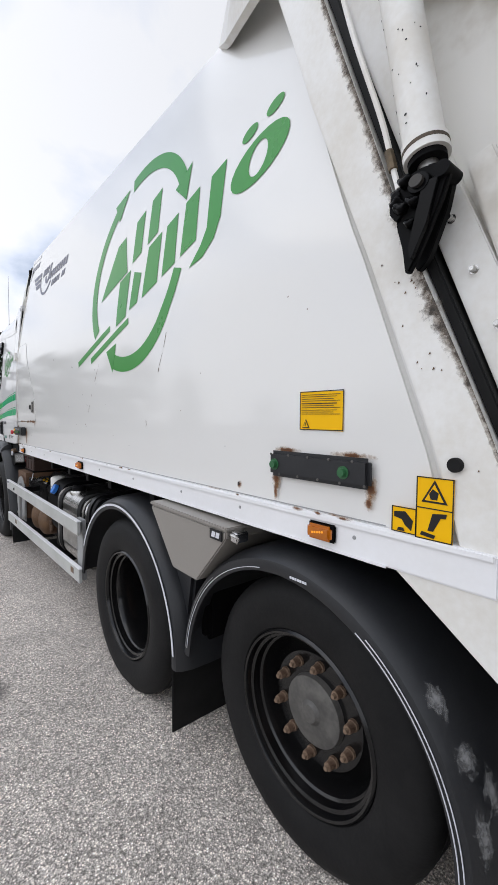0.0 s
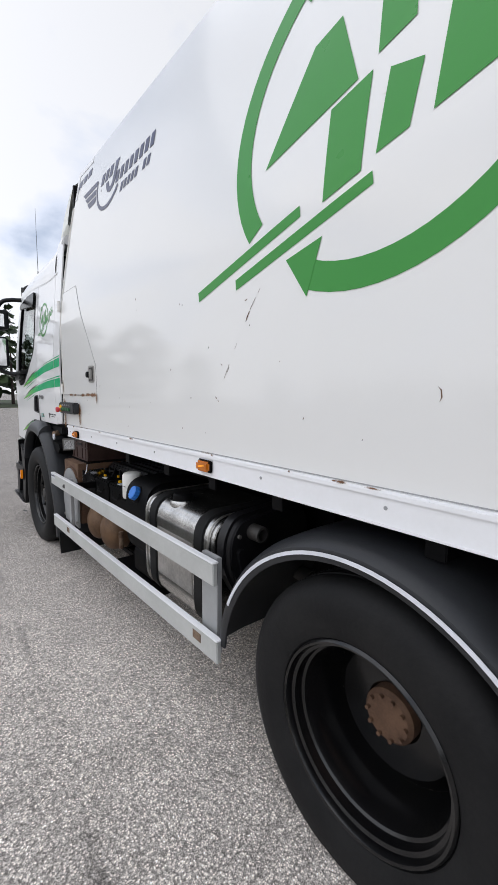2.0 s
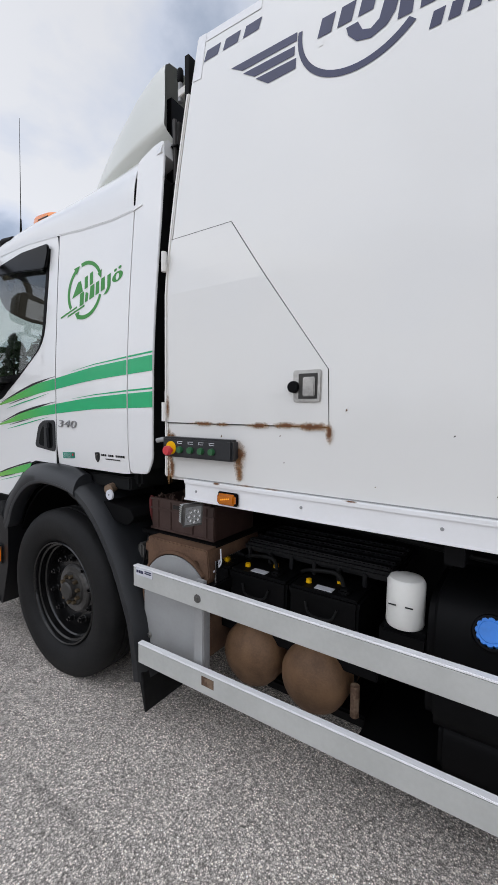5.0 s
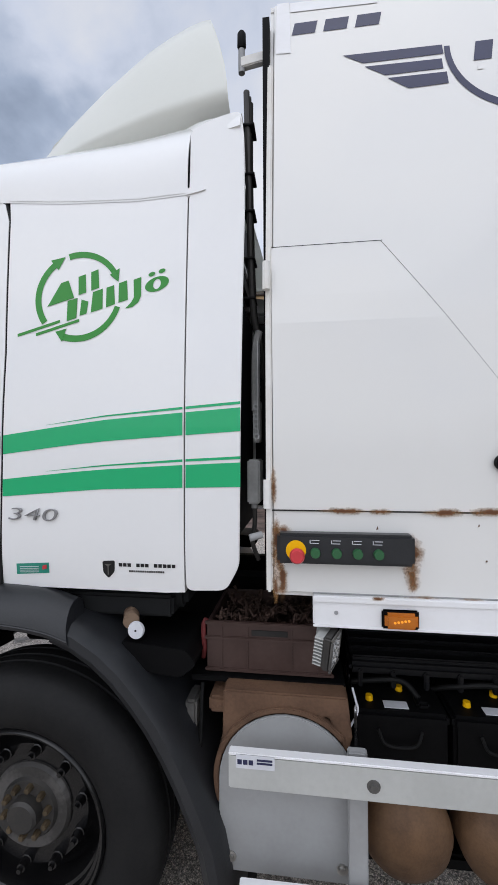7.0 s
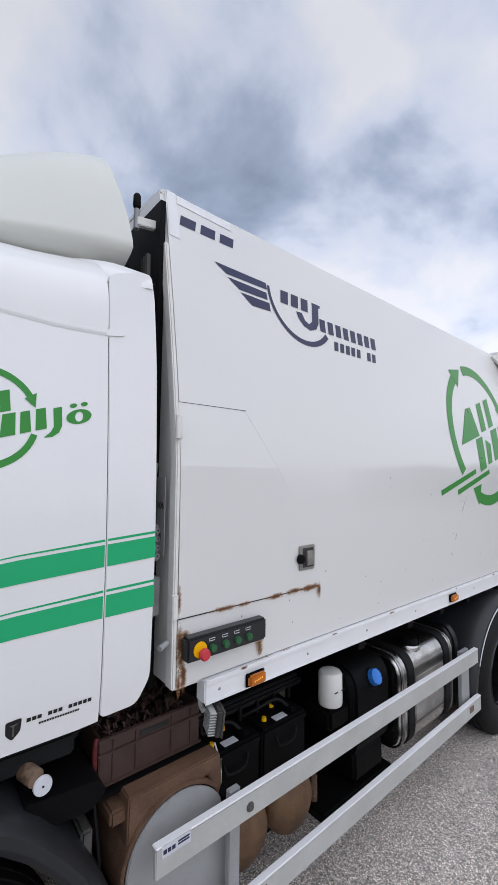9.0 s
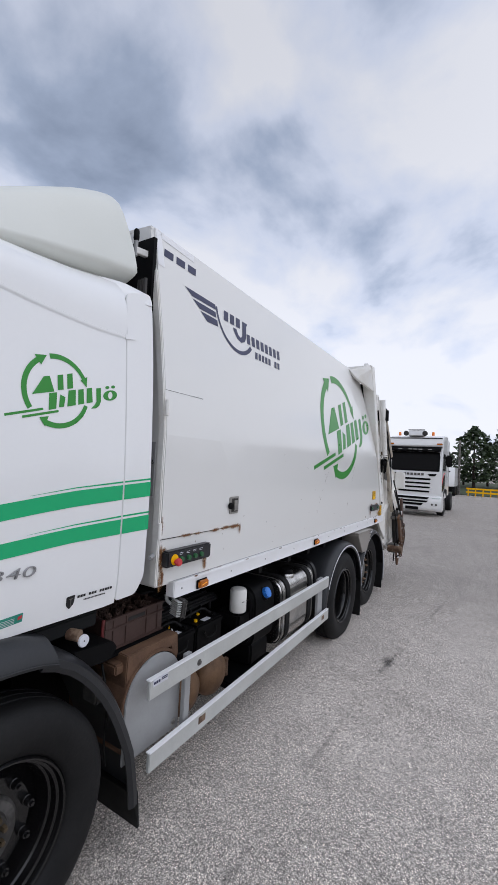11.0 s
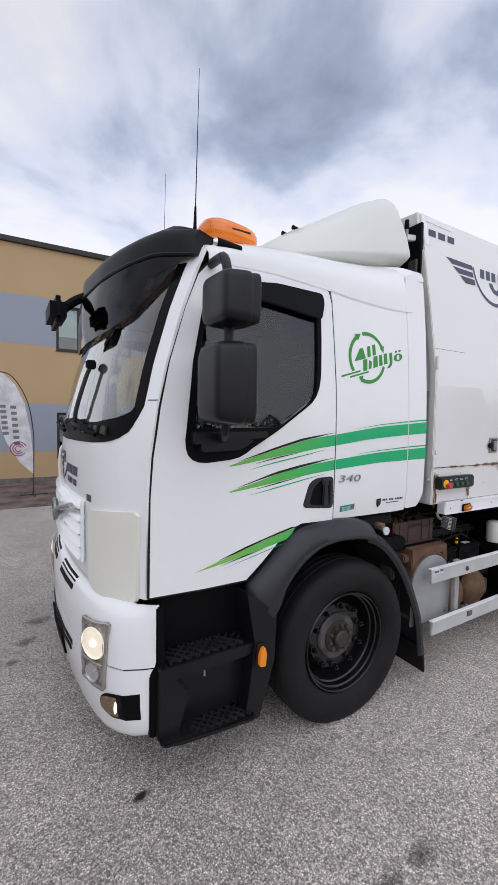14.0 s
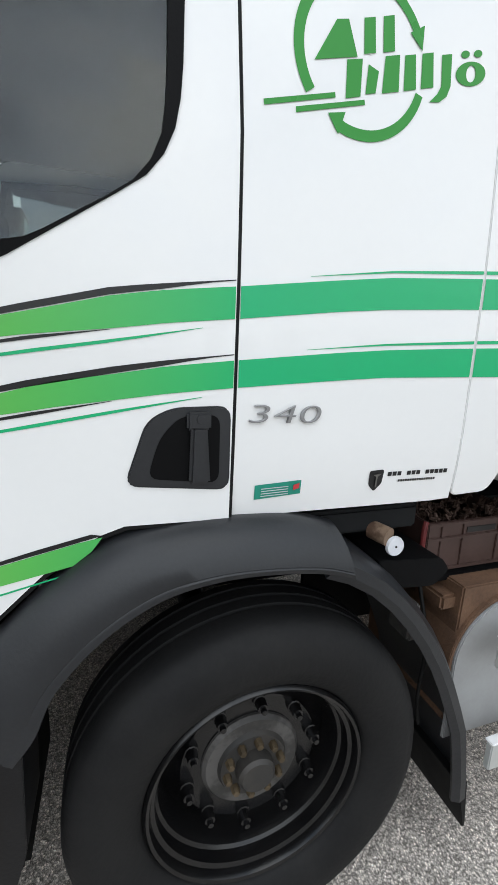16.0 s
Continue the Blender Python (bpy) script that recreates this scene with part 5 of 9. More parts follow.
for x0 in (2.795, 3.335):
    pts = rounded([(-0.018, 0.415), (0.63, 0.415), (0.63, 1.063), (-0.018, 1.063)], 0.155, 6)
    part("strap", prism(pts, x0, x0 + 0.085, 0.003, axis="x"), M["seal"], tank, "black rubber lined strap")
for x0 in (2.735, 3.455):
    pts = rounded([(-0.014, 0.417), (0.626, 0.417), (0.626, 1.059), (-0.014, 1.059)], 0.152, 6)
    part("seam", prism(pts, x0, x0 + 0.018, 0.004, axis="x"), M["steel_brushed"], tank)
part("face_panel", box(2.90, 3.31, -0.014, -0.006, 0.58, 0.88, 0.003), M["steel_brushed"], tank)
part("filler_cap", lathe([(0.0, 0.055), (0.05, 0.055), (0.062, 0.045), (0.062, 0.01), (0.07, 0.0)], (3.02, 0.105, 1.04), "z", 24), M["black"], tank)
part("filler_ring", lathe([(0.062, 0.004), (0.064, 0.012), (0.076, 0.012), (0.082, 0.0), (0.082, -0.02), (0.062, -0.02)], (3.02, 0.105, 1.045), "z", 28, ring=True), M["steel"], tank)
part("end_cover", prism(rounded([(-0.005, 0.98), (0.06, 1.085), (0.48, 1.12), (0.60, 1.0), (0.58, 0.74), (0.40, 0.60), (0.20, 0.58), (0.08, 0.66), (-0.005, 0.82)], 0.06), 3.512, 3.63, 0.03, 3, axis="x"), M["step_black"], tank, "dusty black plastic tank end cover with pipe stubs")
part("cover_rib", prism(rounded([(0.05, 0.92), (0.09, 0.93), (0.13, 0.74), (0.10, 0.71)], 0.015), 3.625, 3.65, 0.008, axis="x"), M["step_black"], tank)
for x, y, z in ((3.66, 0.16, 1.00), (3.76, 0.42, 0.74)):
    part("pipe_stub", lathe([(0.030, 0.05), (0.040, 0.05), (0.042, 0.04), (0.042, -0.08), (0.030, -0.08)], (x, y, z), "x", 18, ring=True), M["hub_dark"], tank)
for y, z in ((0.07, 0.99), (0.50, 0.86), (0.36, 0.66)):
    part("bolt", lathe([(0, 0.012), (0.010, 0.012), (0.012, 0.0)], (3.63, y, z), "x", 8), M["hub_grey"], tank)
adblue = part("additive_tank", rounded_box(2.25, 2.665, 0.04, 0.60, 0.52, 1.08, 0.16, 0.035), M["black"], truck, "black plastic additive tank with a blue cap")
part("foot", rounded_box(2.30, 2.62, 0.08, 0.5, 0.36, 0.56, 0.05, 0.02), M["black"], adblue)
cap = bmesh.new()
for i in range(12):
    a = 2 * math.pi * i / 12
    rod((0.040 * math.cos(a), 0.040 * math.sin(a), 0.0), (0.036 * math.cos(a), 0.036 * math.sin(a), 0.045), 0.012, 8, bm=cap)
lathe([(0, 0.048), (0.035, 0.047), (0.042, 0.040), (0.042, 0.0)], (0, 0, 0), "z", 24, bm=cap)
bmesh.ops.transform(cap, matrix=pose(2.46, 0.055, 0.985, 62, 0, 0), verts=cap.verts)
part("blue_cap", cap, M["blue_cap"], adblue, "bright blue screw cap")
neck = lathe([(0.050, 0.012), (0.058, 0.012), (0.065, 0.0), (0.065, -0.05), (0.05, -0.05)], (0, 0, 0), "z", 24, ring=True)
bmesh.ops.transform(neck, matrix=pose(2.46, 0.055, 0.985, 62, 0, 0), verts=neck.verts)
part("neck", neck, M["black"], adblue)

flt = part("filter_canister", lathe([(0.0, 1.092), (0.04, 1.091), (0.066, 1.082), (0.075, 1.066), (0.076, 0.90), (0.072, 0.888), (0.0, 0.886)], (2.150, 0.15, 0), "z", 32), M["white_filter"], truck, "white canister oil filter on a black bracket")
for x in (2.10, 2.165):
    part("print", box(x, x + 0.03, 0.072, 0.0745, 0.985, 0.990, 0), M["vinyl_black"], flt)
part("filter_head", box(2.06, 2.26, 0.08, 0.32, 0.76, 0.888, 0.02), M["black"], flt)
for k, x0 in enumerate((1.235, 1.60)):
    bat = part("battery", box(x0, x0 + 0.345, 0.17, 0.60, 0.64, 0.905, 0.012), M["black"], truck, "black truck battery with yellow vent caps and a small label")
    part("battery_lid", box(x0 - 0.006, x0 + 0.351, 0.162, 0.608, 0.86, 0.912, 0.014), M["black"], bat)
    part("grip", hose([(x0 + 0.09, 0.16, 0.85), (x0 + 0.12, 0.15, 0.8), (x0 + 0.22, 0.15, 0.8), (x0 + 0.25, 0.16, 0.85)], 0.006), M["seal"], bat)
    for q, dx in enumerate((0.07, 0.20)):
        part("vent_cap", lathe([(0, 0.018), (0.013, 0.018), (0.015, 0.0)], (x0 + dx, 0.24 + 0.08 * q, 0.912), "z", 14), M["yellow"], bat)
    part("label", box(x0 + 0.12, x0 + 0.21, 0.19, 0.235, 0.9125, 0.915, 0), M["white_sticker"], bat)
    part("terminal", box(x0 + 0.24, x0 + 0.29, 0.19, 0.26, 0.91, 0.94, 0.01), M["black"], bat)
    part("battery_cable", hose([(x0 + 0.26, 0.23, 0.93), (x0 + 0.2, 0.28, 0.97), (x0 + 0.05, 0.30, 0.95), (x0 - 0.04, 0.36, 0.9)], 0.011), M["seal"], bat)
cov = box(1.235, 2.06, 0.30, 0.80, 0.975, 1.02, 0.015)
for i in range(5):
    box(1.25, 2.04, 0.33 + 0.085 * i, 0.365 + 0.085 * i, 1.015, 1.038, 0.006, bm=cov)
for i in range(6):
    box(1.27 + 0.13 * i, 1.29 + 0.13 * i, 0.29, 0.31, 0.93, 1.00, 0.004, bm=cov)
part("battery_cover", cov, M["step_black"], truck, "dusty black ribbed battery cover")
part("battery_tray", box(1.20, 2.05, 0.14, 0.8, 0.59, 0.642, 0.006), M["black"], truck)
part("tray_bracket", box(1.225, 1.235, 0.05, 0.4, 0.70, 0.98, 0.002), M["chrome"], truck)
for cx in (1.415, 1.757):
    part("air_tank", lathe([(0.0, 0.015), (0.05, 0.018), (0.10, 0.032), (0.14, 0.058), (0.158, 0.09), (0.162, 0.12), (0.162, 0.65), (0.12, 0.70), (0, 0.72)], (cx, 0.02, 0.515), seg=36), M["tank_brown"], truck, "rusty brown compressed air tank")
    part("tank_strap", lathe([(0.163, 0.20), (0.167, 0.20), (0.167, 0.24), (0.163, 0.24)], (cx, 0.02, 0.515), seg=36, ring=True), M["black"], truck)
part("drain_valve", rod((1.96, 0.12, 0.42), (1.96, 0.12, 0.56), 0.02, 10), M["rust_light"], truck)

# grey drum shield below the cab's rear corner
dsh = [(0.747, 0.42), (1.228, 0.42)] + arc_pts(0.988, 0.735, 0.24, 0.235, 0, 180, 20)
drum = part("silencer_shield", prism(dsh, 0.0, 0.016, 0.004), M["grey_plate"], truck, "grey painted round topped silencer end shield")
part("silencer", prism([(0.775, 0.45), (1.20, 0.45)] + arc_pts(0.988, 0.735, 0.215, 0.21, 0, 180, 20), 0.03, 0.55, 0.01), M["rust"], drum, "rusty silencer body")
for x in (0.79, 1.175):
    part("bolt", lathe([(0, -0.010), (0.012, -0.010), (0.013, -0.003), (0.02, -0.002), (0.02, 0)], (x, 0.0, 0.47), seg=12), M["steel_brushed"], drum)
hb = prism([(0.76, 1.035), (1.20, 1.035), (1.215, 0.90), (1.195, 0.84), (1.16, 0.905), (1.135, 0.965), (1.115, 0.962), (1.10, 0.93), (1.06, 0.972), (0.99, 0.985), (0.90, 0.965), (0.83, 0.90), (0.79, 0.80), (0.755, 0.80)], 0.02, 0.5, 0.006)
part("rusty_hanger", hb, M["rust"], truck, "rusty pressed steel hanger over the silencer")
band = arc_pts(0.988, 0.735, 0.262, 0.258, 40, 200, 24) + list(reversed(arc_pts(0.988, 0.735, 0.244, 0.240, 40, 200, 24)))
part("clamp_band", prism(band, 0.006, 0.34, 0.003), M["rust"], truck, "rusty clamp band round the silencer")
part("hanger_block", box(0.70, 0.78, 0.05, 0.30, 0.93, 0.99, 0.01), M["rust"], truck)
part("cable", hose([(0.66, 0.12, 1.0), (0.665, 0.06, 0.8), (0.65, 0.05, 0.6), (0.68, 0.06, 0.45)], 0.007), M["seal"], truck)
part("cab_tilt_pump", box(0.60, 0.645, 0.08, 0.2, 0.80, 0.95, 0.01), M["hub_grey"], truck)

# work lamp under the sill corner
lamp_pose = pose(1.134, -0.03, 1.228, 0, 7, -20)


def lamp_piece(name, bm, mat, parent, label=""):
    bmesh.ops.transform(bm, matrix=lamp_pose, verts=bm.verts)
    return part(name, bm, mat, parent, label)


wl_ = lamp_piece("work_lamp", box(-0.012, 0.022, -0.053, 0.053, -0.055, 0.055, 0.008, 3), M["hub_dark"], truck, "square led work lamp in a finned housing")
lamp_piece("bezel", joined(joined(box(0.018, 0.026, -0.055, 0.055, 0.046, 0.057, 0.003), box(0.018, 0.026, -0.055, 0.055, -0.057, -0.046, 0.003)), joined(box(0.018, 0.026, -0.055, -0.045, -0.046, 0.046, 0.003), box(0.018, 0.026, 0.045, 0.055, -0.046, 0.046, 0.003))), M["hub_grey"], wl_)
lamp_piece("lamp_face", box(0.020, 0.0235, -0.046, 0.046, -0.047, 0.047, 0.001), M["grey_plate"], wl_)
for i, (y, z) in enumerate([(0, 0)] + [(0.030 * math.cos(radians(45 * k)), 0.030 * math.sin(radians(45 * k))) for k in range(8)]):
    lamp_piece("led", lathe([(0.0, 0.022), (0.006, 0.0225), (0.0105, 0.0262), (0.0115, 0.0262), (0.0115, 0.022)], (0, y, z), "x", 14), M["lamp_white"], wl_)
for i in range(9):
    z = -0.044 + 0.011 * i
    lamp_piece("fin", box(-0.040, -0.010, -0.046, 0.046, z - 0.002, z + 0.002, 0.0), M["alu"], wl_)
part("lamp_stay", hose([(1.105, 0.02, 1.25), (1.11, 0.055, 1.265), (1.12, 0.075, 1.31), (1.13, 0.08, 1.35)], 0.012), M["alu"], truck)
# bent white wire beside the silencer
part("wire", hose([(1.225, 0.10, 1.03), (1.235, 0.09, 0.99), (1.24, 0.08, 0.955), (1.20, 0.05, 0.90)], 0.004), M["white_sticker"], truck)

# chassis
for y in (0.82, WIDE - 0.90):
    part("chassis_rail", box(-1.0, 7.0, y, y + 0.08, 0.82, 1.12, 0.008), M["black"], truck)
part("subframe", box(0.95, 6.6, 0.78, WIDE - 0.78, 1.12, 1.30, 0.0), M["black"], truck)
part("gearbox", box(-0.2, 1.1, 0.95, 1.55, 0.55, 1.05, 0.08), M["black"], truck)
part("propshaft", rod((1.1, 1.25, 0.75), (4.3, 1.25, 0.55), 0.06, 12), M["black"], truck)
# sheets here and behind the fuel tank are added to block the view through
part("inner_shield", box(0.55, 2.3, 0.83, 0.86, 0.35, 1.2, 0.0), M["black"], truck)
# added black filler stands in for the deep shade under the truck
part("equipment_box", box(1.24, 2.26, 0.58, 0.80, 0.24, 0.64, 0.03, 3), M["black"], truck, "added black filler that darkens the space behind the air tanks")
part("under_shield", box(1.98, 2.70, 0.06, 0.80, 0.29, 0.35, 0.012), M["black"], truck, "added black plate standing in for the shade under the tanks")
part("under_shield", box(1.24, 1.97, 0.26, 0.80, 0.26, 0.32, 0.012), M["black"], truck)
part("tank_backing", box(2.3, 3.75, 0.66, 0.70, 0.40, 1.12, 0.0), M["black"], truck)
part("far_side_tank", rounded_box(1.4, 3.5, WIDE - 0.65, WIDE - 0.02, 0.42, 1.05, 0.1), M["grey_plate"], truck)
for i, x in enumerate((2.3, 2.9, 3.4, 3.9, 4.6, 5.2)):
    part("cross_bearer", box(x, x + 0.07, 0.04, WIDE - 0.04, 1.20, 1.30, 0.004), M["black"], truck)
part("air_line", hose([(1.2, 0.6, 1.12), (1.9, 0.5, 1.14), (2.6, 0.4, 1.13), (3.6, 0.45, 1.15), (4.2, 0.5, 1.17)], 0.012), M["seal"], truck)
part("air_line", hose([(1.2, 0.66, 1.16), (2.0, 0.55, 1.19), (2.8, 0.5, 1.16), (3.7, 0.5, 1.18)], 0.01), M["seal"], truck)

# ---- cab ----
CY = 0.05
CAB_AT = Vector((0.022, -0.055, -0.015))
before_cab = set(truck.children)


def cab_lean(z):
    return 0.07 * ((z - 2.0) / 1.0) ** 1.4 if z > 2.0 else (0.03 * ((1.62 - z) / 0.3) ** 2 if 1.3 < z < 1.62 else (0.03 if z <= 1.3 else 0.0))


CAB_LEVELS = [1.32, 1.38, 1.44, 1.5, 1.56, 1.62] + [2.0 + 0.1 * i for i in range(12)]


def door_lean(co):
    return cab_lean(co.z) if co.z > 1.7 else 0.0


def mirrored(bm):
    for v in bm.verts:
        v.co.y = WIDE - v.co.y
    return bm


door_outline = [(-1.415, 1.118), (-1.10, 1.108), (-0.815, 1.108), (-0.70, 1.20), (-0.585, 1.305), (-0.46, 1.385), (-0.40, 1.404), (-0.134, 1.400), (-0.130, 1.75), (-0.127, 2.30),
                (-0.148, 2.85), (-0.170, 2.922), (-0.23, 2.952), (-0.60, 2.974), (-0.98, 2.962), (-1.035, 2.950), (-1.075, 2.915), (-1.124, 2.862), (-1.207, 2.666), (-1.304, 2.363), (-1.356, 2.126), (-1.396, 1.86), (-1.411, 1.65)]
window_hole = [(-1.070, 2.845), (-0.615, 2.880), (-0.285, 2.885), (-0.247, 2.855), (-0.248, 2.60), (-0.255, 2.40), (-0.261, 2.335), (-0.273, 2.278), (-0.297, 2.226), (-0.335, 2.180), (-0.40, 2.135), (-0.61, 1.998), (-0.785, 1.900), (-0.830, 1.870), (-0.875, 1.848), (-0.935, 1.835),
               (-1.085, 1.822), (-1.135, 1.826), (-1.175, 1.840), (-1.202, 1.868), (-1.215, 1.905), (-1.219, 1.950), (-1.170, 2.380)]
for far in (False, True):
    b = holed(door_outline, [window_hole], CY, CY + 0.05)
    conform(b, CAB_LEVELS[6:], door_lean)
    door = part("cab_door", mirrored(b) if far else b, M["cab_white"], truck, "" if far else "white cab door with green and black swoosh stripes", smooth=20)
    # black window surround, glass and lower mirror foot panel
    inner = [(-1.040, 2.815), (-0.615, 2.848), (-0.315, 2.852), (-0.281, 2.830), (-0.282, 2.60), (-0.287, 2.40), (-0.292, 2.325), (-0.302, 2.265), (-0.326, 2.210), (-0.363, 2.166), (-0.425, 2.124), (-0.545, 2.050), (-0.578, 2.033), (-0.62, 2.023), (-0.735, 2.018),
             (-1.160, 2.015), (-1.140, 2.380)]
    b = holed(window_hole, [inner], CY - 0.004, CY + 0.02)
    conform(b, CAB_LEVELS[6:], door_lean)
    part("window_seal", mirrored(b) if far else b, M["black"], door, smooth=20)
    b = prism(shrunk(inner, -0.012), CY + 0.012, CY + 0.016)
    conform(b, CAB_LEVELS[6:], door_lean)
    g = part("window_glass", mirrored(b) if far else b, M["glass_dark"], door, "tinted side window", smooth=0)
    g.visible_shadow = False
    # wind deflector along the top of the window
    b = prism(rounded([(-1.035, 2.845), (-1.02, 2.79), (-0.595, 2.755), (-0.257, 2.715), (-0.23, 2.83), (-0.245, 2.888), (-0.60, 2.895)], 0.03), CY - 0.032, CY - 0.012, 0.006)
    conform(b, CAB_LEVELS[6:], door_lean)
    part("wind_deflector", mirrored(b) if far else b, M["gloss_black"], door)
    # recessed grip
    gr = prism(rounded([(-0.400, 1.505), (-0.136, 1.480), (-0.136, 1.697), (-0.285, 1.693), (-0.345, 1.662)], 0.035), CY - 0.006, CY + 0.02, 0.004)
    grip = part("door_handle", mirrored(gr) if far else gr, M["plastic"], door, "dark grey recessed door handle with lock")
    b = prism(rounded([(-0.345, 1.522), (-0.165, 1.502), (-0.165, 1.676), (-0.265, 1.673), (-0.315, 1.62)], 0.03), CY - 0.0075, CY - 0.0055)
    part("recess", mirrored(b) if far else b, M["black"], grip)
    b = prism([(-0.245, 1.508), (-0.190, 1.504), (-0.200, 1.650), (-0.240, 1.652)], CY - 0.028, CY - 0.006, 0.008)
    part("pull", mirrored(b) if far else b, M["plastic"], grip)
    b = box(-0.250, -0.190, CY - 0.024, CY - 0.006, 1.640, 1.684, 0.006)
    lathe([(0, -0.027), (0.010, -0.027), (0.011, -0.02)], (-0.217, CY, 1.667), seg=12, bm=b)
    part("lock", mirrored(b) if far else b, M["plastic"], grip)
    # dark joint behind the panel edges
    b = holed(shrunk(door_outline, -0.012), [window_hole], CY + 0.018, CY + 0.034)
    conform(b, CAB_LEVELS[6:], door_lean)
    part("door_joint", mirrored(b) if far else b, M["gap"], truck, smooth=0)
    b = holed(shrunk(door_outline, -0.0125), [shrunk(door_outline, 0.001)], CY + 0.003, CY + 0.012)
    conform(b, CAB_LEVELS[6:], door_lean)
    part("door_seam", mirrored(b) if far else b, M["seal"], truck, smooth=0)
    # panel behind the door
    quarter = [(-0.124, 1.396), (0.54, 1.392), (0.614, 1.396), (0.614, 2.905), (0.30, 2.915), (-0.05, 2.945), (-0.150, 2.950), (-0.139, 2.85), (-0.118, 2.30), (-0.121, 1.75)]
    b = prism(quarter, CY, CY + 0.06)
    conform(b, CAB_LEVELS, lambda c: cab_lean(c.z))
    part("quarter_panel", mirrored(b) if far else b, M["cab_white"], truck, "" if far else "white cab side panel with recycling logo and stripes", smooth=20)
    b = prism([(-0.12, 1.425), (0.655, 1.425), (0.655, 2.90), (-0.15, 2.93)], CY + 0.018, CY + 0.05)
    conform(b, CAB_LEVELS, lambda c: cab_lean(c.z))
    part("panel_joint", mirrored(b) if far else b, M["seal"], truck, smooth=0)
    # side deflector at the cab's rear edge
    ext = rounded([(0.619, 1.402), (0.77, 1.408), (0.822, 1.50), (0.832, 2.27), (0.840, 2.80), (0.835, 3.12), (0.820, 3.235), (0.74, 3.22), (0.66, 3.19), (0.619, 3.165)], 0.03)
    b = prism(ext, CY, CY + 0.014, 0.003)
    conform(b, CAB_LEVELS, lambda c: cab_lean(c.z))
    part("side_deflector", mirrored(b) if far else b, M["cab_white"], truck, "white rear edge fairing of the cab", smooth=30)
    b = prism([(0.626, 1.43), (0.75, 1.43), (0.785, 1.52), (0.795, 3.05), (0.626, 3.04)], CY + 0.015, CY + 0.16)
    conform(b, CAB_LEVELS, lambda c: cab_lean(c.z))
    part("deflector_frame", mirrored(b) if far else b, M["seal"], truck, smooth=0)
    b = prism([(0.60, 2.885), (0.67, 2.898), (0.70, 2.908), (0.67, 2.925), (0.60, 2.925)], CY - 0.006, CY + 0.02, 0.006)
    conform(b, CAB_LEVELS, lambda c: cab_lean(c.z))
    part("drip_end", mirrored(b) if far else b, M["cab_white"], truck)

# the deflector's top runs forward over the roof as a thin wing
for far in (False, True):
    def wing(u, v):
        x = 0.82 - 0.47 * u
        y0 = interp(u, [(0, 0.125), (0.4, 0.165), (0.75, 0.24), (1, 0.31)])
        zb = interp(u, [(0, 3.16), (0.4, 3.15), (0.75, 3.18), (1, 3.205)])
        zt = interp(u, [(0, 3.245), (0.3, 3.262), (0.6, 3.262), (0.85, 3.243), (1, 3.208)])
        y = y0 + 0.05 * v * v
        return Vector((x, WIDE - y if far else y, zb + (zt - zb) * v))
    part("deflector_wing", sheet(wing, span(0, 1, 12), span(0, 1, 4), 0.25, (0, -0.5 if far else 0.5, -0.05)), M["cab_white"], truck, smooth=50)

# shoulder and roof: the section rises and rounds in above the drip line
ROOF_Z = [(-1.15, 3.07), (-0.95, 3.16), (-0.55, 3.22), (-0.1, 3.255), (0.35, 3.30), (0.60, 3.345)]
DRIP_Z = [(-1.15, 2.965), (-0.60, 2.976), (-0.20, 2.950), (0.10, 2.920), (0.42, 2.905), (0.614, 2.914)]


def roof_at(x, v):
    z0, z1 = interp(x, DRIP_Z), interp(x, ROOF_Z)
    a = math.pi * v
    c, s = math.cos(a), math.sin(a)
    hw = WIDE / 2 - CY - cab_lean(z0) + 0.004
    y = WIDE / 2 - hw * math.copysign(abs(c) ** 0.30, c)
    return Vector((x, y, z0 + (z1 - z0) * abs(s) ** 0.75))


VS = [0, 0.004, 0.012, 0.03, 0.06, 0.1, 0.16, 0.24, 0.34, 0.42, 0.5, 0.58, 0.66, 0.76, 0.84, 0.9, 0.94, 0.97, 0.988, 0.996, 1.0]
part("cab_roof", sheet(roof_at, span(-1.06, 0.614, 24), VS, 0.02, (0, 0, -1)), M["cab_white"], truck, "white cab roof", smooth=50)
rl = sheet(lambda u, v: Vector((u, CY + cab_lean(interp(u, DRIP_Z)) - 0.006 + 0.012 * v, interp(u, DRIP_Z) - 0.012 + 0.006 * v)), span(-0.15, 0.614, 8), [0, 1], 0.012, (0, 0, 1))
part("drip_rail", rl, M["cab_white"], truck)
part("rear_wall", box(0.52, 0.595, 0.16, WIDE - 0.16, 1.30, 3.06, 0.02), M["interior"], truck)
part("cab_floor", box(-1.40, 0.55, 0.12, WIDE - 0.12, 1.28, 1.36, 0.01), M["interior"], truck)
part("engine_tunnel", box(-1.2, 0.5, 0.85, 1.65, 1.3, 1.6, 0.05), M["interior"], truck)
part("head_lining", box(-1.05, 0.5, 0.16, WIDE - 0.16, 2.96, 2.98, 0.0), M["interior"], truck)

# front: plan curve, leaning back above the waist
PLAN = [(0.05, -1.430), (0.085, -1.452), (0.14, -1.49), (0.22, -1.545), (0.32, -1.592), (0.45, -1.628), (0.65, -1.66), (0.9, -1.682), (1.25, -1.695)]


def front_x(y, z):
    y = min(y, WIDE - y)
    k = interp(z, [(1.0, 0.0), (1.65, 0.0), (1.86, 0.010), (2.126, 0.050), (2.363, 0.105), (2.666, 0.20), (2.878, 0.285), (3.1, 0.385)])
    return interp(max(y, 0.05), PLAN) + k


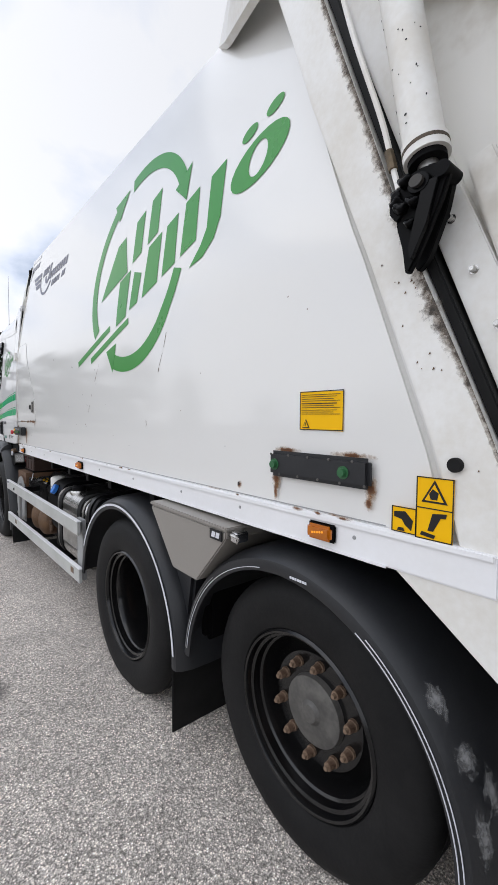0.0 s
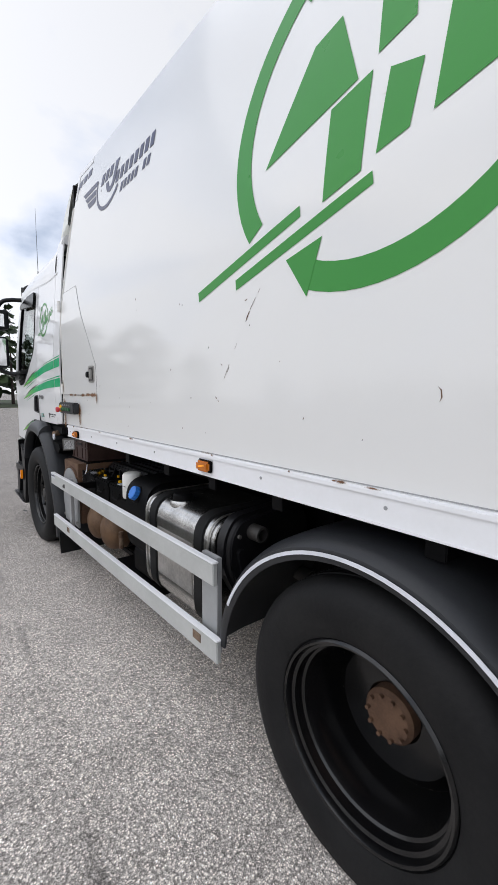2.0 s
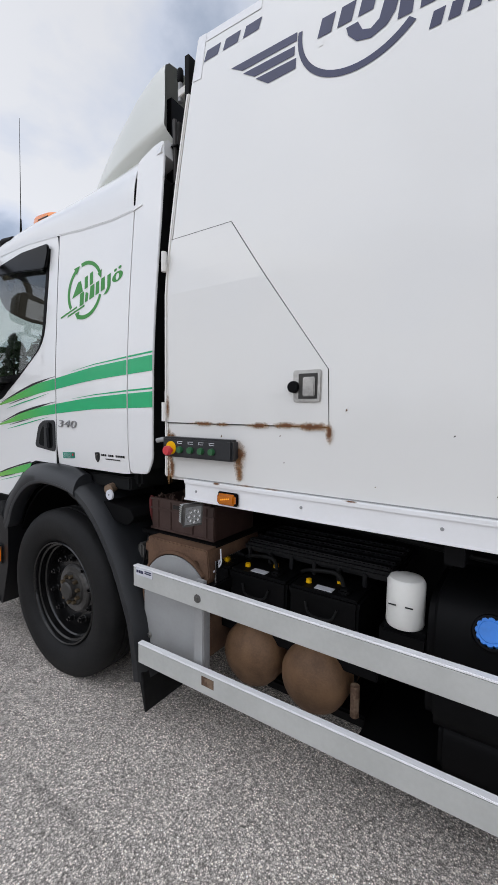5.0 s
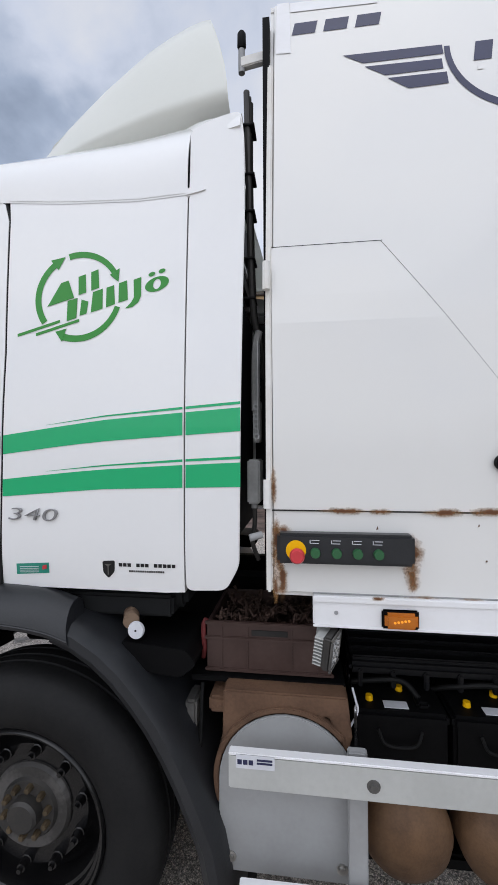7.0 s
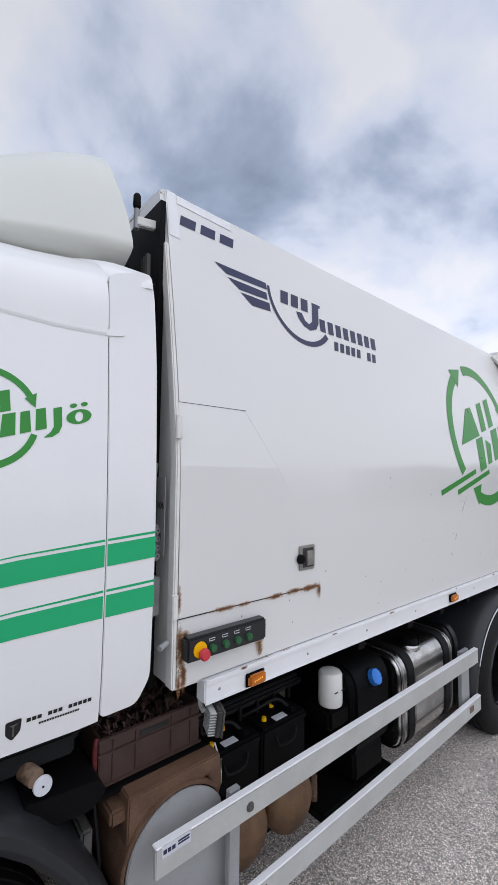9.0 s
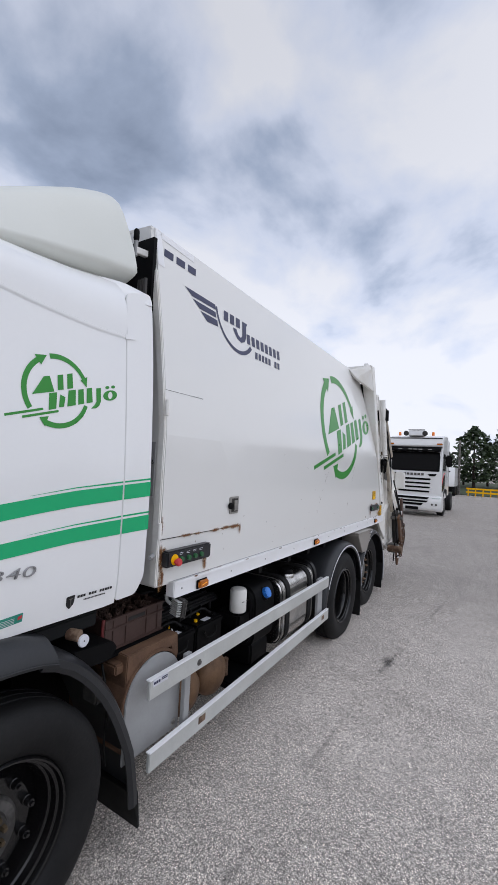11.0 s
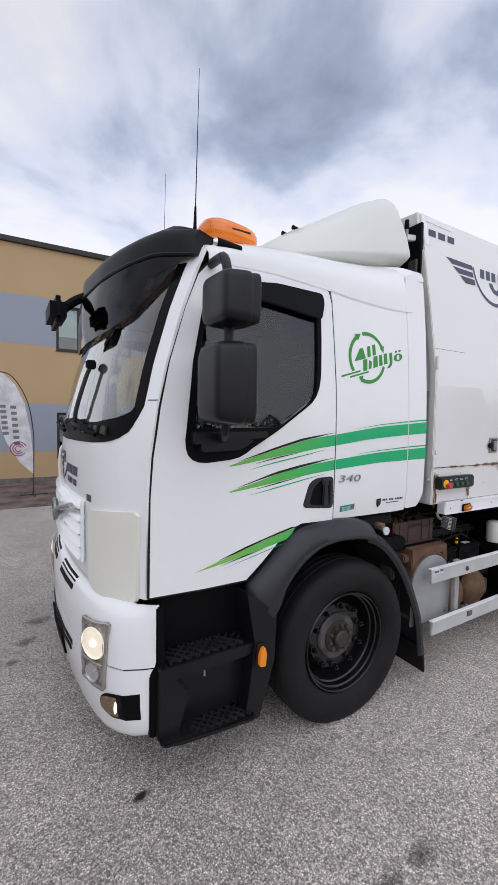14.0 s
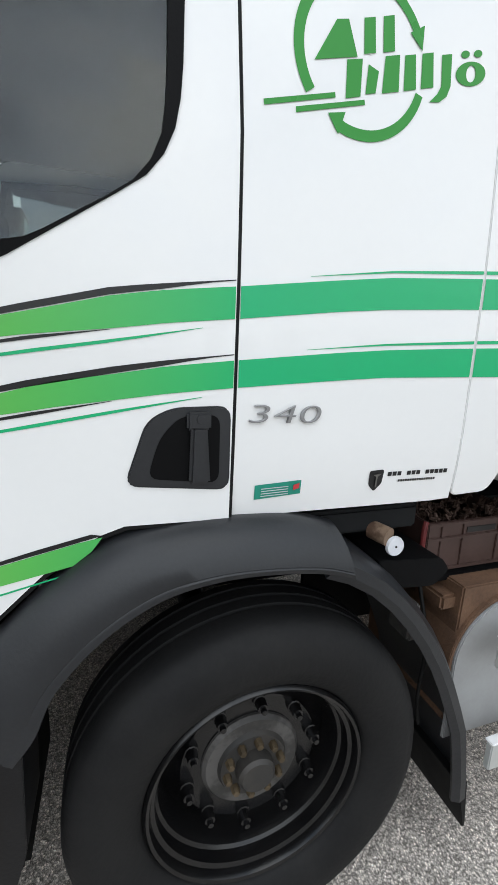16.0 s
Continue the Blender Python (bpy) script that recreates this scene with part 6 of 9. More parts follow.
def on_front(y, z, out=0.0):
    e = 0.01
    t = Vector((front_x(y + e, z) - front_x(y - e, z), 2 * e, 0)).normalized()
    nrm = Vector((-t.y, t.x, 0))
    if nrm.x > 0:
        nrm = -nrm
    p = Vector((front_x(y, z), y, z)) + nrm * out
    q = cab_lean(z) * max(0.0, 1 - min(y, WIDE - y) / 0.6)
    p.y += q if y < WIDE / 2 else -q
    return p


def cowl_z(y):
    y = min(y, WIDE - y)
    return interp(y, [(0.05, 2.165), (0.12, 2.135), (0.15, 2.06), (0.19, 1.995), (0.24, 1.962), (0.32, 1.936), (0.50, 1.922), (0.8, 1.915), (1.25, 1.91)])


def glass_z(y):
    y = min(y, WIDE - y)
    return interp(y, [(0.16, 2.13), (0.19, 2.09), (0.26, 2.06), (0.5, 2.03), (1.25, 2.02)])


YS = [0.05, 0.07, 0.09, 0.12, 0.135, 0.15, 0.165, 0.19, 0.21, 0.24, 0.3, 0.36, 0.43, 0.5, 0.6, 0.72, 0.85, 1.0, 1.12, 1.25]
YS = YS + [WIDE - y for y in reversed(YS[:-1])]
lower = skin(lambda u, v: on_front(u, 1.10 + (cowl_z(u) - 1.10) * v), lambda u, v: on_front(u, 1.10 + (cowl_z(u) - 1.10) * v, -0.02), YS, span(0, 1, 8))
front_panel = part("front_panel", lower, M["cab_white"], truck, "white cab front panel", smooth=40)
for a, b in ((0.05, 0.14), (WIDE - 0.14, WIDE - 0.05)):
    pil = skin(lambda u, v: on_front(u, cowl_z(u) + (3.02 - cowl_z(u)) * v), lambda u, v: on_front(u, cowl_z(u) + (3.02 - cowl_z(u)) * v, -0.02), span(a, b, 6), span(0, 1, 12))
    part("windscreen_pillar", pil, M["cab_white"], truck, smooth=40)
for a, b in ((0.122, 0.172), (WIDE - 0.172, WIDE - 0.122)):
    pil = sheet(lambda u, v: on_front(u, cowl_z(u) + (2.93 - cowl_z(u)) * v, 0.004), span(a, b, 6), span(0, 1, 12), 0.02, (1, 0.0, 0))
    part("windscreen_edge", pil, M["gloss_black"], truck, smooth=40)
for y0, y1 in ((0.052, 0.105), (WIDE - 0.105, WIDE - 0.052)):
    part("pillar_joint", sheet(lambda u, v: on_front(y0 + (y1 - y0) * u, 2.158 + 0.005 * v, 0.0015), span(0, 1, 3), [0, 1], 0.004, (1, 0, 0)), M["gap"], truck, smooth=0)
MID = [y for y in YS if 0.16 <= y <= WIDE - 0.16]
part("cowl", sheet(lambda u, v: on_front(u, cowl_z(u) - 0.005 + (glass_z(u) + 0.012 - cowl_z(u)) * v, 0.006), MID, span(0, 1, 2), 0.03, (1, 0, 0)), M["black"], truck, "black windscreen cowl with wiper bases")
ws = part("windscreen", sheet(lambda u, v: on_front(u, glass_z(u) + (2.93 - glass_z(u)) * v, 0.001), MID, span(0, 1, 10)), M["glass_clear"], truck, "large curved windscreen", smooth=60)
ws.visible_shadow = False
part("windscreen_header", skin(lambda u, v: on_front(u, 2.91 + 0.125 * v), lambda u, v: on_front(u, 2.91 + 0.125 * v, -0.02), YS[4:-4], span(0, 1, 3)), M["cab_white"], truck, smooth=40)


def roof_z(x, y):
    z0, z1 = interp(x, DRIP_Z), interp(x, ROOF_Z)
    hw = WIDE / 2 - CY - cab_lean(z0) + 0.004
    c = min(1.0, abs(WIDE / 2 - y) / hw) ** (1 / 0.30)
    return z0 + (z1 - z0) * math.sqrt(max(0.0, 1 - c * c)) ** 0.75


def brow_at(u, v):
    """From the windscreen's header up and back to the roof."""
    a = on_front(u, 3.03)
    y = max(0.115, min(WIDE - 0.115, a.y))
    x1 = -1.045
    x0 = min(a.x, x1 - 0.005)
    return Vector((x0 + (x1 - x0) * v, y, 3.03 + (roof_z(x1, y) + 0.003 - 3.03) * math.sin(v * math.pi / 2)))


brow = sheet(brow_at, YS, span(0, 1, 6), 0.02, (0, 0, -1))
part("roof_brow", brow, M["cab_white"], truck, smooth=50)
for y0, y1, zz in ((0.55, 1.15, 2.02), (1.35, 1.95, 2.02)):
    part("wiper", hose([on_front(y0, 1.99, 0.03), on_front((y0 + y1) / 2, 2.05, 0.035), on_front(y1, 2.03, 0.03)], 0.011), M["black"], truck)
    part("wiper_arm", hose([on_front(y0 - 0.12, 1.965, 0.030), on_front(y0 + 0.05, 2.00, 0.06), on_front(y0 + 0.2, 2.02, 0.06), on_front(y0 + 0.35, 2.03, 0.04)], 0.013), M["black"], truck)
# upright wiper parked before the middle of the glass, and vents of the cowl
part("wiper_arm", hose([on_front(0.86, 1.98, 0.03), on_front(0.80, 2.11, 0.05), on_front(0.745, 2.30, 0.05), on_front(0.72, 2.37, 0.045)], 0.014), M["hub_dark"], truck)
part("wiper_head", box(front_x(0.715, 2.39) - 0.075, front_x(0.715, 2.39) - 0.015, 0.69, 0.74, 2.365, 2.42, 0.008), M["black"], truck)
for i in range(4):
    part("cowl_vent", sheet(lambda u, v: on_front(0.34 + 0.10 * i + 0.06 * u, 1.965 + 0.045 * v + 0.01 * math.sin(math.pi * u), 0.022), span(0, 1, 4), [0, 1], 0.012, (1, 0, 0)), M["step_black"], truck)
# inside mirrors and camera behind the glass
part("kerb_mirror", box(-1.37, -1.33, 1.0, 1.16, 2.50, 2.72, 0.02), M["black"], truck)

# opaque hood-shaped sun visor, its front edge bowed forward
def visor_at(u, v):
    y = 0.12 + 2.26 * u
    edge = min(u, 1 - u)
    out = interp(edge, [(0, 0.03), (0.05, 0.07), (0.15, 0.13), (0.3, 0.19), (0.5, 0.22)]) * math.sin(math.pi / 2 * min(1.0, 1.35 * v))
    top = interp(min(y, WIDE - y), [(0.1, 3.10), (0.3, 3.15), (0.7, 3.155), (1.25, 3.15)])
    drop = interp(edge, [(0, 0.14), (0.1, 0.17), (0.3, 0.20), (0.5, 0.21)]) * v ** 1.7
    return Vector((front_x(y, 3.08) - 0.015 - out, y, top - drop))


us = span(0, 1, 36)
visor = part("sun_visor", sheet(visor_at, us, span(0, 1, 10), 0.014, (0.006, 0, -0.012)), M["hood"], truck, "black hood-shaped sun visor over the windscreen", smooth=60)
part("front_lip", hose([visor_at(u, 1.0) for u in span(0, 1, 24)], 0.014, n=2), M["hood"], visor)
for u in (0.0, 1.0):
    part("end_cheek", sheet(lambda a, b: visor_at(u, b) + Vector((0.12 * a, (0.03 if u < 0.5 else -0.03) * a, -0.02 * a)), [0, 0.5, 1], span(0, 1, 6), 0.03, (0.0, 0.03 if u < 0.5 else -0.03, 0.0)), M["hood"], visor, smooth=60)
def molding(u, v):
    """Raised moulding along the hood's root that sinks into the roof at both ends."""
    k = math.sin(math.pi * u) ** 0.35
    return visor_at(u, 0.02) + Vector((0.13 * k * (1 - v), 0, 0.06 * k * math.sin(math.pi * v) - 0.03 + 0.035 * k))


part("visor_molding", skin(molding, lambda u, v: molding(u, v) - Vector((0, 0, 0.03)), us[1:-1], span(0, 1, 6)), M["hood"], visor, smooth=60)


def brim_at(u, v):
    """Smoked brim that hangs from the hood's edge back towards the glass."""
    a = visor_at(u, 0.97)
    edge = min(u, 1 - u)
    z = interp(edge, [(0, 2.86), (0.04, 2.74), (0.09, 2.645), (0.2, 2.60), (0.5, 2.60)])
    y = 0.17 + (WIDE - 0.34) * u
    b = on_front(y, z, 0.03)
    return a.lerp(b, v) + Vector((-0.02 * math.sin(math.pi * v), 0, 0))


brim = part("brim", sheet(brim_at, us, span(0, 1, 8)), M["visor"], visor, "smoked translucent visor brim", smooth=60)
brim.visible_shadow = False
# square mirror hung before the far half
part("inspection_sticker", sheet(lambda u, v: on_front(0.30 + 0.06 * u, 2.80 + 0.07 * v, 0.006), [0, 1], [0, 1], 0.001, (1, 0, 0)), M["white_sticker"], truck, smooth=0)
km = part("front_mirror", box(-1.80, -1.69, 1.06, 1.50, 2.71, 2.89, 0.04, 4), M["black"], truck, "black front view mirror on a short arm")
part("mirror_arm", hose([(-1.71, 1.32, 2.83), (-1.66, 1.32, 2.88), (-1.58, 1.32, 2.94), (-1.45, 1.32, 3.0)], 0.035), M["black"], km)

# lower front corner panel, seams and small front details
for far in (False, True):
    def crn(u, v):
        y = 0.095 + 0.405 * u
        inset = 0.025 * (max(0.0, 1 - min(u, 1 - u) / 0.08) ** 2)
        z0 = 1.09 - 0.05 * math.sin(math.pi * min(1.0, 0.1 + u * 0.9))
        p = on_front(y, z0 + inset + (1.575 - 0.05 * u - z0 - 2 * inset) * v, 0.018)
        if far:
            p.y = WIDE - p.y
        return p
    part("corner_panel", sheet(crn, [0, 0.02, 0.05, 0.1, 0.25, 0.4, 0.55, 0.7, 0.85, 0.93, 0.97, 1], span(0, 1, 4), 0.02, (1, 0, 0)), M["corner_cream"], truck, "" if far else "cream air deflector on the cab corner", smooth=40)
grille = part("grille", sheet(lambda u, v: on_front(0.60 + 1.30 * u, 1.19 + 0.36 * v, 0.004), span(0, 1, 12), span(0, 1, 2), 0.02, (1, 0, 0)), M["grille_back"], truck, "white front grille of five slats with a diagonal bar")
for i in range(5):
    z = 1.20 + 0.078 * i
    part("slat", sheet(lambda u, v: on_front(0.605 + 1.29 * u, z + 0.045 * v, 0.045 - 0.03 * v), span(0, 1, 12), [0, 0.5, 1], 0.03, (1, 0, 0)), M["cab_white"], grille)
part("badge_bar", hose([on_front(0.70, 1.52, 0.062), on_front(1.0, 1.45, 0.066), on_front(1.25, 1.39, 0.068), on_front(1.5, 1.33, 0.066), on_front(1.78, 1.25, 0.062)], 0.016, n=6), M["badge_dark"], grille, "chrome diagonal bar")
part("grille_frame", hose([on_front(0.598, z_, 0.02) for z_ in span(1.185, 1.555, 4)], 0.012, n=2), M["cab_white"], grille)
part("badge", lathe([(0.058, -0.085), (0.078, -0.085), (0.084, -0.07), (0.078, -0.055), (0.058, -0.055)], (front_x(1.25, 1.4), 1.25, 1.39), "x", 28, ring=True), M["badge_dark"], grille, "round chrome ring emblem")
part("badge_core", lathe([(0, -0.078), (0.058, -0.076), (0.058, -0.05), (0, -0.05)], (front_x(1.25, 1.4), 1.25, 1.39), "x", 24), M["hub_grey"], grille)


def on_nose(pts, mat, name, parent=None, lift=0.004):
    b = bmesh.new()
    f = b.faces.new([b.verts.new((p[0], 0, p[1])) for p in pts])
    for v in b.verts:
        v.co = on_front(v.co.x, v.co.z, lift)
    r = bmesh.ops.extrude_face_region(b, geom=b.faces[:])
    for v in r["geom"]:
        if isinstance(v, bmesh.types.BMVert):
            v.co.x += 0.003
    return part(name, b, mat, parent or front_panel, smooth=0)


nose_sign = on_nose([(1.24, 1.74), (1.26, 1.74), (1.26, 1.76), (1.24, 1.76)], M["cab_white"], "front_sign", truck)
tagged(nose_sign, "navy winged emblem and bars on the cab front")
for i in range(3):
    on_nose([(1.62 - 0.03 * i, 1.80 - 0.045 * i), (1.46, 1.80 - 0.045 * i), (1.46, 1.775 - 0.045 * i), (1.59 - 0.03 * i, 1.775 - 0.045 * i)], M["navy"], "wing_bar", nose_sign)
for i in range(8):
    a0, a1 = 180 + 20 * i, 202 + 20 * i
    on_nose([(1.30 - 0.15 * r * math.cos(radians(a)), 1.76 + 0.15 * r * math.sin(radians(a))) for r, a in ((1, a0), (1, a1), (0.88, a1), (0.88, a0))], M["navy"], "emblem_arc", nose_sign)
block_row(3, 1.24, 1.38, 1.73, 1.81, 0.0, M["navy"], nose_sign, on_nose)
block_row(7, 0.80, 1.18, 1.68, 1.74, 0.0, M["navy"], nose_sign, on_nose)
block_row(7, 0.82, 1.12, 1.615, 1.655, 0.0, M["navy"], nose_sign, on_nose, gaps=(2,))
block_row(2, 0.50, 0.58, 1.565, 1.605, 0.0, M["hub_grey"], truck, on_nose, name="model_bar")

# bumper with head lamps
BP = [(0.03, -1.398), (0.05, -1.46), (0.09, -1.55), (0.16, -1.605), (0.26, -1.65), (0.40, -1.685), (0.6, -1.715), (0.9, -1.745), (1.25, -1.76)]


def bump_at(y, z, out=0.0):
    yy = min(y, WIDE - y)
    x = interp(max(yy, 0.03), BP) - out
    tuck = interp(z, [(0.32, 0.10), (0.38, 0.05), (0.48, 0.015), (0.6, 0.0), (0.95, 0.0), (1.04, 0.03), (1.07, 0.07)])
    tuck *= min(1.0, (yy - 0.03) / 0.08 + 0.15)
    return Vector((x + tuck, y + (0.02 * (tuck / 0.1) if y < WIDE / 2 else -0.02 * (tuck / 0.1)), z))


BY = [0.03, 0.035, 0.045, 0.06, 0.09, 0.12, 0.16, 0.21, 0.26, 0.32, 0.4, 0.5, 0.6, 0.75, 0.9, 1.07, 1.25]
BY = BY + [WIDE - y for y in reversed(BY[:-1])]
def low_at(u, v):
    """Lower half of the bumper, its bottom edge lower towards the middle and rounded under."""
    z0 = interp(min(u, WIDE - u), [(0.045, 0.345), (0.1, 0.325), (0.25, 0.30), (0.5, 0.28), (1.25, 0.28)])
    p = bump_at(u, max(0.40, z0 + (0.735 - z0) * v))
    p.z = z0 + (0.735 - z0) * v
    under = max(0.0, 1 - v / 0.14) ** 2
    p.x += 0.05 * under
    p.y += 0.02 * under * (1 if u < WIDE / 2 else -1)
    return p


bumper = part("bumper", sheet(lambda u, v: bump_at(u, 0.745 + (interp(min(u, WIDE - u), [(0.03, 0.335), (0.3, 0.325)])) * v), BY, [0, 0.04, 0.3, 0.6, 0.8, 0.9, 0.96, 1.0], 0.02, (1, 0, 0)), M["cab_white"], truck, "white moulded front bumper with black vents", smooth=40)
part("bumper_lower", sheet(low_at, BY[1:-1], [0, 0.03, 0.07, 0.14, 0.3, 0.5, 0.8, 1.0], 0.02, (1, 0, 0)), M["cab_white"], bumper, smooth=40)
part("bumper_joint", sheet(lambda u, v: bump_at(u, 0.73 + 0.03 * v, -0.012), BY[2:-2], [0, 1], 0.02, (1, 0, 0)), M["gap"], bumper)
for far in (False, True):
    def lampface(y, z, out):
        p = bump_at(y, z, out)
        if far:
            p.y = WIDE - p.y
        return p

    def lamp_p(u, v, out):
        """The lamp's face: u from the side inwards, v upwards."""
        y = 0.155 + 0.035 * (1 - v) + (0.245 - 0.03 * (1 - v)) * u
        return lampface(y, 0.605 - 0.012 * u + (0.365 - 0.025 * u) * v, out)

    def swung(bowl, c, deg):
        bmesh.ops.transform(bowl, matrix=Matrix.Translation(c) @ pose(0, 0, 0, 0, 0, -deg if far else deg), verts=bowl.verts)
        return bowl

    lamp = part("headlamp", sheet(lambda u, v: lamp_p(u, v, 0.004), span(0, 1, 8), span(0, 1, 6), 0.02, (1, 0, 0)), M["lamp_back"], bumper, "lit upright headlamp with clear lens", smooth=40)
    for u, v, r, on in ((0.42, 0.66, 0.085, True), (0.40, 0.19, 0.050, False)):
        bowl = lathe([(0.0, 0.030), (r * 0.4, 0.027), (r * 0.75, 0.016), (r * 0.95, 0.003), (r, -0.004), (r * 1.05, 0.004)], (0, 0, 0), "x", 28)
        rf_ = part("reflector", swung(bowl, lamp_p(u, v, 0.020), 32), M["lamp_on"] if on else M["lamp_white"], lamp)
        core = lathe([(0.0, -0.006), (r * 0.22, -0.004), (r * 0.30, 0.01), (r * 0.30, 0.02)], (0, 0, 0), "x", 18)
        part("bulb", swung(core, lamp_p(u, v, 0.022), 32), M["bulb_on"] if on else M["lamp_white"], rf_)
        glow = lathe([(r * 0.30, 0.020), (r * 0.74, 0.0135), (r * 0.74, 0.017), (r * 0.30, 0.024)], (0, 0, 0), "x", 24, ring=True)
        part("reflector_ring", swung(glow, lamp_p(u, v, 0.020), 32), M["lamp_on"], rf_)
    part("divider", hose([lamp_p(u, 0.36, 0.020) for u in span(0.03, 0.97, 5)], 0.007, n=2), M["lamp_back"], lamp)
    lens = part("lens", sheet(lambda u, v: lamp_p(0.02 + 0.96 * u, 0.02 + 0.96 * v, 0.014 + 0.042 * math.sin(math.pi * u) ** 0.5 * math.sin(math.pi * v) ** 0.4), span(0, 1, 10), span(0, 1, 8)), M["lens"], lamp, smooth=60)
    lens.visible_shadow = False
    edge = [(0, v) for v in span(0, 1, 5)] + [(u, 1) for u in span(0.2, 1, 4)] + [(1, v) for v in span(0.8, 0, 4)] + [(u, 0) for u in span(0.8, 0, 4)]
    part("lamp_trim", hose([lamp_p(u, v, 0.012) for u, v in edge], 0.010, n=3), M["lamp_back"], lamp)

    def fog_p(u, v, out):
        """Black recess, square to the side and rounded at its inner end."""
        h = 0.072 * math.sqrt(max(0.02, 1 - max(0.0, (u - 0.45) / 0.55) ** 2.2))
        return lampface(0.054 + 0.19 * u, 0.535 - 0.028 * u + h * (2 * v - 1), out)

    fog = part("fog_lamp", sheet(lambda u, v: fog_p(u, v, 0.005), span(0, 1, 16), span(0, 1, 4), 0.02, (1, 0, 0)), M["black"], bumper, "lit fog lamp in a black recess", smooth=40)
    part("reflector", sheet(lambda u, v: fog_p(0.36 + 0.60 * u, 0.10 + 0.80 * v, 0.008), span(0, 1, 10), span(0, 1, 4), 0.004, (1, 0, 0)), M["fog_brown"], fog)
    slit = lathe([(0.0, -0.010), (0.020, -0.007), (0.024, 0.002), (0.024, 0.012)], (0, 0, 0), "x", 20)
    for v in slit.verts:
        v.co.y *= 0.3
        v.co.z *= 1.45
    part("bulb", swung(slit, fog_p(0.36, 0.5, 0.014), 55), M["bulb_on"], fog)
for y0, y1, z in ((0.70, 1.12, 1.025), (0.72, 1.12, 0.975), (1.38, 1.80, 1.025), (1.38, 1.78, 0.975), (0.68, 1.82, 0.635), (0.72, 1.78, 0.585)):
    part("bumper_vent", sheet(lambda u, v: bump_at(y0 + (y1 - y0) * u, z + 0.028 * v, 0.004), span(0, 1, 8), [0, 1], 0.01, (1, 0, 0)), M["black"], bumper, smooth=40)
part("number_plate_holder", sheet(lambda u, v: bump_at(0.95 + 0.6 * u, 0.44 + 0.13 * v, 0.02), span(0, 1, 4), [0, 1], 0.015, (1, 0, 0)), M["black"], bumper)
part("air_dam", sheet(lambda u, v: bump_at(0.5 + 1.5 * u, 0.26 + 0.10 * v, -0.03), span(0, 1, 8), [0, 1], 0.03, (1, 0, 0)), M["black"], bumper)
hb = hose([(-1.50, 2.40, 1.36), (-1.60, 2.45, 1.40), (-1.60, 2.45, 1.74), (-1.50, 2.40, 1.78)], 0.012)
part("grab_rail", hb, M["cab_white"], truck)

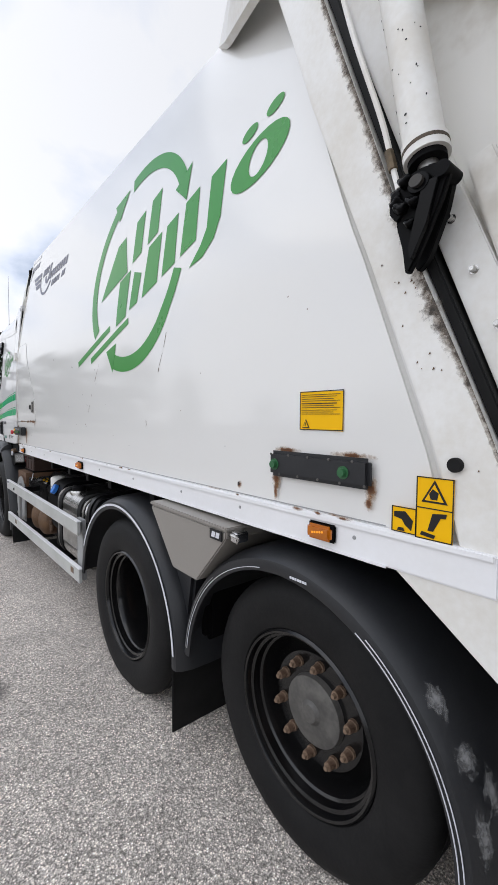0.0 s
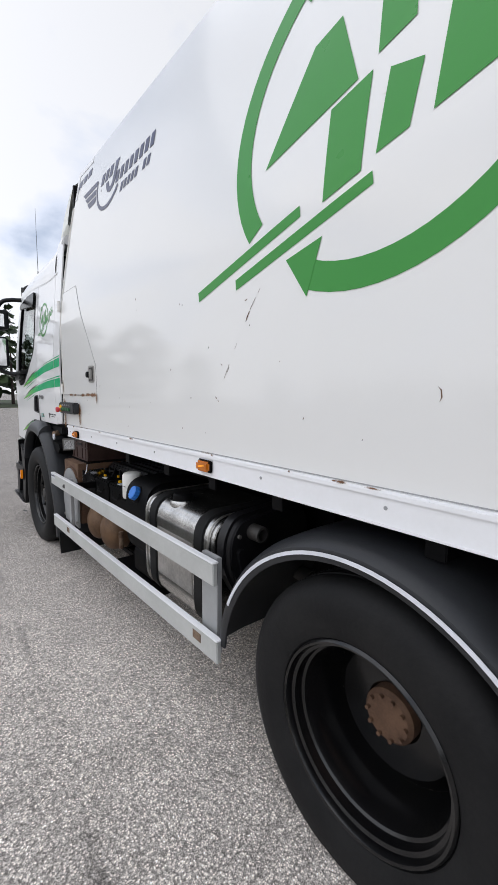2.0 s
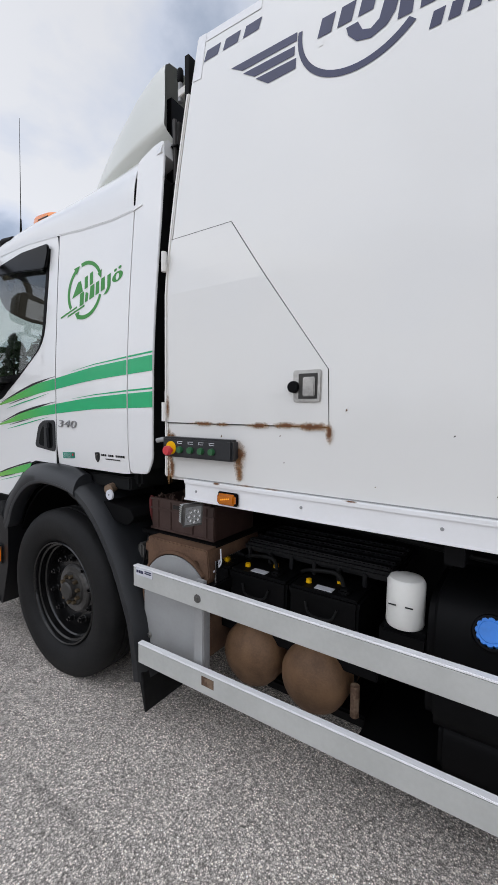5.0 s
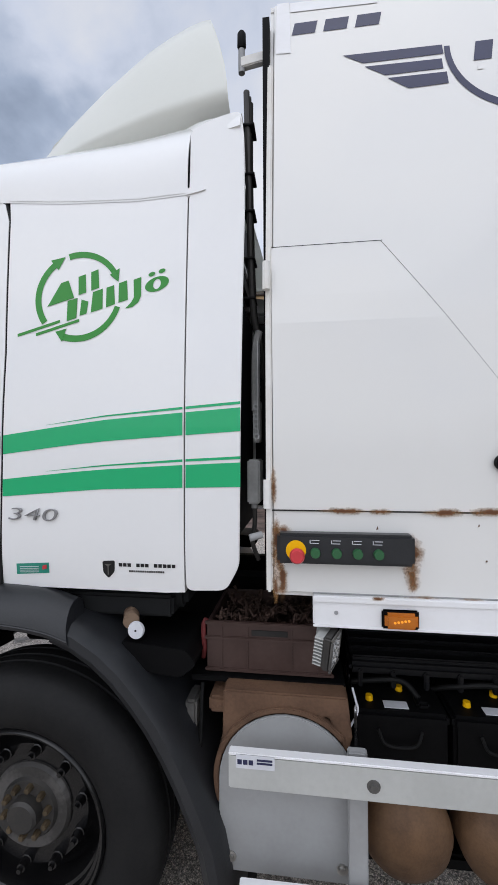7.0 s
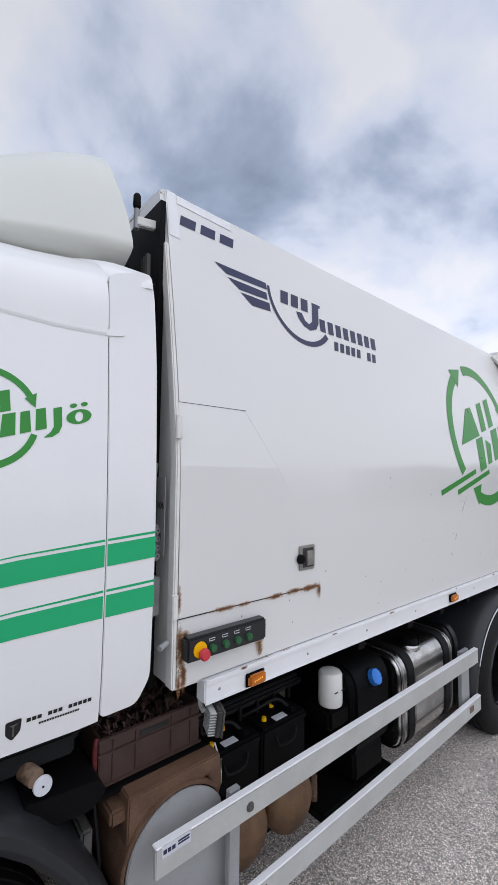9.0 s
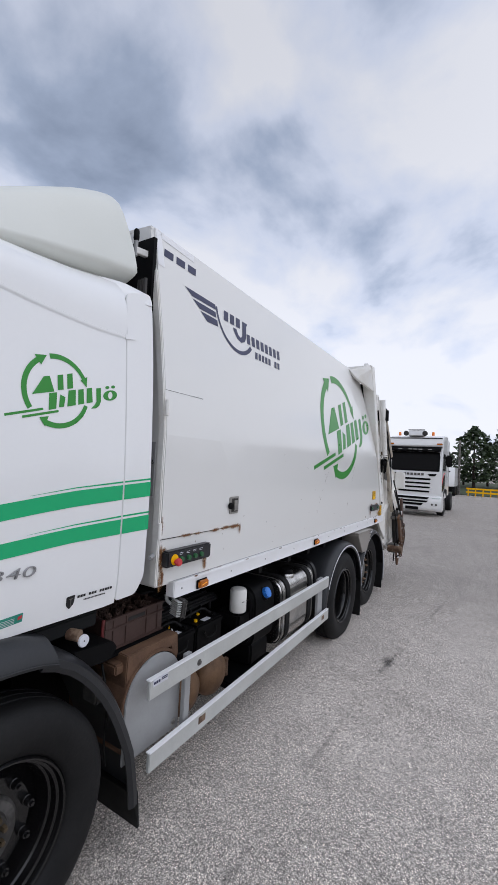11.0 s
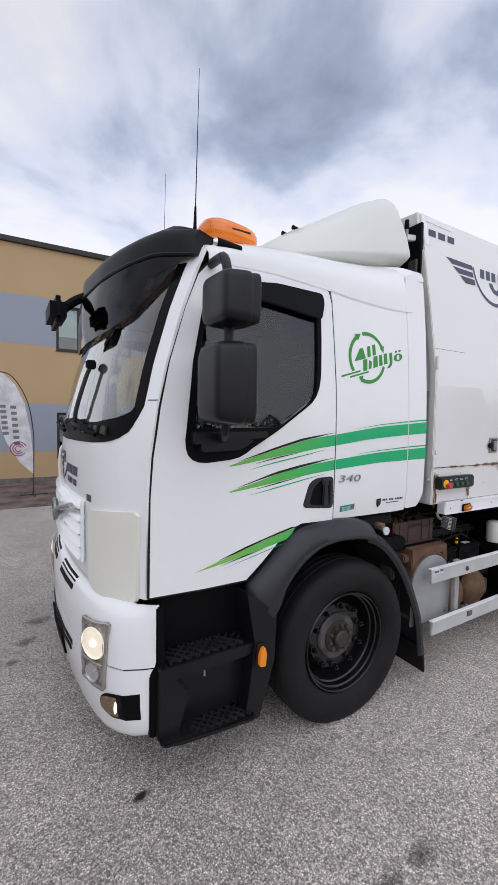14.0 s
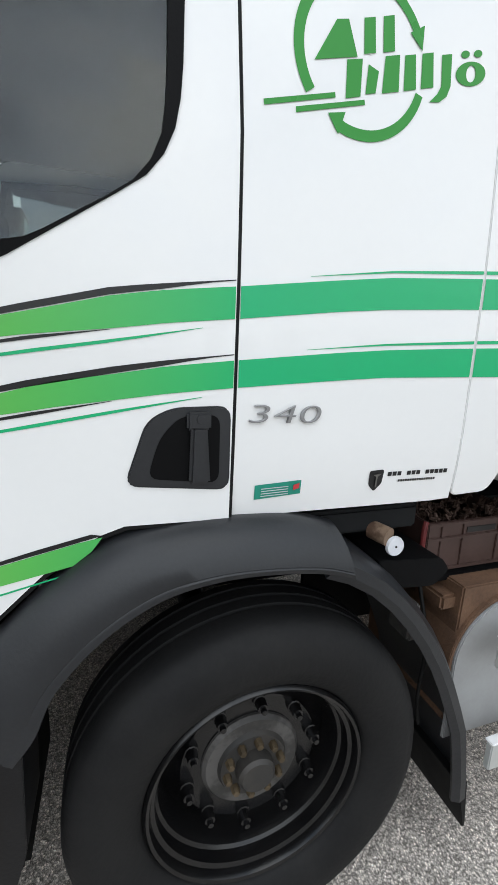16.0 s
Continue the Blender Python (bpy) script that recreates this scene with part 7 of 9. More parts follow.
# entry steps
for far in (False, True):
    step = box(-1.375, -0.70, 0.14, 0.60, 0.30, 1.08, 0.02)
    steps = part("entry_steps", mirrored(step) if far else step, M["black"], truck, "" if far else "black plastic entry steps with grating treads")
    def add(name, bm, mat):
        return part(name, mirrored(bm) if far else bm, mat, steps)
    add("front_wall", prism([(-1.385, 1.07), (-1.345, 1.07), (-1.335, 0.74), (-1.335, 0.36), (-1.42, 0.36), (-1.42, 0.70), (-1.385, 0.76)], 0.02, 0.16, 0.008), M["black"])
    add("rear_wall", prism(rounded([(-0.86, 1.07), (-0.645, 0.91), (-0.655, 0.62), (-0.76, 0.285), (-0.86, 0.30), (-0.80, 0.75)], 0.02), -0.040, 0.15, 0.02), M["step_black"])
    add("nosing", prism(rounded([(-1.38, 0.748), (-0.79, 0.753), (-0.795, 0.700), (-0.84, 0.680), (-1.30, 0.672), (-1.385, 0.66)], 0.015), -0.020, 0.15, 0.018), M["step_black"])
    add("cheek", prism(rounded([(-1.385, 0.70), (-1.30, 0.69), (-1.20, 0.56), (-1.255, 0.40), (-1.26, 0.335), (-1.385, 0.345)], 0.02), -0.010, 0.15, 0.02), M["step_black"])
    add("riser", prism([(-1.38, 0.70), (-0.78, 0.70), (-0.78, 0.34), (-1.38, 0.34)], 0.070, 0.15, 0.01), M["step_black"])
    add("bottom_lip", prism([(-1.38, 0.345), (-1.25, 0.318), (-0.80, 0.292), (-0.79, 0.330), (-1.10, 0.350), (-1.24, 0.362), (-1.38, 0.372)], -0.060, 0.15, 0.012), M["step_black"])
    add("upper_tread", box(-1.33, -0.84, 0.0, 0.15, 0.740, 0.752, 0.004), M["black"])
    add("lower_tread", box(-1.25, -0.80, -0.05, 0.09, 0.325, 0.340, 0.004), M["black"])
    # open diamond gratings on both treads
    for z, x0, x1, y0, deep_ in ((0.752, -1.33, -0.845, 0.0, 0.135), (0.340, -1.245, -0.81, -0.048, 0.115)):
        for sgn in (-1, 1):
            for i in range(9):
                xa = x0 + 0.015 + (x1 - x0 - 0.03) * i / 8
                xb = min(x1, max(x0, xa + sgn * deep_))
                k = abs(xb - xa) / deep_
                if k < 0.15:
                    continue
                b = box(-0.5, 0.5, -0.005, 0.005, 0.0, 0.018, 0.0)
                d = Vector((xb - xa, deep_ * k))
                bmesh.ops.transform(b, matrix=pose((xa + xb) / 2, y0 + deep_ / 2 * k, z + (0.0006 if sgn > 0 else 0), 0, 0, math.degrees(math.atan2(d.y, d.x))) @ Matrix.Diagonal((d.length, 1, 1, 1)), verts=b.verts)
                add("tread_bar", b, M["tread_bar"])
    add("slot", box(-1.085, -1.075, 0.062, 0.069, 0.585, 0.64, 0.0), M["grey_plate"])
    add("marker_mount", prism(rounded([(-0.815, 0.60), (-0.725, 0.59), (-0.715, 0.76), (-0.80, 0.77)], 0.03), -0.052, -0.02, 0.014), M["step_black"])
    add("side_marker", prism(rounded([(-0.785, 0.625), (-0.742, 0.618), (-0.735, 0.690), (-0.748, 0.738), (-0.768, 0.730), (-0.785, 0.690)], 0.014), -0.078, -0.050, 0.008), M["amber"])

# front wheel arch and rear mudguard
for far in (False, True):
    lip = smooth_path([(-0.665, 0, 0.875), (-0.615, 0, 0.940), (-0.565, 0, 1.050), (-0.455, 0, 1.165), (-0.32, 0, 1.243), (-0.18, 0, 1.272), (-0.03, 0, 1.272), (0.12, 0, 1.253), (0.215, 0, 1.225)], 5)
    rim_ = smooth_path([(-0.815, 0, 1.030), (-0.79, 0, 1.090), (-0.69, 0, 1.179), (-0.585, 0, 1.275), (-0.44, 0, 1.369), (-0.30, 0, 1.397), (-0.15, 0, 1.405), (0.06, 0, 1.393), (0.185, 0, 1.359)], 5)
    arch = bmesh.new()
    rows = []
    for a_, c_ in zip(lip, rim_):
        sec = [(0.02, 0.06), (0.0, 0.03), (0.0, -0.030), (0.02, -0.042), (0.13, -0.047), (0.16, -0.044), (0.18, -0.046), (0.45, -0.036), (0.68, -0.016), (0.86, 0.010), (0.97, 0.040), (1.0, 0.075), (0.9, 0.10), (0.3, 0.10)]
        rows.append([arch.verts.new((a_.x + (c_.x - a_.x) * k, yy, a_.z + (c_.z - a_.z) * k)) for k, yy in sec])
    for a_, c_ in zip(rows, rows[1:]):
        for q in range(len(a_)):
            r_ = (q + 1) % len(a_)
            arch.faces.new((a_[q], a_[r_], c_[r_], c_[q]))
    arch.faces.new(rows[0])
    arch.faces.new(rows[-1])
    fender = part("wheel_arch", mirrored(arch) if far else arch, M["plastic"], truck, "" if far else "dark grey plastic front wheel arch", smooth=50)
    lin = sheet(lambda u, v: Vector((0.69 * math.cos(radians(u)), 0.06 + 0.55 * v, 0.60 + 0.69 * math.sin(radians(u)))), span(158, 60, 20), [0, 0.5, 1], 0.015, (0, 0, 1))
    part("arch_liner", mirrored(lin) if far else lin, M["black"], fender)
    # rear half: a curved mudguard that runs down to a flap
    path = [(0.15, 1.283), (0.23, 1.253), (0.32, 1.200), (0.40, 1.133), (0.47, 1.058), (0.54, 0.968), (0.60, 0.873), (0.65, 0.778), (0.70, 0.668), (0.74, 0.570), (0.765, 0.450), (0.785, 0.340), (0.795, 0.250)]
    g = bmesh.new()
    rows = []
    for i, (x, z) in enumerate(path):
        tx, tz = path[min(i + 1, len(path) - 1)][0] - path[max(i - 1, 0)][0], path[min(i + 1, len(path) - 1)][1] - path[max(i - 1, 0)][1]
        L = math.hypot(tx, tz)
        nx, nz = -tz / L, tx / L
        nx, nz = (nx, nz) if nx > 0 or nz > 0 else (-nx, -nz)
        sec = [(-0.055, -0.025), (-0.03, -0.04), (0.0, -0.035), (0.022, 0.0), (0.03, 0.06), (0.03, 0.50), (0.018, 0.50), (0.018, 0.06), (0.008, 0.01), (-0.01, -0.015), (-0.05, -0.012)]
        rows.append([g.verts.new((x + nx * h, y, z + nz * h)) for h, y in sec])
    for a, c in zip(rows, rows[1:]):
        for j in range(len(a)):
            k = (j + 1) % len(a)
            g.faces.new((a[j], a[k], c[k], c[j]))
    g.faces.new(rows[0])
    g.faces.new(rows[-1])
    part("rear_mudguard", mirrored(g) if far else g, M["plastic"], fender, "dark grey mudguard behind the front wheel", smooth=40)
    fb = prism([(0.775, 0.30), (0.815, 0.30), (0.842, 0.085), (0.828, 0.08)], -0.02, 0.50, 0.003)
    part("mud_flap", mirrored(fb) if far else fb, M["seal"], fender)
    br = prism(rounded([(0.36, 1.21), (0.62, 1.19), (0.66, 1.14), (0.60, 1.09), (0.47, 1.10)], 0.02), 0.06, 0.4, 0.01)
    part("mudguard_stay", mirrored(br) if far else br, M["black"], fender)

# round reflector and rusty knob on the mudguard stay
rf = part("reflector", lathe([(0, -0.012), (0.03, -0.012), (0.032, -0.006), (0.032, 0.0)], (0.425, 0.07, 1.251), seg=24), M["white_sticker"], truck, "white round reflector on a stalk")
part("reflector_hole", lathe([(0, -0.0135), (0.004, -0.0135), (0.004, -0.011)], (0.425, 0.07, 1.251), seg=10), M["vinyl_black"], rf)
part("knob", rod((0.378, 0.13, 1.286), (0.403, 0.07, 1.281), 0.03, 16), M["rust_light"], rf)

# ---- stripes and signs on the cab side ----
def on_cab(pts, mat, name, lift=0.0014, parent=None, label="", thick=0.0005):
    b = prism(pts, CY - lift - thick, CY - lift)
    zz = [p[1] for p in pts]
    conform(b, [z for z in CAB_LEVELS if min(zz) < z < max(zz)], lambda c: cab_lean(c.z) if c.x > -0.115 or c.z > 1.7 else 0.0)
    return part(name, b, mat, parent or truck, label, smooth=0)


cab_logo = on_cab([(0.19, 2.52), (0.20, 2.52), (0.20, 2.53), (0.19, 2.53)], M["cab_white"], "logo", 0.001, truck, "small green recycling logo on the cab side")
recycling_logo(0.179, 2.513, 0.181, 0.178, on_cab, M["green"], cab_logo)


def stripe(xs, top, bot, mat, name, parent):
    pts = [(x, interp(x, top)) for x in xs] + [(x, interp(x, bot)) for x in reversed(xs)]
    return on_cab(pts, mat, name, parent=parent)


def over(table, *adds):
    """The table's line, raised by an amount that is given at a few places."""
    return [(x, interp(x, table) + dz) for x, dz in adds]


stripes = on_cab([(0.30, 2.0), (0.31, 2.0), (0.31, 2.01), (0.30, 2.01)], M["green_cab"], "stripes", 0.001, truck, "two green sweeping stripes along the cab")
quarter_x = span(-0.119, 0.610, 12)
ext_x = [0.622, 0.70, 0.76, 0.828]
door_x = span(-0.94, -0.1315, 14)
UPPER = ([(-0.96, 1.796), (-0.868, 1.821), (-0.747, 1.854), (-0.583, 1.893), (-0.41, 1.936), (-0.288, 1.956), (-0.128, 1.975), (0.145, 2.011), (0.30, 2.030), (0.51, 2.046), (0.85, 2.070)],
         [(-0.96, 1.792), (-0.868, 1.803), (-0.747, 1.821), (-0.583, 1.847), (-0.41, 1.867), (-0.288, 1.885), (-0.128, 1.902), (0.145, 1.935), (0.30, 1.950), (0.51, 1.964), (0.85, 1.984)])
LOWER = ([(-0.96, 1.645), (-0.876, 1.666), (-0.754, 1.694), (-0.61, 1.734), (-0.534, 1.752), (-0.41, 1.769), (-0.288, 1.789), (-0.128, 1.806), (0.16, 1.834), (0.31, 1.846), (0.53, 1.858), (0.85, 1.872)],
         [(-0.96, 1.641), (-0.876, 1.650), (-0.754, 1.665), (-0.61, 1.684), (-0.534, 1.696), (-0.41, 1.711), (-0.288, 1.726), (-0.128, 1.740), (0.16, 1.762), (0.31, 1.772), (0.53, 1.777), (0.85, 1.784)])
for T, B in (UPPER, LOWER):
    stripe(quarter_x, T, B, M["green_cab"], "stripe", stripes)
    stripe(ext_x, T, B, M["green_cab"], "stripe", stripes)
    stripe(door_x, T, B, M["green_light"], "stripe", stripes)
    # thin line above, fading to a point
    fine_x = [x for x in quarter_x if x > 0.04]
    stripe(fine_x, over(T, (0.04, 0.0135), (0.30, 0.017), (0.614, 0.021), (0.85, 0.022)), over(T, (0.04, 0.013), (0.30, 0.012), (0.614, 0.012), (0.85, 0.012)), M["green_cab"], "thin_stripe", stripes)
    stripe(ext_x, over(T, (0.60, 0.021), (0.85, 0.022)), over(T, (0.60, 0.012), (0.85, 0.012)), M["green_cab"], "thin_stripe", stripes)
    # black brush stroke along the top of the light part
    stripe([x for x in door_x if x > -0.89], over(T, (-0.90, 0.006), (-0.62, 0.016), (-0.41, 0.017), (-0.28, 0.014), (-0.128, 0.015)), over(T, (-0.90, 0.005), (-0.62, 0.002), (-0.41, 0.002), (-0.28, 0.003), (-0.22, 0.010), (-0.128, 0.013)), M["vinyl_black"], "black_stroke", stripes)
    stripe(span(-0.76, -0.42, 6), over(B, (-0.76, -0.012), (-0.60, -0.003), (-0.42, -0.001)), over(B, (-0.76, -0.014), (-0.60, -0.011), (-0.42, -0.002)), M["vinyl_black"], "black_stroke", stripes)
    stripe(span(-0.80, -0.21, 8), over(B, (-0.80, -0.040), (-0.62, -0.030), (-0.40, -0.022), (-0.21, -0.015)), over(B, (-0.80, -0.041), (-0.62, -0.038), (-0.40, -0.029), (-0.21, -0.016)), M["green_cab"], "thin_stripe", stripes)
# lower swoosh that runs into the wheel arch
on_cab([(-1.158, 1.208), (-0.928, 1.271), (-0.698, 1.331), (-0.508, 1.373), (-0.453, 1.382), (-0.478, 1.349), (-0.523, 1.316), (-0.758, 1.272), (-0.948, 1.239)], M["green_light"], "swoosh", parent=stripes)
on_cab([(-1.018, 1.252), (-0.828, 1.310), (-0.598, 1.366), (-0.478, 1.392), (-0.454, 1.386), (-0.698, 1.333), (-0.898, 1.279)], M["vinyl_black"], "black_stroke", parent=stripes)
on_cab([(-0.978, 1.202), (-0.778, 1.246), (-0.553, 1.294), (-0.563, 1.288), (-0.778, 1.241)], M["green_cab"], "thin_stripe", parent=stripes)
on_cab([(-0.998, 1.220), (-0.838, 1.251), (-0.678, 1.284), (-0.838, 1.259)], M["vinyl_black"], "black_stroke", 0.0022, parent=stripes)

badge = bpy.data.curves.new("model_badge", "FONT")
badge.body = "340"
badge.size = 0.105
badge.extrude = 0.003
badge.bevel_depth = 0.0015
badge.shear = 0.15
badge.offset = -0.0028
badge.space_character = 1.02
bo_ = new("text_source", badge)
bpy.context.view_layer.update()
tm = bpy.data.meshes.new_from_object(bo_)
bpy.data.objects.remove(bo_)
w_ = max(v.co.x for v in tm.vertices)
h_ = max(v.co.y for v in tm.vertices)
for v in tm.vertices:
    v.co = Vector((-0.100 + v.co.x / w_ * 0.215, CY - 0.006 - v.co.z, 1.654 + v.co.y / h_ * 0.046 - 0.004 * v.co.x / w_))
tm.materials.clear()
tm.materials.append(M["badge_dark"])
mb = new("model_badge", tm)
mb.parent = truck
tagged(mb, "chrome number badge reading 340")
sg = on_cab([(-0.062, 1.443), (0.075, 1.452), (0.075, 1.492), (-0.062, 1.484)], M["teal"], "info_sticker", parent=truck, label="small teal information sticker")
for i in range(4):
    on_cab([(-0.045, 1.452 + 0.007 * i), (0.035, 1.455 + 0.007 * i), (0.035, 1.457 + 0.007 * i), (-0.045, 1.454 + 0.007 * i)], M["white_sticker"], "text_bar", 0.006, sg)
on_cab([(0.05, 1.465), (0.068, 1.47), (0.068, 1.485), (0.05, 1.48)], M["red"], "mark", 0.006, sg)
sh = on_cab(rounded([(0.295, 1.505), (0.345, 1.508), (0.342, 1.465), (0.318, 1.44), (0.297, 1.462)], 0.008), M["vinyl_black"], "shield_sticker", parent=truck, label="small black shield emblem with a line of bars")
on_cab([(0.306, 1.494), (0.335, 1.496), (0.322, 1.488), (0.322, 1.455), (0.317, 1.455), (0.317, 1.487)], M["hub_grey"], "mark", 0.006, sh)
block_row(13, 0.36, 0.585, 1.486, 1.499, 0.0, M["vinyl_black"], sh, on_cab, gaps=(3, 7))
block_row(16, 0.40, 0.54, 1.466, 1.473, 0.0, M["hub_dark"], sh, on_cab)

# ---- mirrors ----
for far in (False, True):
    def put_m(name, bm, mat, parent, label=""):
        return part(name, mirrored(bm) if far else bm, mat, parent, label, 60)

    def shell(x0, x1, z0, z1, y0, y1, drop=0.0, e=0.34):
        """A cushion-shaped housing, fuller at the glass side and rounded off to the front."""
        def pw(c):
            return math.copysign(abs(c) ** e, c)
        cx_, cy, cz_ = (x0 + x1) / 2, (y0 + y1) / 2, (z0 + z1) / 2
        b = bmesh.new()
        g = []
        for i in range(19):
            a = -math.pi / 2 + math.pi * i / 18
            loop = []
            for k in range(36):
                t = 2 * math.pi * k / 36
                u, v, w = pw(math.cos(a)) * pw(math.cos(t)), pw(math.cos(a)) * pw(math.sin(t)), pw(math.sin(a))
                full = 1.0 - 0.09 * (1 - u) / 2
                y = cy + (y1 - y0) / 2 * v * full
                loop.append(b.verts.new((cx_ + (x1 - x0) / 2 * u, y, cz_ + (z1 - z0) / 2 * w * full - drop * (cy - y))))
            g.append(loop)
        for p_, q_ in zip(g, g[1:]):
            for k in range(36):
                m_ = (k + 1) % 36
                b.faces.new((p_[k], p_[m_], q_[m_], q_[k]))
        bmesh.ops.remove_doubles(b, verts=b.verts, dist=1e-4)
        return b

    main_m = put_m("mirror", shell(-1.225, -1.045, 2.035, 2.445, -0.365, -0.075), M["step_black"], truck, "" if far else "large black door mirror housing")
    put_m("mirror_rim", shell(-1.12, -1.005, 2.038, 2.442, -0.362, -0.078, 0.0, 0.26), M["step_black"], main_m)
    put_m("mirror_glass", box(-1.012, -1.0045, -0.325, -0.115, 2.07, 2.41, 0.002), M["mirror_face"], main_m)
    up_m = put_m("wide_angle_mirror", shell(-1.195, -1.03, 2.515, 2.775, -0.375, -0.055, 0.05), M["step_black"], truck, "" if far else "black upper wide angle mirror housing")
    put_m("mirror_rim", shell(-1.10, -0.995, 2.522, 2.768, -0.368, -0.062, 0.05, 0.26), M["step_black"], up_m)
    put_m("mirror_glass", box(-1.005, -0.9945, -0.32, -0.12, 2.56, 2.72, 0.002), M["mirror_face"], up_m)
    put_m("mirror_arm", hose([(-1.05, 0.10, 2.925), (-1.06, -0.02, 2.915), (-1.08, -0.12, 2.88), (-1.09, -0.18, 2.76), (-1.09, -0.20, 2.4), (-1.09, -0.18, 2.05), (-1.06, -0.10, 1.98), (-1.0, 0.04, 1.955)], 0.026, n=6), M["step_black"], main_m)
    put_m("mirror_foot", prism(rounded([(-1.19, 1.93), (-0.72, 1.965), (-0.72, 2.0), (-1.19, 1.995)], 0.01), -0.02, 0.05, 0.01), M["step_black"], main_m)
    put_m("foot_moulding", prism(rounded([(-1.15, 1.885), (-0.90, 1.895), (-0.80, 1.95), (-0.95, 1.965), (-1.15, 1.95)], 0.03), -0.012, 0.05, 0.012), M["step_black"], main_m)

# ---- roof furniture ----
lb = bmesh.new()
rings_ = []
for i in range(15):
    t = i / 14
    s_ = (1 - abs(2 * t - 1) ** 3.2) ** 0.42
    x, hh, mid = -0.975 + 0.42 * t, 0.082 - 0.016 * t, 3.268 - 0.022 * t
    rings_.append([lb.verts.new((x, 0.47 + 0.145 * max(s_, 0.05) * math.copysign(abs(math.cos(a)) ** 0.6, math.cos(a)), mid + hh * max(s_, 0.05) * math.copysign(abs(math.sin(a)) ** 0.6, math.sin(a)))) for a in [2 * math.pi * k / 24 for k in range(24)]])
for a, c in zip(rings_, rings_[1:]):
    for k in range(24):
        lb.faces.new((a[k], a[(k + 1) % 24], c[(k + 1) % 24], c[k]))
lb.faces.new(rings_[0])
lb.faces.new(rings_[-1])
beacon = part("beacon_bar", lb, M["beacon"], truck, "orange warning beacon on the cab roof", smooth=70)
part("beacon_slot", box(-0.80, -0.66, 0.322, 0.330, 3.258, 3.268, 0.002), M["vinyl_black"], beacon)
part("beacon_foot", box(-0.95, -0.62, 0.42, 0.60, 3.14, 3.20, 0.015), M["black"], beacon)
lj = part("roof_lamp", rod((-0.995, 0.160, 3.072), (-0.835, 0.150, 3.062), 0.034, 18, r2=0.024), M["black"], truck, "small black position lamp on the roof edge")
part("lens", rod((-1.018, 0.161, 3.072), (-0.995, 0.160, 3.072), 0.020, 16, r2=0.032), M["lamp_white"], lj)
for x, y, z0, z1, rr in ((-1.06, 0.32, 3.17, 4.115, 0.004), (-0.84, 1.55, 3.22, 4.18, 0.003)):
    a = part("antenna", rod((x, y, z0), (x + 0.02, y, z1), rr, 8, r2=0.0015), M["black"], truck, "thin black whip antenna")
    part("antenna_foot", rod((x, y, z0 - 0.02), (x + 0.003, y, z0 + 0.16), 0.013, 10, r2=0.006), M["black"], a)
for i in range(2):
    y = 1.0 + 0.16 * i
    hn = part("roof_horn", lathe([(0, 0.0), (0.020, 0.0), (0.016, 0.02), (0.011, 0.05), (0.010, 0.10), (0.015, 0.14), (0, 0.14)], (0.17, y, 3.755 + 0.01 * i), "x", 14), M["black"], truck, "black trumpet horn on the roof")
    part("horn_post", rod((0.25, y, 3.56), (0.25, y, 3.755), 0.012, 8), M["black"], hn)
    part("compressor", rod((0.24, y, 3.72), (0.32, y, 3.75), 0.026, 12), M["hub_dark"], hn)

# roof spoiler: a lip along the lower edge, sides that lean in, and a roof line that climbs to the rear
SP_TOP = [(-0.50, 3.274), (-0.40, 3.349), (-0.23, 3.444), (0.08, 3.606), (0.36, 3.756), (0.50, 3.818), (0.585, 3.848), (0.64, 3.855), (0.70, 3.843)]
SP_LIP = [(-0.50, 3.245), (0.0, 3.275), (0.35, 3.312), (0.78, 3.372)]
SP_Y = [(-0.50, 0.70), (-0.35, 0.50), (-0.15, 0.37), (0.1, 0.29), (0.4, 0.235), (0.78, 0.208)]
# (inward from the lip, share of the height); the first rows turn in under the lip
SP_SEC = [(0.20, -0.25), (0.09, -0.17), (0.025, -0.07), (0.0, 0.0), (0.003, 0.08), (0.02, 0.3), (0.045, 0.55), (0.07, 0.76), (0.095, 0.88), (0.14, 0.965), (0.22, 1.0), (0.45, 1.02)]


def spoil(u, v):
    """u runs from nose to tail, v from one side's underside over the top to the other's."""
    k = v if v < len(SP_SEC) else 2 * len(SP_SEC) - 1 - v
    inn, h = SP_SEC[k]
    end = 0.755 - 0.115 * max(h, 0.0) ** 1.6
    x = -0.50 + (end + 0.50) * u
    lz, tz = interp(x, SP_LIP), interp(x, SP_TOP)
    y = interp(x, SP_Y) + inn * (1.0 if x > -0.2 else 0.6)
    z = lz + (tz - lz) * h if h > 0 else lz + 0.30 * h
    y = min(y, 1.24)
    return Vector((x, y if v < len(SP_SEC) else WIDE - y, z))


spoiler = part("roof_spoiler", sheet(spoil, [0, 0.03, 0.07, 0.12, 0.18, 0.26, 0.35, 0.45, 0.55, 0.65, 0.75, 0.84, 0.91, 0.96, 0.99, 1.0], range(2 * len(SP_SEC)), 0.015, (0.004, 0, -0.008)), M["spoiler"], truck, "off-white glassfibre roof air deflector", smooth=60)
part("spoiler_back", box(0.56, 0.60, 0.42, WIDE - 0.42, 3.2, 3.70, 0.0), M["black"], truck)
for y in (0.62, 1.88):
    part("spoiler_stay", box(0.2, 0.5, y - 0.02, y + 0.02, 3.2, 3.6, 0.0), M["black"], truck)

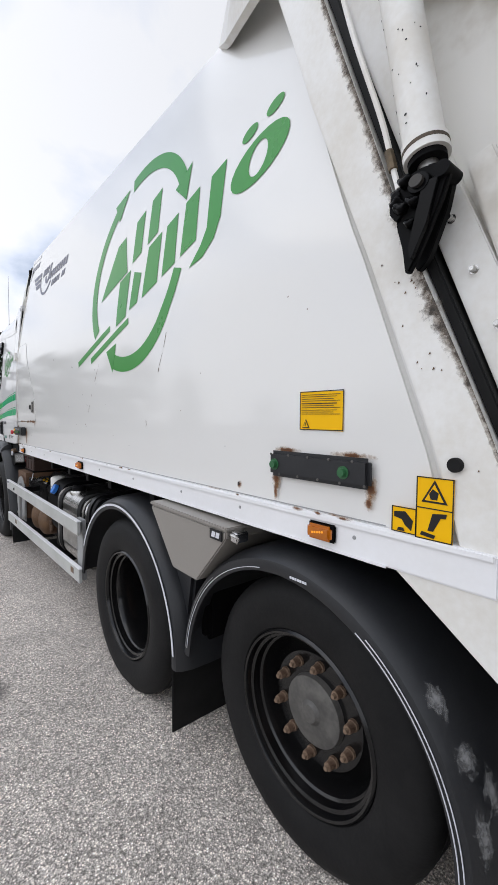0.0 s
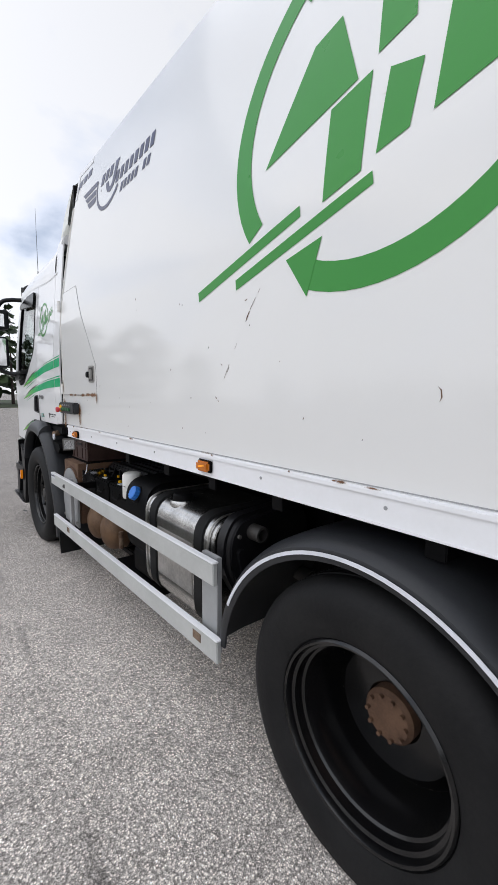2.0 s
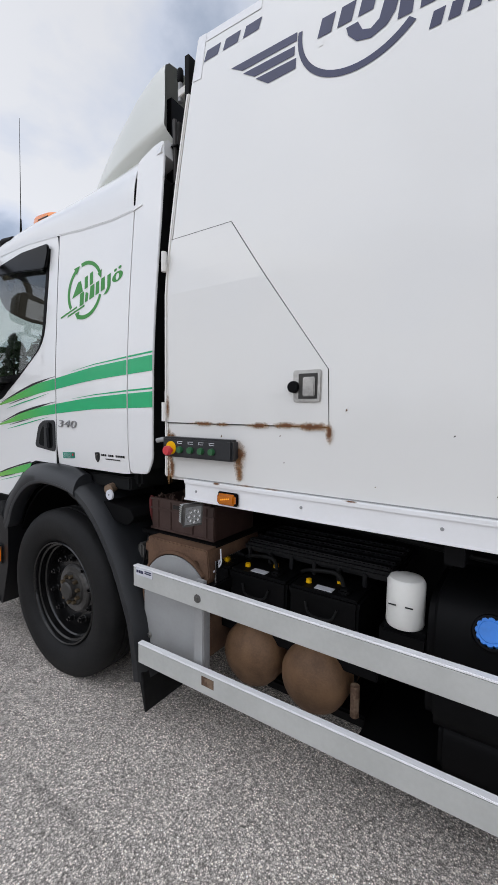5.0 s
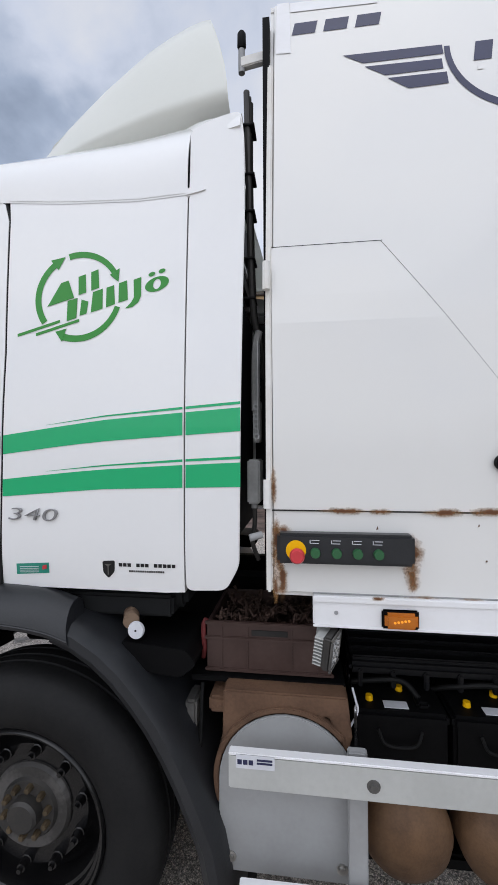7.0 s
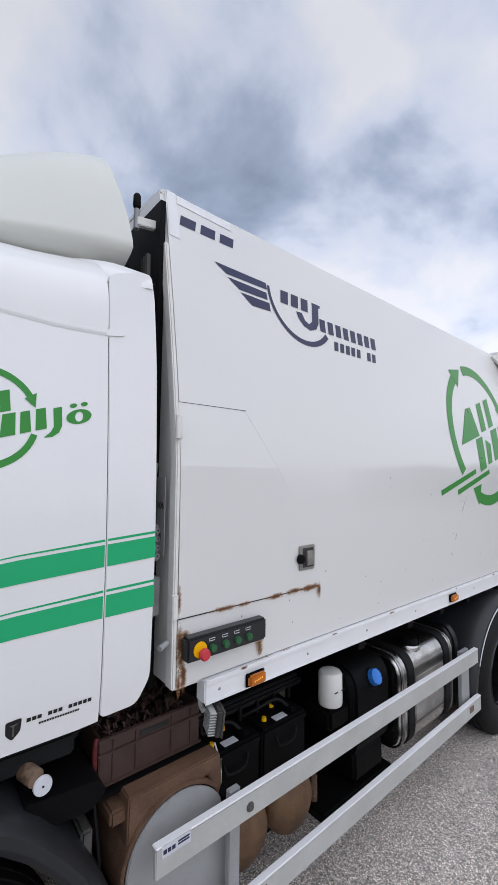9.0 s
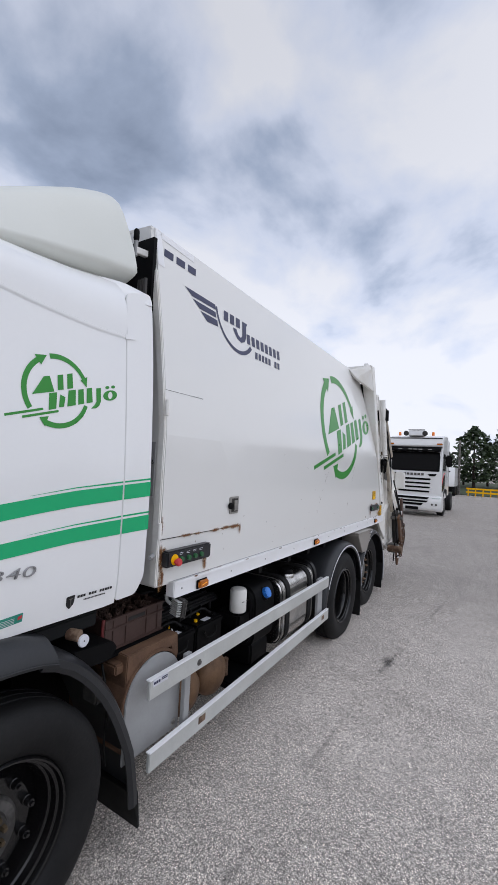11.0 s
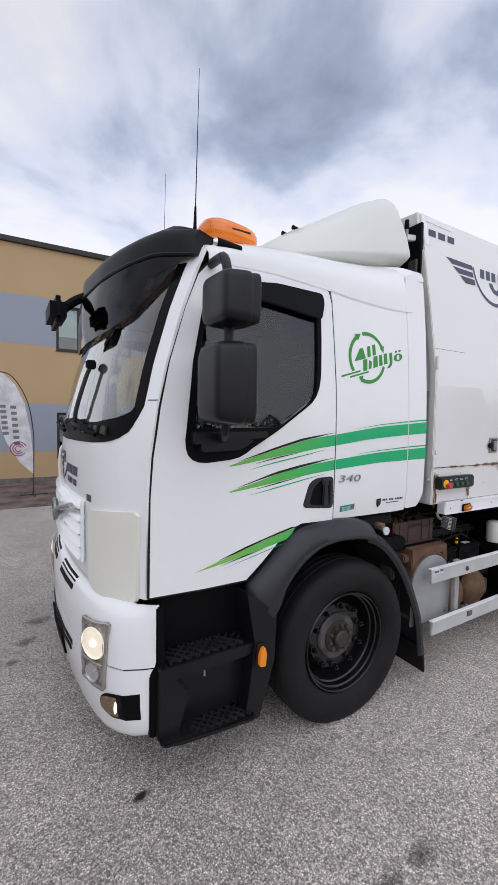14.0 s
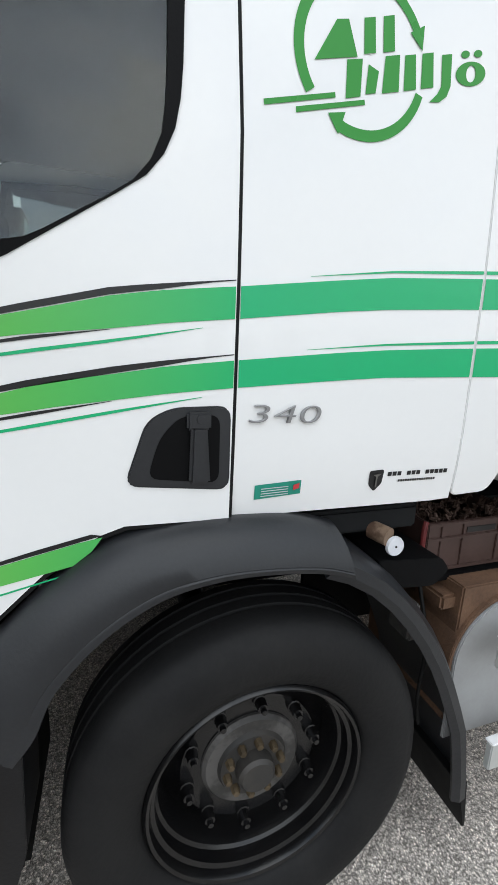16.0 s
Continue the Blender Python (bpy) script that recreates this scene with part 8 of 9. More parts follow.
# the tilting cab sits a little proud of the body's side
cab_fit = Matrix.Translation(CAB_AT) @ Matrix.Translation((-0.1, 0, 0)) @ Matrix.Diagonal((0.978, 1, 1, 1)) @ Matrix.Translation((0.1, 0, 0))
fitted = set()
for o in truck.children_recursive:
    top = o
    while top.parent is not truck:
        top = top.parent
    if top not in before_cab and o.data not in fitted:
        fitted.add(o.data)
        o.data.transform(cab_fit)

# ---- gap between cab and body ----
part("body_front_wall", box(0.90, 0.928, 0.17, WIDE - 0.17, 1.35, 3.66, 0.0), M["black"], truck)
for i, y in enumerate((0.16, 0.19, 0.22)):
    hz = hose([(0.835 + 0.004 * i, y, 3.35), (0.842, y, 3.0), (0.85, y, 2.6), (0.862, y, 2.42), (0.885, y + 0.02, 2.32), (0.895, y + 0.05, 2.2)], 0.0125)
    part("hydraulic_hose", hz, M["hub_dark"], truck, "dark hydraulic hose behind the cab")
for z in (3.2, 3.0, 2.85, 2.66, 2.5):
    part("cable_tie", box(0.822, 0.868, 0.14, 0.235, z, z + 0.008, 0.002), M["seal"], truck)
part("conduit", hose([(0.885, 0.12, 2.36), (0.872, 0.11, 2.28), (0.87, 0.11, 2.05)], 0.014), M["grey_box"], truck)
sock = part("socket_strip", box(0.867, 0.892, 0.08, 0.16, 1.93, 2.09, 0.004), M["grey_box"], truck, "grey strip of round sockets")
for i in range(4):
    part("socket", lathe([(0.006, -0.012), (0.0125, -0.012), (0.013, 0.0), (0.006, 0.0)], (0.879, 0.08, 1.952 + 0.037 * i), seg=14, ring=True), M["grey_plate"], sock)
jb = part("junction_box", box(0.845, 0.893, 0.06, 0.2, 1.70, 1.865, 0.006), M["grey_box"], truck, "grey junction box between cab and body")
part("gland", rod((0.868, 0.10, 1.70), (0.868, 0.10, 1.68), 0.012, 10), M["grey_plate"], jb)
part("cable", hose([(0.868, 0.10, 1.69), (0.868, 0.10, 1.62), (0.86, 0.10, 1.55), (0.88, 0.12, 1.48)], 0.009), M["hub_dark"], jb)
part("rubber_buffer", rod((0.862, -0.005, 1.588), (0.905, 0.01, 1.598), 0.013, 12), M["grey_plate"], truck)
npl = part("noise_plate", box(0.8885, 0.8905, 0.03, 0.105, 1.96, 2.30, 0.0), M["grey_plate"], truck, "grey noise level plate reading 106 and 74")


def lettering(text, size, mtx, mat, parent, name="text"):
    cu = bpy.data.curves.new(name, "FONT")
    cu.body, cu.size, cu.extrude = text, size, 0.0006
    o = new("text_source", cu)
    bpy.context.view_layer.update()
    me = bpy.data.meshes.new_from_object(o)
    bpy.data.objects.remove(o)
    me.transform(mtx)
    me.materials.clear()
    me.materials.append(mat)
    ob = new(name, me)
    ob.parent = parent
    return ob


for z, s in ((2.16, "106"), (2.03, "74")):
    lettering(s, 0.042, pose(0.8875, 0.10, z, 90, 0, -90), M["vinyl_black"], npl)
# camera on its arm at the top front corner
ca = part("camera_arm", prism([(0.80, 3.515), (0.925, 3.535), (0.925, 3.58), (0.80, 3.56)], 0.22, 0.25, 0.004), M["frame_white"], truck, "white bracket with a black camera")
part("arm_post", rod((0.805, 0.235, 3.50), (0.805, 0.235, 3.60), 0.014, 12), M["grey_plate"], ca)
part("camera_head", lathe([(0, 0.045), (0.012, 0.043), (0.018, 0.033), (0.019, -0.02), (0.015, -0.03), (0, -0.03)], (0.805, 0.235, 3.635), "z", 18), M["black"], ca)

# ---- cab interior ----
dash = part("dashboard", prism([(-1.42, 1.55), (-0.95, 1.55), (-0.93, 1.80), (-1.05, 1.93), (-1.28, 1.98), (-1.42, 1.96)], 0.2, WIDE - 0.2, 0.03), M["interior"], truck, "dark grey dashboard")
for y in (0.62, 1.88):
    s_ = part("seat", box(-0.60, -0.05, y - 0.26, y + 0.26, 1.62, 1.86, 0.07, 3), M["interior"], truck, "dark grey cab seat")
    part("backrest", prism(rounded([(-0.16, 1.80), (0.0, 1.80), (0.16, 2.50), (0.04, 2.56), (-0.02, 2.50)], 0.05), y - 0.25, y + 0.25, 0.05, 3), M["interior"], s_)
    part("headrest", box(0.02, 0.14, y - 0.14, y + 0.14, 2.52, 2.75, 0.05, 3), M["interior"], s_)
wheel_pts = [Vector((-0.82 + 0.11 * math.cos(a), 0.62 + 0.22 * math.sin(a), 2.02 + 0.18 * math.cos(a))) for a in [2 * math.pi * k / 20 for k in range(21)]]
swp = part("steering_wheel", hose(wheel_pts, 0.016, n=2), M["black"], truck, "black steering wheel")
part("column", rod((-0.83, 0.62, 2.01), (-1.1, 0.62, 1.80), 0.035, 12), M["black"], swp)

# ---- crate with chains on the bracket behind the cab ----
crate = thing("plastic_crate", "brown plastic stacking crate wedged behind the cab", "crate", at=(0.03, 0.0, 0.0))
for nm, a in (("front_side", (0.645, 1.125, 0.13, 0.145, 1.042, 1.235)), ("back_side", (0.645, 1.125, 0.50, 0.515, 1.042, 1.235)), ("end_side", (0.645, 0.66, 0.145, 0.50, 1.042, 1.235)),
              ("end_side", (1.11, 1.125, 0.145, 0.50, 1.042, 1.235)), ("bottom", (0.66, 1.11, 0.145, 0.50, 1.042, 1.055))):
    part(nm, box(*a, 0.004), M["brown_crate"], crate)
for z in (1.222, 1.165, 1.045):
    part("rib", box(0.638, 1.132, 0.122, 0.131, z, z + 0.014, 0.003), M["brown_crate"], crate)
for x in (0.70, 0.80, 0.97, 1.07):
    part("upright_rib", box(x, x + 0.008, 0.124, 0.131, 1.05, 1.225, 0.002), M["brown_crate"], crate)
part("hand_slot", box(0.82, 0.96, 0.1275, 0.1305, 1.185, 1.208, 0.006), M["gap"], crate)
part("red_strap", hose([(0.64, 0.14, 1.24), (0.63, 0.135, 1.21), (0.632, 0.14, 1.13), (0.625, 0.16, 1.08)], 0.010), M["strap_red"], crate)
rnd = random.Random(4)
ch = bmesh.new()
for i in range(150):
    c = Vector((0.70 + 0.43 * rnd.random(), 0.16 + 0.33 * rnd.random(), 1.12 + 0.10 * rnd.random() + 0.02))
    link = [c + pose(0, 0, 0, rnd.uniform(0, 360), rnd.uniform(0, 360), rnd.uniform(0, 360)) @ Vector((0.022 * math.cos(a), 0.013 * math.sin(a), 0)) for a in [2 * math.pi * k / 8 for k in range(9)]]
    hose(link, 0.0045, 5, 1, bm=ch)
chains = solid("snow_chain", ch, M["chain"], "heap of rusty chain links lying in the crate", "chain", kind="stuff")
part("crate_shelf", box(0.62, 1.20, 0.10, 0.75, 1.018, 1.040, 0.003), M["black"], truck)


# ---- stains and rust ----
def stain(x0, x1, z0, z1, mat, name, y=-0.0035, parent=None, on=lean):
    b = bmesh.new()
    uv = b.loops.layers.uv.new("UVMap")
    f = b.faces.new([b.verts.new(c) for c in ((x0, y, z0), (x1, y, z0), (x1, y, z1), (x0, y, z1))])
    for lp, c in zip(f.loops, ((0, 0), (1, 0), (1, 1), (0, 1))):
        lp[uv].uv = c
    o = part(name, b, mat, parent or truck, smooth=0)
    return o


for k, (x0, x1, z0, z1) in enumerate((
        (0.934, 0.975, 1.46, 1.70), (0.940, 0.990, 1.47, 1.56), (0.955, 0.995, 1.37, 1.53), (0.938, 0.965, 1.36, 1.48), (1.365, 1.455, 1.47, 1.62), (1.385, 1.44, 1.40, 1.54), (1.40, 1.425, 1.42, 1.50),
        (0.945, 1.01, 1.600, 1.640), (1.44, 1.60, 1.675, 1.700), (1.58, 1.74, 1.680, 1.704), (1.70, 1.88, 1.672, 1.708), (1.10, 1.28, 1.680, 1.698), (1.26, 1.36, 1.682, 1.696), (1.84, 1.88, 1.61, 1.72),
        (1.36, 1.52, 1.375, 1.41), (1.54, 1.66, 1.385, 1.405), (0.934, 0.958, 1.70, 1.84), (5.785, 5.84, 1.45, 1.53), (5.797, 5.822, 1.41, 1.49), (6.215, 6.275, 1.47, 1.55), (6.225, 6.255, 1.44, 1.49),
        (5.79, 5.95, 1.605, 1.622), (6.06, 6.28, 1.606, 1.621), (3.38, 3.52, 1.383, 1.404), (5.30, 5.48, 1.384, 1.402), (6.05, 6.20, 1.380, 1.402))):
    stain(x0, x1 + 0.006, z0 - 0.008, z1 + 0.006, M["rust_stain"], "rust_stain", -0.0065 - 0.0002 * k)
rs = random.Random(5)
for k in range(12):
    x, w, h = rs.uniform(1.15, 6.25), rs.uniform(0.008, 0.045), rs.uniform(0.005, 0.011)
    stain(x - w, x + w, 1.401 - h, 1.401 + h, M["rust_stain"], "rust_speck", -0.0305 - 0.0002 * k)
# oily dirt along the seal's edge of the rear frame, one ragged seam
rd = random.Random(21)
db = bmesh.new()
uvl = db.loops.layers.uv.new("UVMap")
last = None
for i in range(61):
    z = 1.46 + 1.98 * i / 60
    xr = interp(z, FRAME_R) + 0.002
    w = interp(z, [(1.46, 0.015), (1.75, 0.02), (1.95, 0.055), (2.3, 0.05), (2.55, 0.045), (3.0, 0.035), (3.44, 0.03)]) * rd.uniform(0.8, 1.2)
    row = [db.verts.new((xr - w, -0.0140, z)), db.verts.new((xr, -0.0140, z))]
    if last:
        f = db.faces.new((last[0], last[1], row[1], row[0]))
        for lp, c in zip(f.loops, ((0.5, 1.0), (0.5, 0.5), (0.5, 0.5), (0.5, 1.0))):
            lp[uvl].uv = c
    last = row
part("dirt_seam", db, M["dirt_patch"], truck, smooth=0)
for x0, x1, z0, z1 in ((6.385, 6.485, 1.98, 2.085), (6.42, 6.49, 1.95, 2.02)):
    stain(x0, x1, z0, z1, M["grime"], "grime_stain", -0.0165)
# small chips, specks and a long scratch in the paint
rnd = random.Random(11)
for i in range(30):
    x, z = rnd.uniform(1.3, 6.1), rnd.uniform(1.45, 2.3)
    s = rnd.uniform(0.002, 0.0048)
    on_body([(x - s, z - s * rnd.uniform(0.5, 1.4)), (x + s * 0.8, z - s * 0.3), (x + s * 0.2, z + s * rnd.uniform(0.6, 2.2)), (x - s * 0.6, z + s * 0.4)], M["rust"] if i % 3 else M["vinyl_black"], "paint_chip", 0.0008, collection_body)
for pts in ([(3.760, 2.008), (3.767, 2.012), (3.796, 2.056), (3.792, 2.060), (3.772, 2.035)], [(3.791, 2.054), (3.836, 2.108), (3.835, 2.1095), (3.790, 2.058)], [(3.846, 2.118), (3.862, 2.138), (3.861, 2.139), (3.845, 2.1195)],
            [(3.685, 1.902), (3.702, 1.927), (3.701, 1.928), (3.684, 1.9035)], [(3.598, 1.764), (3.649, 1.845), (3.648, 1.8455), (3.597, 1.7655)], [(3.628, 1.80), (3.645, 1.828), (3.643, 1.828), (3.626, 1.801)],
            [(3.576, 1.846), (3.588, 1.836), (3.586, 1.832), (3.578, 1.838)], [(3.530, 1.690), (3.546, 1.678), (3.542, 1.674), (3.530, 1.682)], [(3.550, 1.675), (3.560, 1.663), (3.556, 1.661), (3.549, 1.669)], [(3.756, 2.104), (3.776, 2.110), (3.776, 2.104), (3.758, 2.100)], [(3.296, 1.683), (3.306, 1.681), (3.303, 1.673), (3.297, 1.675)],
            [(4.641, 1.672), (4.651, 1.69), (4.647, 1.716), (4.632, 1.729), (4.643, 1.714), (4.646, 1.69)],
            [(4.801, 1.998), (4.806, 1.998), (4.814, 2.022), (4.812, 2.030), (4.806, 2.024)], [(4.812, 2.028), (4.815, 2.028), (4.862, 2.115), (4.860, 2.116)], [(4.866, 2.125), (4.870, 2.125), (4.908, 2.225), (4.905, 2.227)],
            [(5.056, 1.772), (5.062, 1.771), (5.064, 1.777), (5.058, 1.779)]):
    mx, mz = sum(p[0] for p in pts) / len(pts), sum(p[1] for p in pts) / len(pts)
    on_body([(mx + 0.8 * (a - mx), mz + 0.8 * (b - mz)) for a, b in pts], M["rust"], "scratch", 0.0008, collection_body)
stain(5.548, 5.592, 1.418, 1.464, M["rust_stain"], "rust_speck", -0.0030)
on_body([(5.562, 1.436), (5.570, 1.434), (5.574, 1.446), (5.566, 1.452), (5.560, 1.448)], M["vinyl_black"], "paint_chip", 0.0035, collection_body)
for i in range(14):
    x, z = rnd.uniform(6.28, 6.5), rnd.uniform(1.42, 2.2)
    x = interp(z, FRAME_L) + rnd.uniform(0.03, 0.14)
    s = rnd.uniform(0.0015, 0.0038)
    flat([(x - s, z - s), (x + s, z - s * 0.5), (x + s * 0.3, z + s * 1.4)], M["rust"], "paint_chip", truck, -0.0135)


def ground_stain(x, y, sx, sy, turn=0, mat="oil", h=0.004):
    b = bmesh.new()
    uv = b.loops.layers.uv.new("UVMap")
    m = pose(x, y, h, 0, 0, turn)
    f = b.faces.new([b.verts.new(m @ Vector(c)) for c in ((-sx, -sy, 0), (sx, -sy, 0), (sx, sy, 0), (-sx, sy, 0))])
    for lp, c in zip(f.loops, ((0, 0), (1, 0), (1, 1), (0, 1))):
        lp[uv].uv = c
    return solid("ground_stain", b, M[mat], "dark damp stain on the asphalt", "stain", kind="structure", smooth=0)


ground_stain(-1.405, 0.015, 0.07, 0.045, 25, mat="oil_dark")
for k, a in enumerate(((-0.33, -0.93, 0.15, 0.09, 0), (-0.56, -0.95, 0.15, 0.10, 5), (4.02, -0.75, 0.26, 0.11, 10))):
    ground_stain(*a[:4], a[4], mat="damp", h=0.004 + 0.0006 * k)
for k, a in enumerate(((-1.76, 2.42, 0.20, 0.13, 10), (-1.88, 2.04, 0.16, 0.10, 30), (-2.0, 1.72, 0.10, 0.06, 0), (-2.9, 4.2, 0.3, 0.25, 0))):
    ground_stain(*a[:4], a[4], h=0.008 + 0.0006 * k)
# a long faint seam in the paving beside the truck
for k, (xa, ya, xb, yb) in enumerate(((0.1, -0.62, 1.7, -0.65), (1.4, -0.645, 3.2, -0.69), (2.9, -0.68, 5.2, -0.87), (4.9, -0.84, 8.0, -1.15))):
    ground_stain((xa + xb) / 2, (ya + yb) / 2, math.hypot(xb - xa, yb - ya) / 2, 0.055, math.degrees(math.atan2(yb - ya, xb - xa)), mat="seam", h=0.0105 + 0.0006 * k)

# ---- second lorry standing behind ----
def second_lorry(x0, y0, turn):
    t = thing("parked_lorry", "white parked lorry with slatted black grille and roof lamps", "truck", at=(x0, y0, 0))
    t.rotation_euler = (0, 0, radians(turn))

    def p(name, bm, mat, parent=None, label="", smooth=35):
        return part(name, bm, mat, parent or t, label, smooth)
    # its nose is at x = 0 and it reaches back along +x; centre line at y = 0
    H = 1.30
    p("cab", prism(rounded([(0.05, 0.85), (0.0, 1.3), (0.03, 2.20), (0.30, 3.30), (0.42, 3.45), (0.50, 3.90), (0.75, 4.02), (2.3, 4.12), (2.4, 0.95), (2.0, 0.85)], 0.12), -H, H, 0.10, 4), M["cab_white"], label="white high-roofed cab shell")
    p("bumper", prism(rounded([(-0.10, 0.30), (-0.17, 0.42), (-0.18, 0.78), (-0.10, 1.02), (0.7, 1.05), (0.7, 0.34), (0.2, 0.25)], 0.07), -H - 0.03, H + 0.03, 0.12, 4), M["cab_white"], label="white painted bumper")
    p("windscreen", prism([(-0.015, 2.27), (0.235, 3.18), (0.30, 3.18), (0.06, 2.27)], -H + 0.16, H - 0.16, 0.03), M["gloss_black"], label="dark windscreen")
    p("screen_surround", prism([(0.0, 2.22), (0.255, 3.22), (0.31, 3.22), (0.06, 2.22)], -H + 0.11, H - 0.11, 0.03), M["black"])
    p("sun_visor", prism([(0.16, 3.20), (-0.06, 3.24), (-0.04, 3.36), (0.3, 3.40)], -H + 0.08, H - 0.08, 0.02), M["black"], label="black sun visor over the windscreen")
    for y in (-0.75, -0.30, -0.06, 0.18, 0.66):
        p("visor_light", box(-0.075, -0.05, y - 0.09, y + 0.09, 3.285, 3.325, 0.005), M["lamp_white"])
    p("header", prism(rounded([(0.20, 3.44), (0.16, 3.52), (0.26, 3.86), (0.6, 3.86), (0.6, 3.44)], 0.03), -H + 0.02, H - 0.02, 0.05, 3), M["cab_white"], label="white roof header panel")
    for z in (3.40, 3.865):
        p("header_joint", box(0.17 if z < 3.5 else 0.24, 0.6, -H + 0.05, H - 0.05, z, z + 0.035, 0.0), M["black"])
    for i, (z, h, w) in enumerate(((1.79, 0.105, 0.80), (1.59, 0.095, 0.79), (1.39, 0.095, 0.78), (1.185, 0.10, 0.76))):
        gr_ = p("grille_slot", box(-0.025, 0.08, -w, w, z, z + h, 0.02), M["black"], label="black grille slot")
        p("chrome_edge", box(-0.045, 0.02, -w, w, z + h - 0.012, z + h + 0.012, 0.006), M["cab_white"], gr_)
    for z, h, w in ((0.865, 0.10, 0.78), (0.705, 0.09, 0.74), (0.55, 0.11, 0.52)):
        p("bumper_slot", prism(rounded([(-w, z + h), (w, z + h), (w - 0.08, z), (-w + 0.08, z)], 0.02), -0.195, -0.10, 0.0, axis="x"), M["black"])
    for y in span(-0.42, 0.42, 5):
        p("letter_bar", box(-0.012, 0.03, y - 0.06, y + 0.06, 2.01, 2.12, 0.004), M["hub_grey"])
    for s in (-1, 1):
        a, b = sorted((s * 0.86, s * 1.30))
        hl = p("headlamp", box(-0.14, 0.25, a, b, 0.80, 1.0, 0.05), M["glass_clear"], label="clear headlamp")
        p("lamp_housing", box(-0.11, 0.24, a + 0.02, b - 0.02, 0.815, 0.985, 0.03), M["hub_dark"], hl)
        for y in (0.98, 1.16):
            p("reflector", lathe([(0, -0.122), (0.05, -0.12), (0.06, -0.10), (0.0, -0.10)], (0, s * y, 0.895), "x", 16), M["hub_grey"], hl)
        p("air_slit", prism(rounded([(s * 0.66, 2.09), (s * 1.08, 2.12), (s * 1.0, 2.00), (s * 0.76, 1.99)], 0.02), -0.018, 0.03, axis="x"), M["black"])
        for y in (0.92, 1.10):
            p("fog_lamp", lathe([(0, -0.20), (0.045, -0.195), (0.055, -0.16), (0, -0.14)], (0, s * y, 0.62), "x", 16), M["hub_grey"])
        p("roof_lamp", lathe([(0, 0.08), (0.10, 0.08), (0.13, 0.12), (0.12, 0.22), (0.05, 0.27), (0, 0.27)], (0.1, s * 0.45, 4.12), "x", 20), M["hub_dark"], label="round black roof spot lamp")
        p("roof_beacon", lathe([(0, 0.2), (0.05, 0.19), (0.065, 0.14), (0.07, 0.0), (0, 0.0)], (0.5, s * 0.80, 4.02), "z", 16), M["beacon"], label="orange roof beacon")
        a, b = sorted((s * 1.02, s * 1.28))
        p("marker_lamp", box(0.12, 0.30, a, b, 3.54, 3.62, 0.02), M["amber_dull"])
        a, b = sorted((s * 1.42, s * 1.70))
        mr_ = p("mirror", box(0.22, 0.40, a, b, 2.48, 3.05, 0.06, 3), M["black"], label="black door mirror")
        p("arm", rod((0.45, s * 1.2, 2.95), (0.32, s * 1.5, 2.9), 0.03, 8), M["black"], mr_)
        for x in (1.45, 5.0):
            k = 1 if s > 0 else -1
            wh = p("wheel", lathe([(0.0, 0.1 * k), (0.28, 0.1 * k), (0.30, 0.02 * k), (0.30, 0.0), (0, 0.05 * k)], (x, s * 1.18, 0.53), "y", 28), M["hub_grey"], label="lorry wheel")
            p("tyre", lathe([(0.30, -0.15), (0.46, -0.17), (0.53, -0.12), (0.53, 0.12), (0.46, 0.17), (0.30, 0.15)], (x, s * 1.12, 0.53), "y", 32), M["rubber"], wh)
        a, b = sorted((s * (H - 0.01), s * (H + 0.015)))
        p("wheel_arch", prism([(0.78, 0.5)] + arc_pts(1.45, 0.53, 0.66, 0.66, 180, 0, 14) + [(2.12, 0.5), (2.16, 1.30), (1.3, 1.38), (0.9, 1.30)], a, b, 0.005), M["black"])
        p("side_swoosh", prism(rounded([(0.10, 1.22), (0.25, 1.62), (0.75, 2.02), (1.2, 2.08), (1.1, 1.45), (0.6, 1.28)], 0.05), a, b, 0.005), M["gloss_black"], label="dark swoosh on the door")
        p("side_stripe", prism([(0.10, 1.62), (0.3, 1.86), (0.8, 2.14), (1.3, 2.20), (1.3, 2.15), (0.82, 2.08), (0.34, 1.80), (0.14, 1.58)], a, b), M["red"])
        p("side_window", prism(rounded([(0.42, 2.30), (0.62, 3.12), (1.5, 3.12), (1.5, 2.30)], 0.04), a, b, 0.005), M["gloss_black"])
        p("side_deflector", prism(rounded([(2.35, 1.0), (2.35, 3.95), (2.85, 3.85), (2.85, 1.0)], 0.05), a - 0.01, b - 0.01, 0.006), M["cab_white"])
    p("roof_sign", prism(rounded([(0.45, 4.02), (0.52, 4.30), (0.8, 4.32), (0.95, 4.02)], 0.03), -0.38, 0.38, 0.04), M["cab_white"])
    p("horn_bar", box(0.50, 0.56, -0.40, 0.40, 4.31, 4.345, 0.008), M["black"])
    p("chassis", box(0.4, 6.4, -0.45, 0.45, 0.6, 1.05, 0.02), M["black"])
    p("coupling_plate", lathe([(0, 0.06), (0.42, 0.06), (0.45, 0.0), (0, 0.0)], (4.9, 0, 1.06), "z", 24), M["hub_dark"])
    p("plate_holder", box(-0.20, -0.17, -0.30, 0.30, 0.32, 0.47, 0.01), M["black"])
    return t


second_lorry(21.0, 1.95, 0.0)

# ---- office building ----
M["tan_render"] = material("tan_rendered_wall", (0.47, 0.33, 0.18), 0.85, var=0.35, scale=0.8, fine=30, bump=0.15, tint=(0.42, 0.29, 0.155))
M["grey_render"] = material("blue_grey_rendered_wall", (0.30, 0.33, 0.38), 0.85, var=0.3, scale=0.8, fine=30, bump=0.15, tint=(0.26, 0.29, 0.335))
